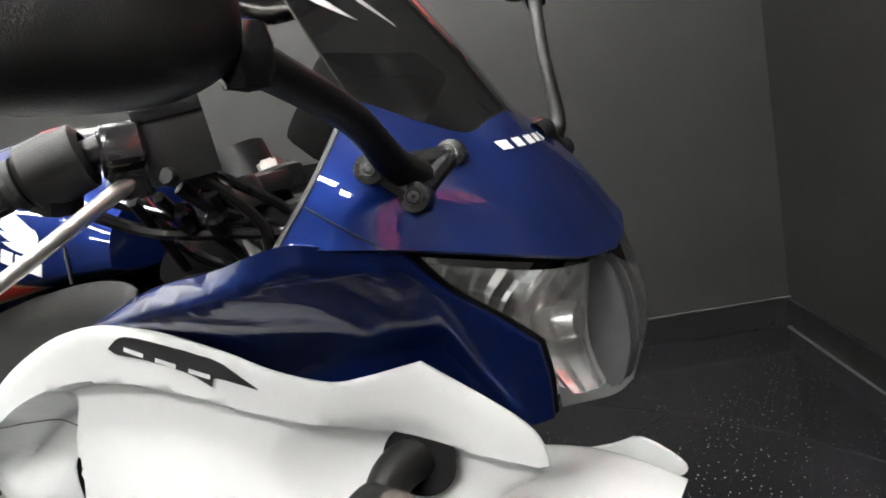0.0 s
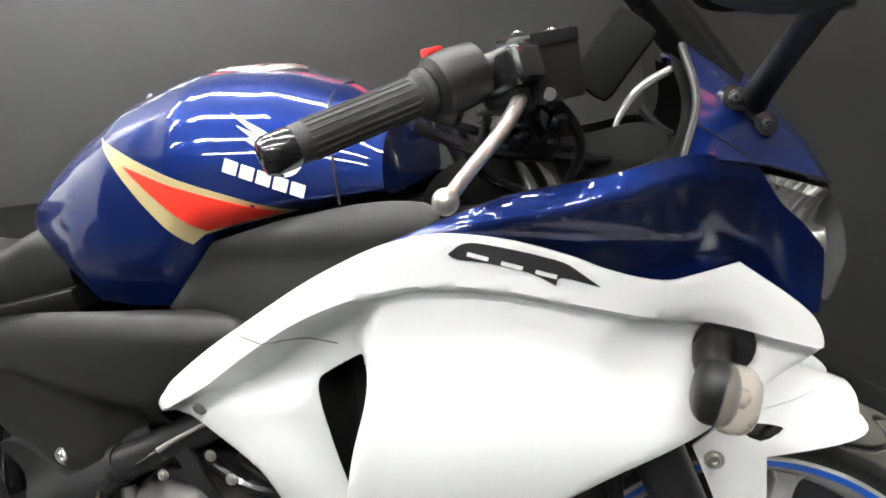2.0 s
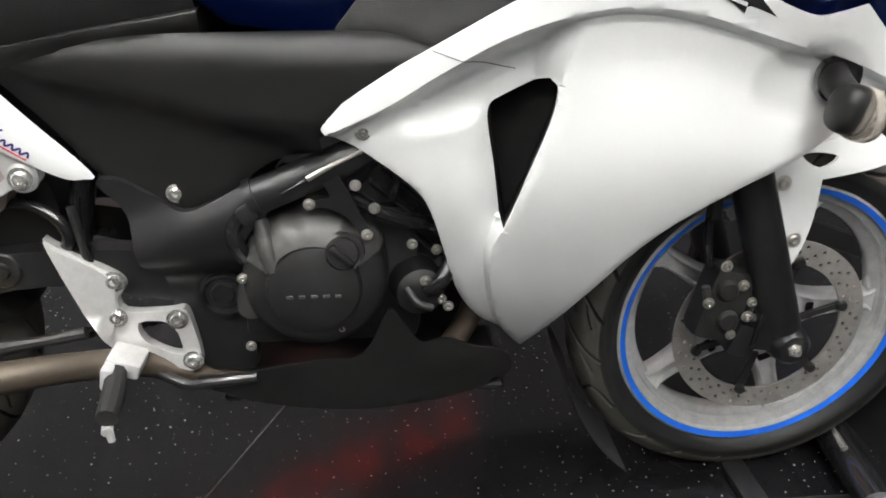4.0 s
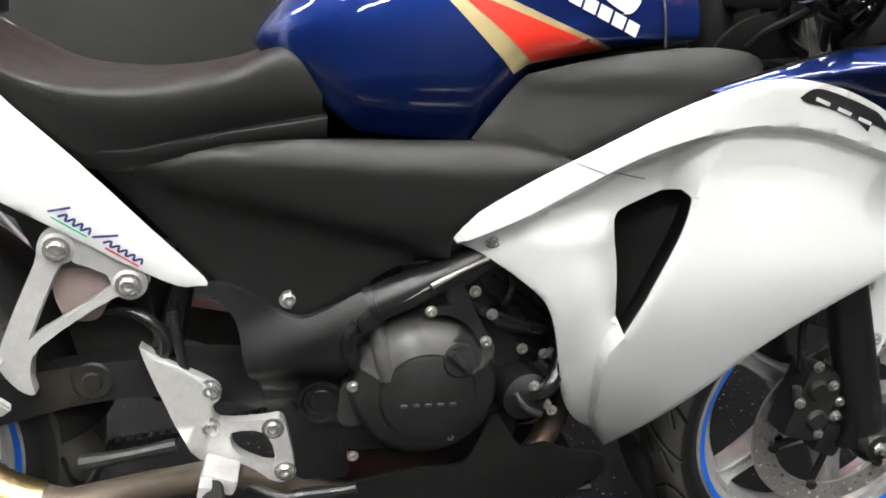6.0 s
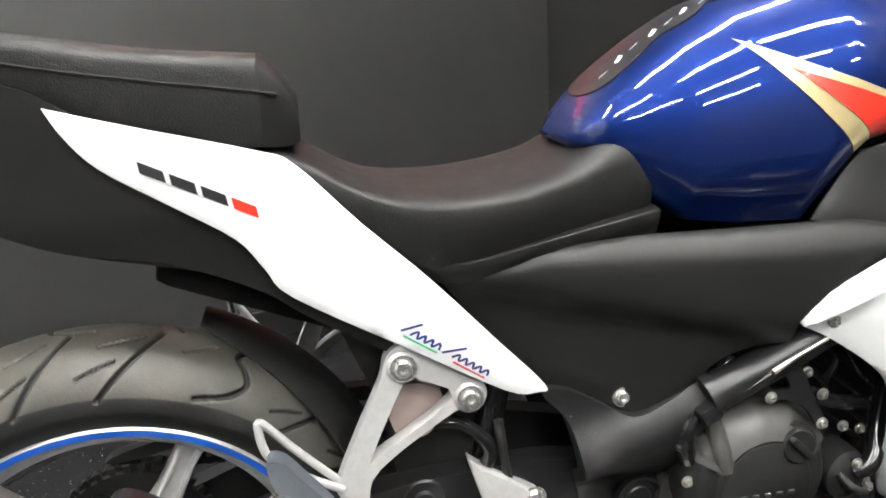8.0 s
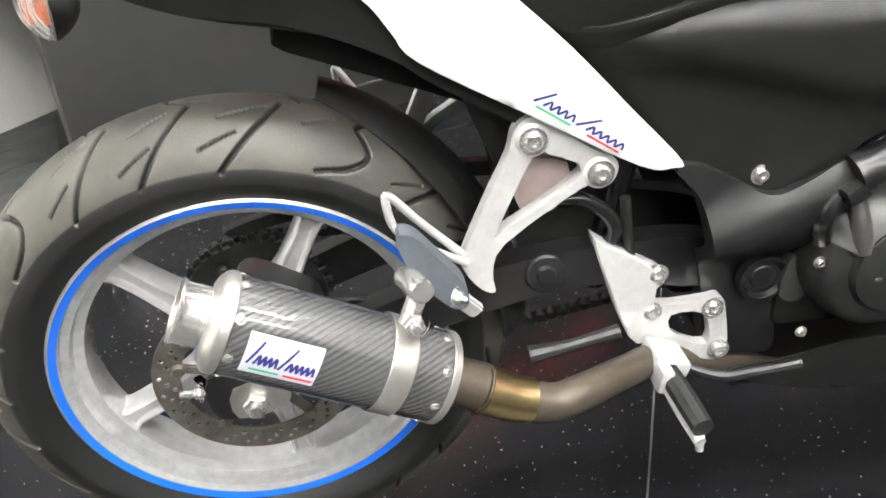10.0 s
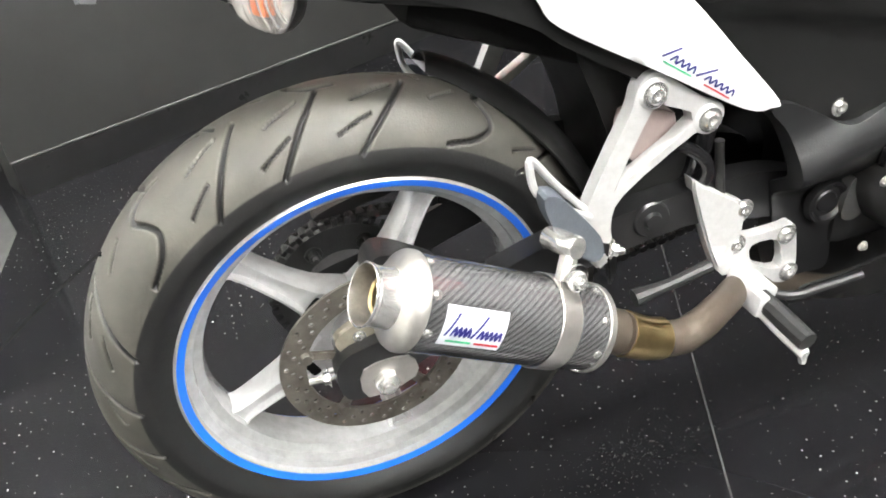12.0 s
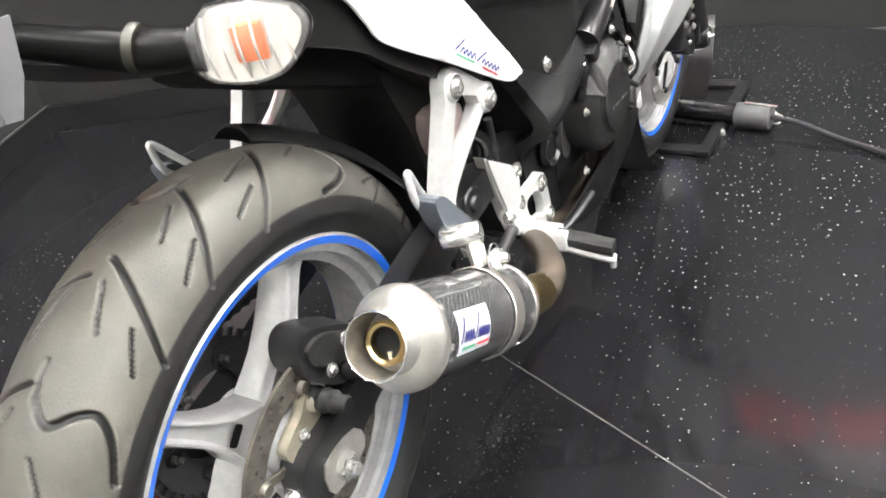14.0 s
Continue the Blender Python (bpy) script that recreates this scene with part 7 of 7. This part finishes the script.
along([(0.0296, -0.0393), (0.0284, -0.035), (0.0282, -0.006), (0.0, -0.004)], mat("dull_steel", (0.30, 0.28, 0.25), 0.42, 0.7, 0, 0.5, 40), "tailpipe_bore", silencer, "dull steel inside of the tailpipe")
# black disc across the baffle paints the dark of the open bore
along([(0.0, -0.013), (0.0145, -0.014)], LINING, "bore_dark_disc", silencer)
along([(0.0150, -0.005), (0.0150, -0.022), (0.0180, -0.024), (0.0205, -0.022), (0.0205, -0.005)], BRASS, "baffle", silencer, "straw-coloured baffle")
part("baffle_screw", tube([can + ax * -0.028 + Vector((0.008, 0, -0.014)), can + ax * -0.028 + Vector((0.006, 0, -0.0275))], 0.0026, 8, 1), CHROME, silencer)
along([(0.0262, 0.236), (0.0262, 0.292), (0.024, 0.287)], HEATED, "collar", silencer, "heat-stained steel collar")
along([(0.0500, 0.160), (0.0510, 0.161), (0.0510, 0.185), (0.0500, 0.186)], BRUSHED, "clamp_band", silencer, "brushed steel clamp band")
side_dir = ax.cross(Vector((0, 1, 0))).normalized()
up_dir = side_dir if side_dir.z > 0 else -side_dir
cb = can + ax * 0.173
part("clamp_strap", tube([cb + up_dir * 0.050, cb + up_dir * 0.075 + Vector((0, 0.012, 0))], 0.010, 8, 1), BRUSHED, silencer)
part("clamp_bolt", nut(tuple(cb + up_dir * 0.062 + Vector((0, -0.014, 0))), (0.2, -1, 0.1), 0.011, 0.010), CHROME, silencer)
part("clamp_spacer", lathe([(0, 0.022), (0.012, 0.022), (0.013, 0.020), (0.013, -0.020), (0.012, -0.022), (0, -0.022)], tuple(cb + up_dir * 0.085 + Vector((-0.006, 0.025, 0.0))), (-0.35, 0.9, -0.1), 22), CHROME, silencer)
part("spacer_nut", nut(tuple(cb + up_dir * 0.085 + Vector((0.03, -0.012, 0.004))), (0.9, -0.4, -0.2), 0.007, 0.008), CHROME, silencer)
for k in range(8):
    a = 6.28318 * k / 8
    u0 = ax.orthogonal().normalized()
    w0 = ax.cross(u0)
    d = u0 * math.cos(a) + w0 * math.sin(a)
    part("rivet", bolt(tuple(can + ax * 0.219 + d * 0.0482), tuple(d), 0.0035, 0.002, socket=False), CHROME, silencer)
    part("rivet", bolt(tuple(can + ax * 0.012 + d * 0.0482), tuple(d), 0.0035, 0.002, socket=False), CHROME, silencer)


def wrap(name, s0, s1, a0, a1, lift, material, label):
    """A patch wrapped on the silencer: along its axis and round it, in degrees from straight out, upwards."""
    bm = bmesh.new()
    out = Vector((0, -1, 0))
    out = (out - ax * out.dot(ax)).normalized()
    up = ax.cross(out)
    if up.z < 0:
        up = -up
    rows = []
    for i in range(9):
        s = s0 + (s1 - s0) * i / 8
        row = []
        for k in range(9):
            a = radians(a0 + (a1 - a0) * k / 8)
            row.append(bm.verts.new(can + ax * s + (out * math.cos(a) + up * math.sin(a)) * (0.0485 + lift)))
        rows.append(row)
    for p, q in zip(rows, rows[1:]):
        for k in range(8):
            bm.faces.new((p[k], p[k + 1], q[k + 1], q[k]))
    return part(name, bm, material, silencer, label)


wrap("maker_plate", 0.024, 0.094, -14, 34, 0.0010, STICKER, "pale maker's sticker")
can_out = (Vector((0, -1, 0)) - ax * Vector((0, -1, 0)).dot(ax)).normalized()
can_up = ax.cross(can_out) if ax.cross(can_out).z > 0 else -ax.cross(can_out)
for run in SCRIPT:
    bm = bmesh.new()
    pts = spline(run, 4) if len(run) > 2 else [(run[0][0] + (run[1][0] - run[0][0]) * i / 8, run[0][1] + (run[1][1] - run[0][1]) * i / 8) for i in range(9)]
    rows = []
    for i, (u, v) in enumerate(pts):
        a, b = pts[max(0, i - 1)], pts[min(len(pts) - 1, i + 1)]
        d = Vector(((b[0] - a[0]) * 0.062, (b[1] - a[1]) * 0.024)).normalized() * 0.0013
        row = []
        for k in (1, -1):
            along_ = 0.028 + 0.062 * u + 0.004 * v - d.y * k
            ang = ((v * 0.024 - 0.001 + d.x * k) / 0.05)
            row.append(bm.verts.new(can + ax * along_ + (can_out * math.cos(ang) + can_up * math.sin(ang)) * 0.0501))
        rows.append(row)
    for p, q in zip(rows, rows[1:]):
        bm.faces.new((p[0], p[1], q[1], q[0]))
    part("maker_mark", bm, INK, silencer, "dark blue pen-stroke mark", smooth=False)
wrap("maker_mark", 0.032, 0.060, -9, -6, 0.0016, GREENINK, "green underline")
wrap("maker_mark", 0.064, 0.092, -9, -6, 0.0016, REDINK, "red underline")

# ---- handlebars and controls ----
def handlebar(s):
    pivot_, end = Vector((1.205, s * 0.215, 0.980)), Vector((1.018, s * 0.364, 0.916))
    d = (end - pivot_).normalized()
    hb = part("handlebar", tube([pivot_, end - d * 0.03], 0.011, 16, 1), FRAMEBLK, bike, "black clip-on handlebar")
    g0, g1 = end - d * 0.150, end - d * 0.026
    part("grip", tube([g0, g0 + d * 0.006, g0 + d * 0.012, g0 + d * 0.06, g1], (0.021, 0.021, 0.0165, 0.0165, 0.0165), 20, 1), RUBBERGR, hb, "black ribbed rubber grip")
    ribs = bmesh.new()
    u0 = d.orthogonal().normalized()
    w0 = d.cross(u0)
    for k in range(18):
        a = 6.28318 * k / 18
        r = (u0 * math.cos(a) + w0 * math.sin(a)) * 0.0162
        tube([g0 + d * 0.016 + r, g1 - d * 0.012 + r], 0.0014, 5, 1, bm=ribs)
    part("grip_ribs", ribs, RUBBERGR, hb)
    part("bar_end", lathe([(0.0165, 0), (0.017, 0.003), (0.017, 0.022), (0.014, 0.027), (0.006, 0.028), (0, 0.024)], tuple(g1), tuple(d), 24), GLOSSBLACK, hb)
    sw = g0 - d * 0.028
    part("switch_housing", lathe([(0.018, -0.026), (0.026, -0.022), (0.028, 0.0), (0.027, 0.02), (0.020, 0.026)], tuple(sw), tuple(d), 20), PLASTIC, hb)
    part("switch_lump", box((0.036, 0.034, 0.03), tuple(sw + Vector((-0.012, 0, -0.020))), (0, 20, 0), 0.008), PLASTIC, hb)
    if s < 0:
        part("kill_switch", box((0.017, 0.012, 0.009), tuple(sw + Vector((-0.022, 0.020, 0.026))), (0, -8, 45), 0.002), RED, hb, "red engine stop switch")
    lp = Vector((1.199, s * 0.212, 0.945))
    ball = Vector((1.158, s * 0.366, 0.873))
    part("lever", tube([lp + Vector((-0.012, -s * 0.012, 0.002)), lp, lp + Vector((0.004, s * 0.035, -0.008)), lp + Vector((-0.006, s * 0.075, -0.028)), lp + Vector((-0.026, s * 0.115, -0.052)), ball], (0.010, 0.0095, 0.007, 0.0065, 0.006, 0.006), 12, 6), BRUSHED, hb, "polished alloy lever")
    bm = bmesh.new()
    made = bmesh.ops.create_uvsphere(bm, u_segments=16, v_segments=10, radius=0.0105)["verts"]
    bmesh.ops.translate(bm, verts=made, vec=ball)
    part("lever_ball", bm, BRUSHED, hb)
    part("lever_pivot", nut(tuple(lp + Vector((0, 0, 0.004))), (0, 0, 1), 0.0075, 0.008), CHROME, hb)
    part("lever_perch", box((0.05, 0.03, 0.026), tuple(lp + Vector((-0.01, -s * -0.012, -0.004))), (0, 0, s * 30), 0.006), GLOSSBLACK, hb)
    return hb


hb = handlebar(-1)
hb2 = handlebar(1)
part("lever_fork", tube([(1.199, -0.224, 0.943), (1.190, -0.226, 0.950), (1.172, -0.222, 0.958)], (0.008, 0.006, 0.004), 10, 4), BRUSHED, hb)
part("cylinder_body", box((0.075, 0.034, 0.034), (1.190, -0.226, 0.962), (0, -16, -39), 0.009, 3), GLOSSBLACK, hb, "black master cylinder body")
mc = part("master_cylinder", box((0.048, 0.048, 0.052), (1.217, -0.198, 0.962), (0, -6, 42), 0.003), GLOSSBLACK, bike, "black front brake fluid reservoir")
part("reservoir_cap", box((0.053, 0.053, 0.012), (1.219, -0.198, 0.991), (0, -6, 42), 0.002), GLOSSBLACK, mc)
part("reservoir_cover", box((0.052, 0.002, 0.058), (1.237, -0.213, 0.965), (0, -6, 42), 0.0005), PLASTIC, mc)
for p in ((1.203, -0.206, 0.998), (1.232, -0.188, 0.9985)):
    part("screw", bolt(p, (0, 0, 1), 0.004, 0.002), CHROME, mc)
part("banjo_bolt", lathe([(0, 0.010), (0.006, 0.010), (0.008, 0.006), (0.008, 0)], (1.226, -0.215, 0.94), (0.3, -0.9, 0.2), 12), DARKMETAL, mc)
part("sight_window", lathe([(0, 0.002), (0.008, 0.002), (0.010, 0.0)], (1.196, -0.218, 0.962), (-0.7, -0.7, 0), 16), CHROME, mc)
yoke = part("top_yoke", lathe([(0, 0.014), (0.028, 0.014), (0.034, 0.010), (0.036, -0.012), (0, -0.012)], (1.148, 0, 0.912), (-0.25, 0, 1), 28), FRAMEBLK, bike, "black top yoke")
for s in (-1, 1):
    part("yoke_arm", box((0.062, 0.125, 0.020), (1.165, s * 0.062, 0.910), (0, -14, s * -17), 0.006), FRAMEBLK, yoke)
    part("clamp", lathe([(0.020, 0.014), (0.030, 0.014), (0.032, 0.010), (0.032, -0.016), (0.020, -0.016)], (1.188, s * 0.115, 0.907), (-0.32, 0, 1), 28), FRAMEBLK, yoke)
    part("fork_cap", lathe([(0, 0.018), (0.009, 0.018), (0.010, 0.014), (0.018, 0.014), (0.020, 0.011), (0.020, -0.01)], (1.187, s * 0.115, 0.911), (-0.32, 0, 1), 24), BRUSHED, yoke, "bright fork top cap")
    part("bar_clamp", tube([(1.190, s * 0.115, 0.90), (1.202, s * 0.16, 0.935), (1.205, s * 0.212, 0.978)], (0.016, 0.013, 0.012), 14, 5), FRAMEBLK, yoke)
part("stem_nut", lathe([(0, 0.012), (0.010, 0.012), (0.011, 0.009), (0.017, 0.009), (0.018, 0.006), (0.018, -0.004)], (1.144, 0, 0.926), (-0.25, 0, 1), 6), BRUSHED, yoke, "bright stem nut")
part("stem_ring", lathe([(0.030, 0.004), (0.034, 0.004), (0.034, -0.006), (0.030, -0.006)], (1.160, 0, 0.885), (-0.25, 0, 1), 28, closed=True), BRUSHED, yoke)
ign = part("ignition", lathe([(0, 0.012), (0.018, 0.012), (0.021, 0.008), (0.022, -0.03)], (1.108, 0.012, 0.945), (-0.2, 0, 1), 24), FRAMEBLK, yoke, "black ignition lock")
part("ignition_face", lathe([(0, 0.0145), (0.015, 0.0145), (0.017, 0.012)], (1.108, 0.012, 0.945), (-0.2, 0, 1), 24), BRUSHED, ign)
dash = part("dashboard", box((0.05, 0.18, 0.09), (1.285, 0, 0.975), (0, 40, 0), 0.012), LINING, bike, "black instrument panel")
part("screen_strut", tube([(1.281, -0.1, 0.895), (1.289, -0.1, 0.913), (1.309, -0.1, 0.938), (1.341, -0.1, 0.955)], (0.0025, 0.0035, 0.005, 0.004), 10, 6), CHROME, dash, "bright curved bracket beside the screen")
part("screen_strut", tube([(1.31, -0.1, 0.92), (1.323, -0.1, 0.901), (1.338, -0.1, 0.889)], 0.005, 8, 4), FRAMEBLK, dash, "black bracket arm")
for path, r in (([(1.16, -0.16, 0.965), (1.22, -0.15, 0.93), (1.25, -0.10, 0.88), (1.22, -0.05, 0.80)], 0.005), ([(1.12, -0.20, 0.93), (1.19, -0.17, 0.90), (1.24, -0.13, 0.885), (1.26, -0.08, 0.84)], 0.0045), ([(1.10, -0.21, 0.925), (1.16, -0.185, 0.895), (1.22, -0.15, 0.882), (1.28, -0.11, 0.87)], 0.006), ([(1.13, -0.17, 0.93), (1.15, -0.14, 0.87), (1.20, -0.12, 0.84)], 0.006), ([(1.16, 0.16, 0.95), (1.22, 0.14, 0.90), (1.24, 0.06, 0.84)], 0.005)):
    part("control_cable", tube(path, r, 8, 6), GLOSSBLACK, bike, "black control cable")
COCKPIT = [(1.085, 0.835), (1.10, 0.872), (1.16, 0.893), (1.24, 0.897), (1.31, 0.905), (1.335, 0.885), (1.30, 0.86), (1.20, 0.842)]
for s in (-1, 1):
    cover = slab(COCKPIT, lambda x, z: -0.118 + 0.4 * max(0.0, z - 0.875), 0.006, 0.012)
    part("cockpit_cover", cover if s < 0 else flip(cover), LINING, bike, "dark inner cover below the screen")
for path, r in (([(1.205, -0.19, 0.93), (1.215, -0.165, 0.905), (1.225, -0.14, 0.89), (1.25, -0.125, 0.865)], 0.006), ([(1.225, -0.205, 0.945), (1.245, -0.175, 0.915), (1.25, -0.15, 0.885), (1.235, -0.13, 0.855)], 0.005), ([(1.19, -0.20, 0.925), (1.185, -0.17, 0.90), (1.20, -0.145, 0.875), (1.21, -0.13, 0.85)], 0.0055), ([(1.17, -0.21, 0.925), (1.15, -0.17, 0.89), (1.13, -0.14, 0.87), (1.12, -0.12, 0.85)], 0.005)):
    part("brake_line", tube(path, r, 8, 6), PLASTIC, bike, "black hose below the handlebar")
for p in ((1.232, -0.182, 0.918), (1.222, -0.172, 0.895), (1.196, -0.182, 0.905)):
    part("cable_joint", lathe([(0, 0.012), (0.006, 0.012), (0.009, 0.009), (0.010, 0.0), (0.009, -0.012), (0, -0.013)], p, (0.3, -0.6, 0.7), 10), GLOSSBLACK, bike, "black cable joint")
part("steering_stem", tube([(1.10, 0, 0.95), (1.20, 0, 0.70)], 0.035, 20, 1), FRAMEBLK, bike, "black steering head")
part("lower_yoke", box((0.10, 0.28, 0.04), (1.235, 0, 0.72), (0, 18, 0), 0.01), FRAMEBLK, bike, "black lower yoke")

# ---- wheel chock on the turntable ----
chock = thing("wheel_chock", "black steel front wheel chock lying on the turntable", "wheel chock", (FX, 0, 0))
for s in (-1, 1):
    part("rail", box((0.46, 0.03, 0.018), (0.20, s * 0.13, 0.0093), (0, 0, 0), 0.004), FRAMEBLK, chock)
for x in (0.0, 0.42):
    part("cross_bar", box((0.04, 0.26, 0.014), (x, 0, 0.0072), (0, 0, 0), 0.003), FRAMEBLK, chock)
cr = bmesh.new()
rows = []
for i in range(13):
    a = radians(186 + 44 * i / 12)
    rows.append([cr.verts.new((0.315 * math.cos(a), y, FZ + 0.315 * math.sin(a))) for y in (-0.075, -0.05, 0.075)])
for p, q in zip(rows, rows[1:]):
    for k in range(2):
        cr.faces.new((p[k], p[k + 1], q[k + 1], q[k]))
bmesh.ops.solidify(cr, geom=cr.faces[:], thickness=0.004)
part("cradle", cr, GREYPLATE, chock, "curved plate behind the tyre")
cr = bmesh.new()
rows = []
for i in range(11):
    a = radians(-8 - 40 * i / 10)
    rows.append([cr.verts.new((0.325 * math.cos(a), y, FZ + 0.325 * math.sin(a))) for y in (-0.075, 0.075)])
for p, q in zip(rows, rows[1:]):
    cr.faces.new((p[0], p[1], q[1], q[0]))
bmesh.ops.solidify(cr, geom=cr.faces[:], thickness=0.004)
part("front_stop", cr, FRAMEBLK, chock, "black front stop plate")
for x, y, z in ((0.10, -0.145, 0.010), (0.24, -0.145, 0.010)):
    part("chock_bolt", bolt((x, y, z), (0, -1, 0), 0.009, 0.008), CHROME, chock)
part("pull_wire", tube([(0.17, -0.19, 0.035), (0.21, -0.22, 0.02), (0.235, -0.25, 0.008)], 0.005, 8, 4), BRUSHED, chock, "bright wire cable")
part("wire_loop", tube([(0.235, -0.25, 0.008), (0.215, -0.27, 0.006), (0.18, -0.268, 0.005), (0.185, -0.25, 0.005), (0.235, -0.25, 0.008)], 0.0028, 8, 6), BRUSHED, chock, "bright wire loop")
arm = part("locking_arm", tube([(0.205, 0.13, 0.036), (0.160, -0.17, 0.036)], 0.028, 20, 1), GLOSSBLACK, chock, "black tubular locking arm")
part("arm_clamp", tube([(0.160, -0.17, 0.036), (0.148, -0.255, 0.036)], 0.0305, 16, 1), GREYPLATE, arm)
part("arm_pin", tube([(0.150, -0.19, 0.072), (0.146, -0.27, 0.066)], 0.004, 8, 1), CHROME, arm)
part("arm_rod", tube([(0.19, 0.06, 0.055), (0.165, -0.06, 0.060)], 0.006, 8, 1), CHROME, arm)
part("rope", tube([(0.148, -0.255, 0.036), (0.13, -0.33, 0.030), (0.07, -0.46, 0.012), (-0.02, -0.70, 0.008), (0.10, -1.1, 0.008)], 0.007, 8, 6), BLACKGR, chock, "black rope")
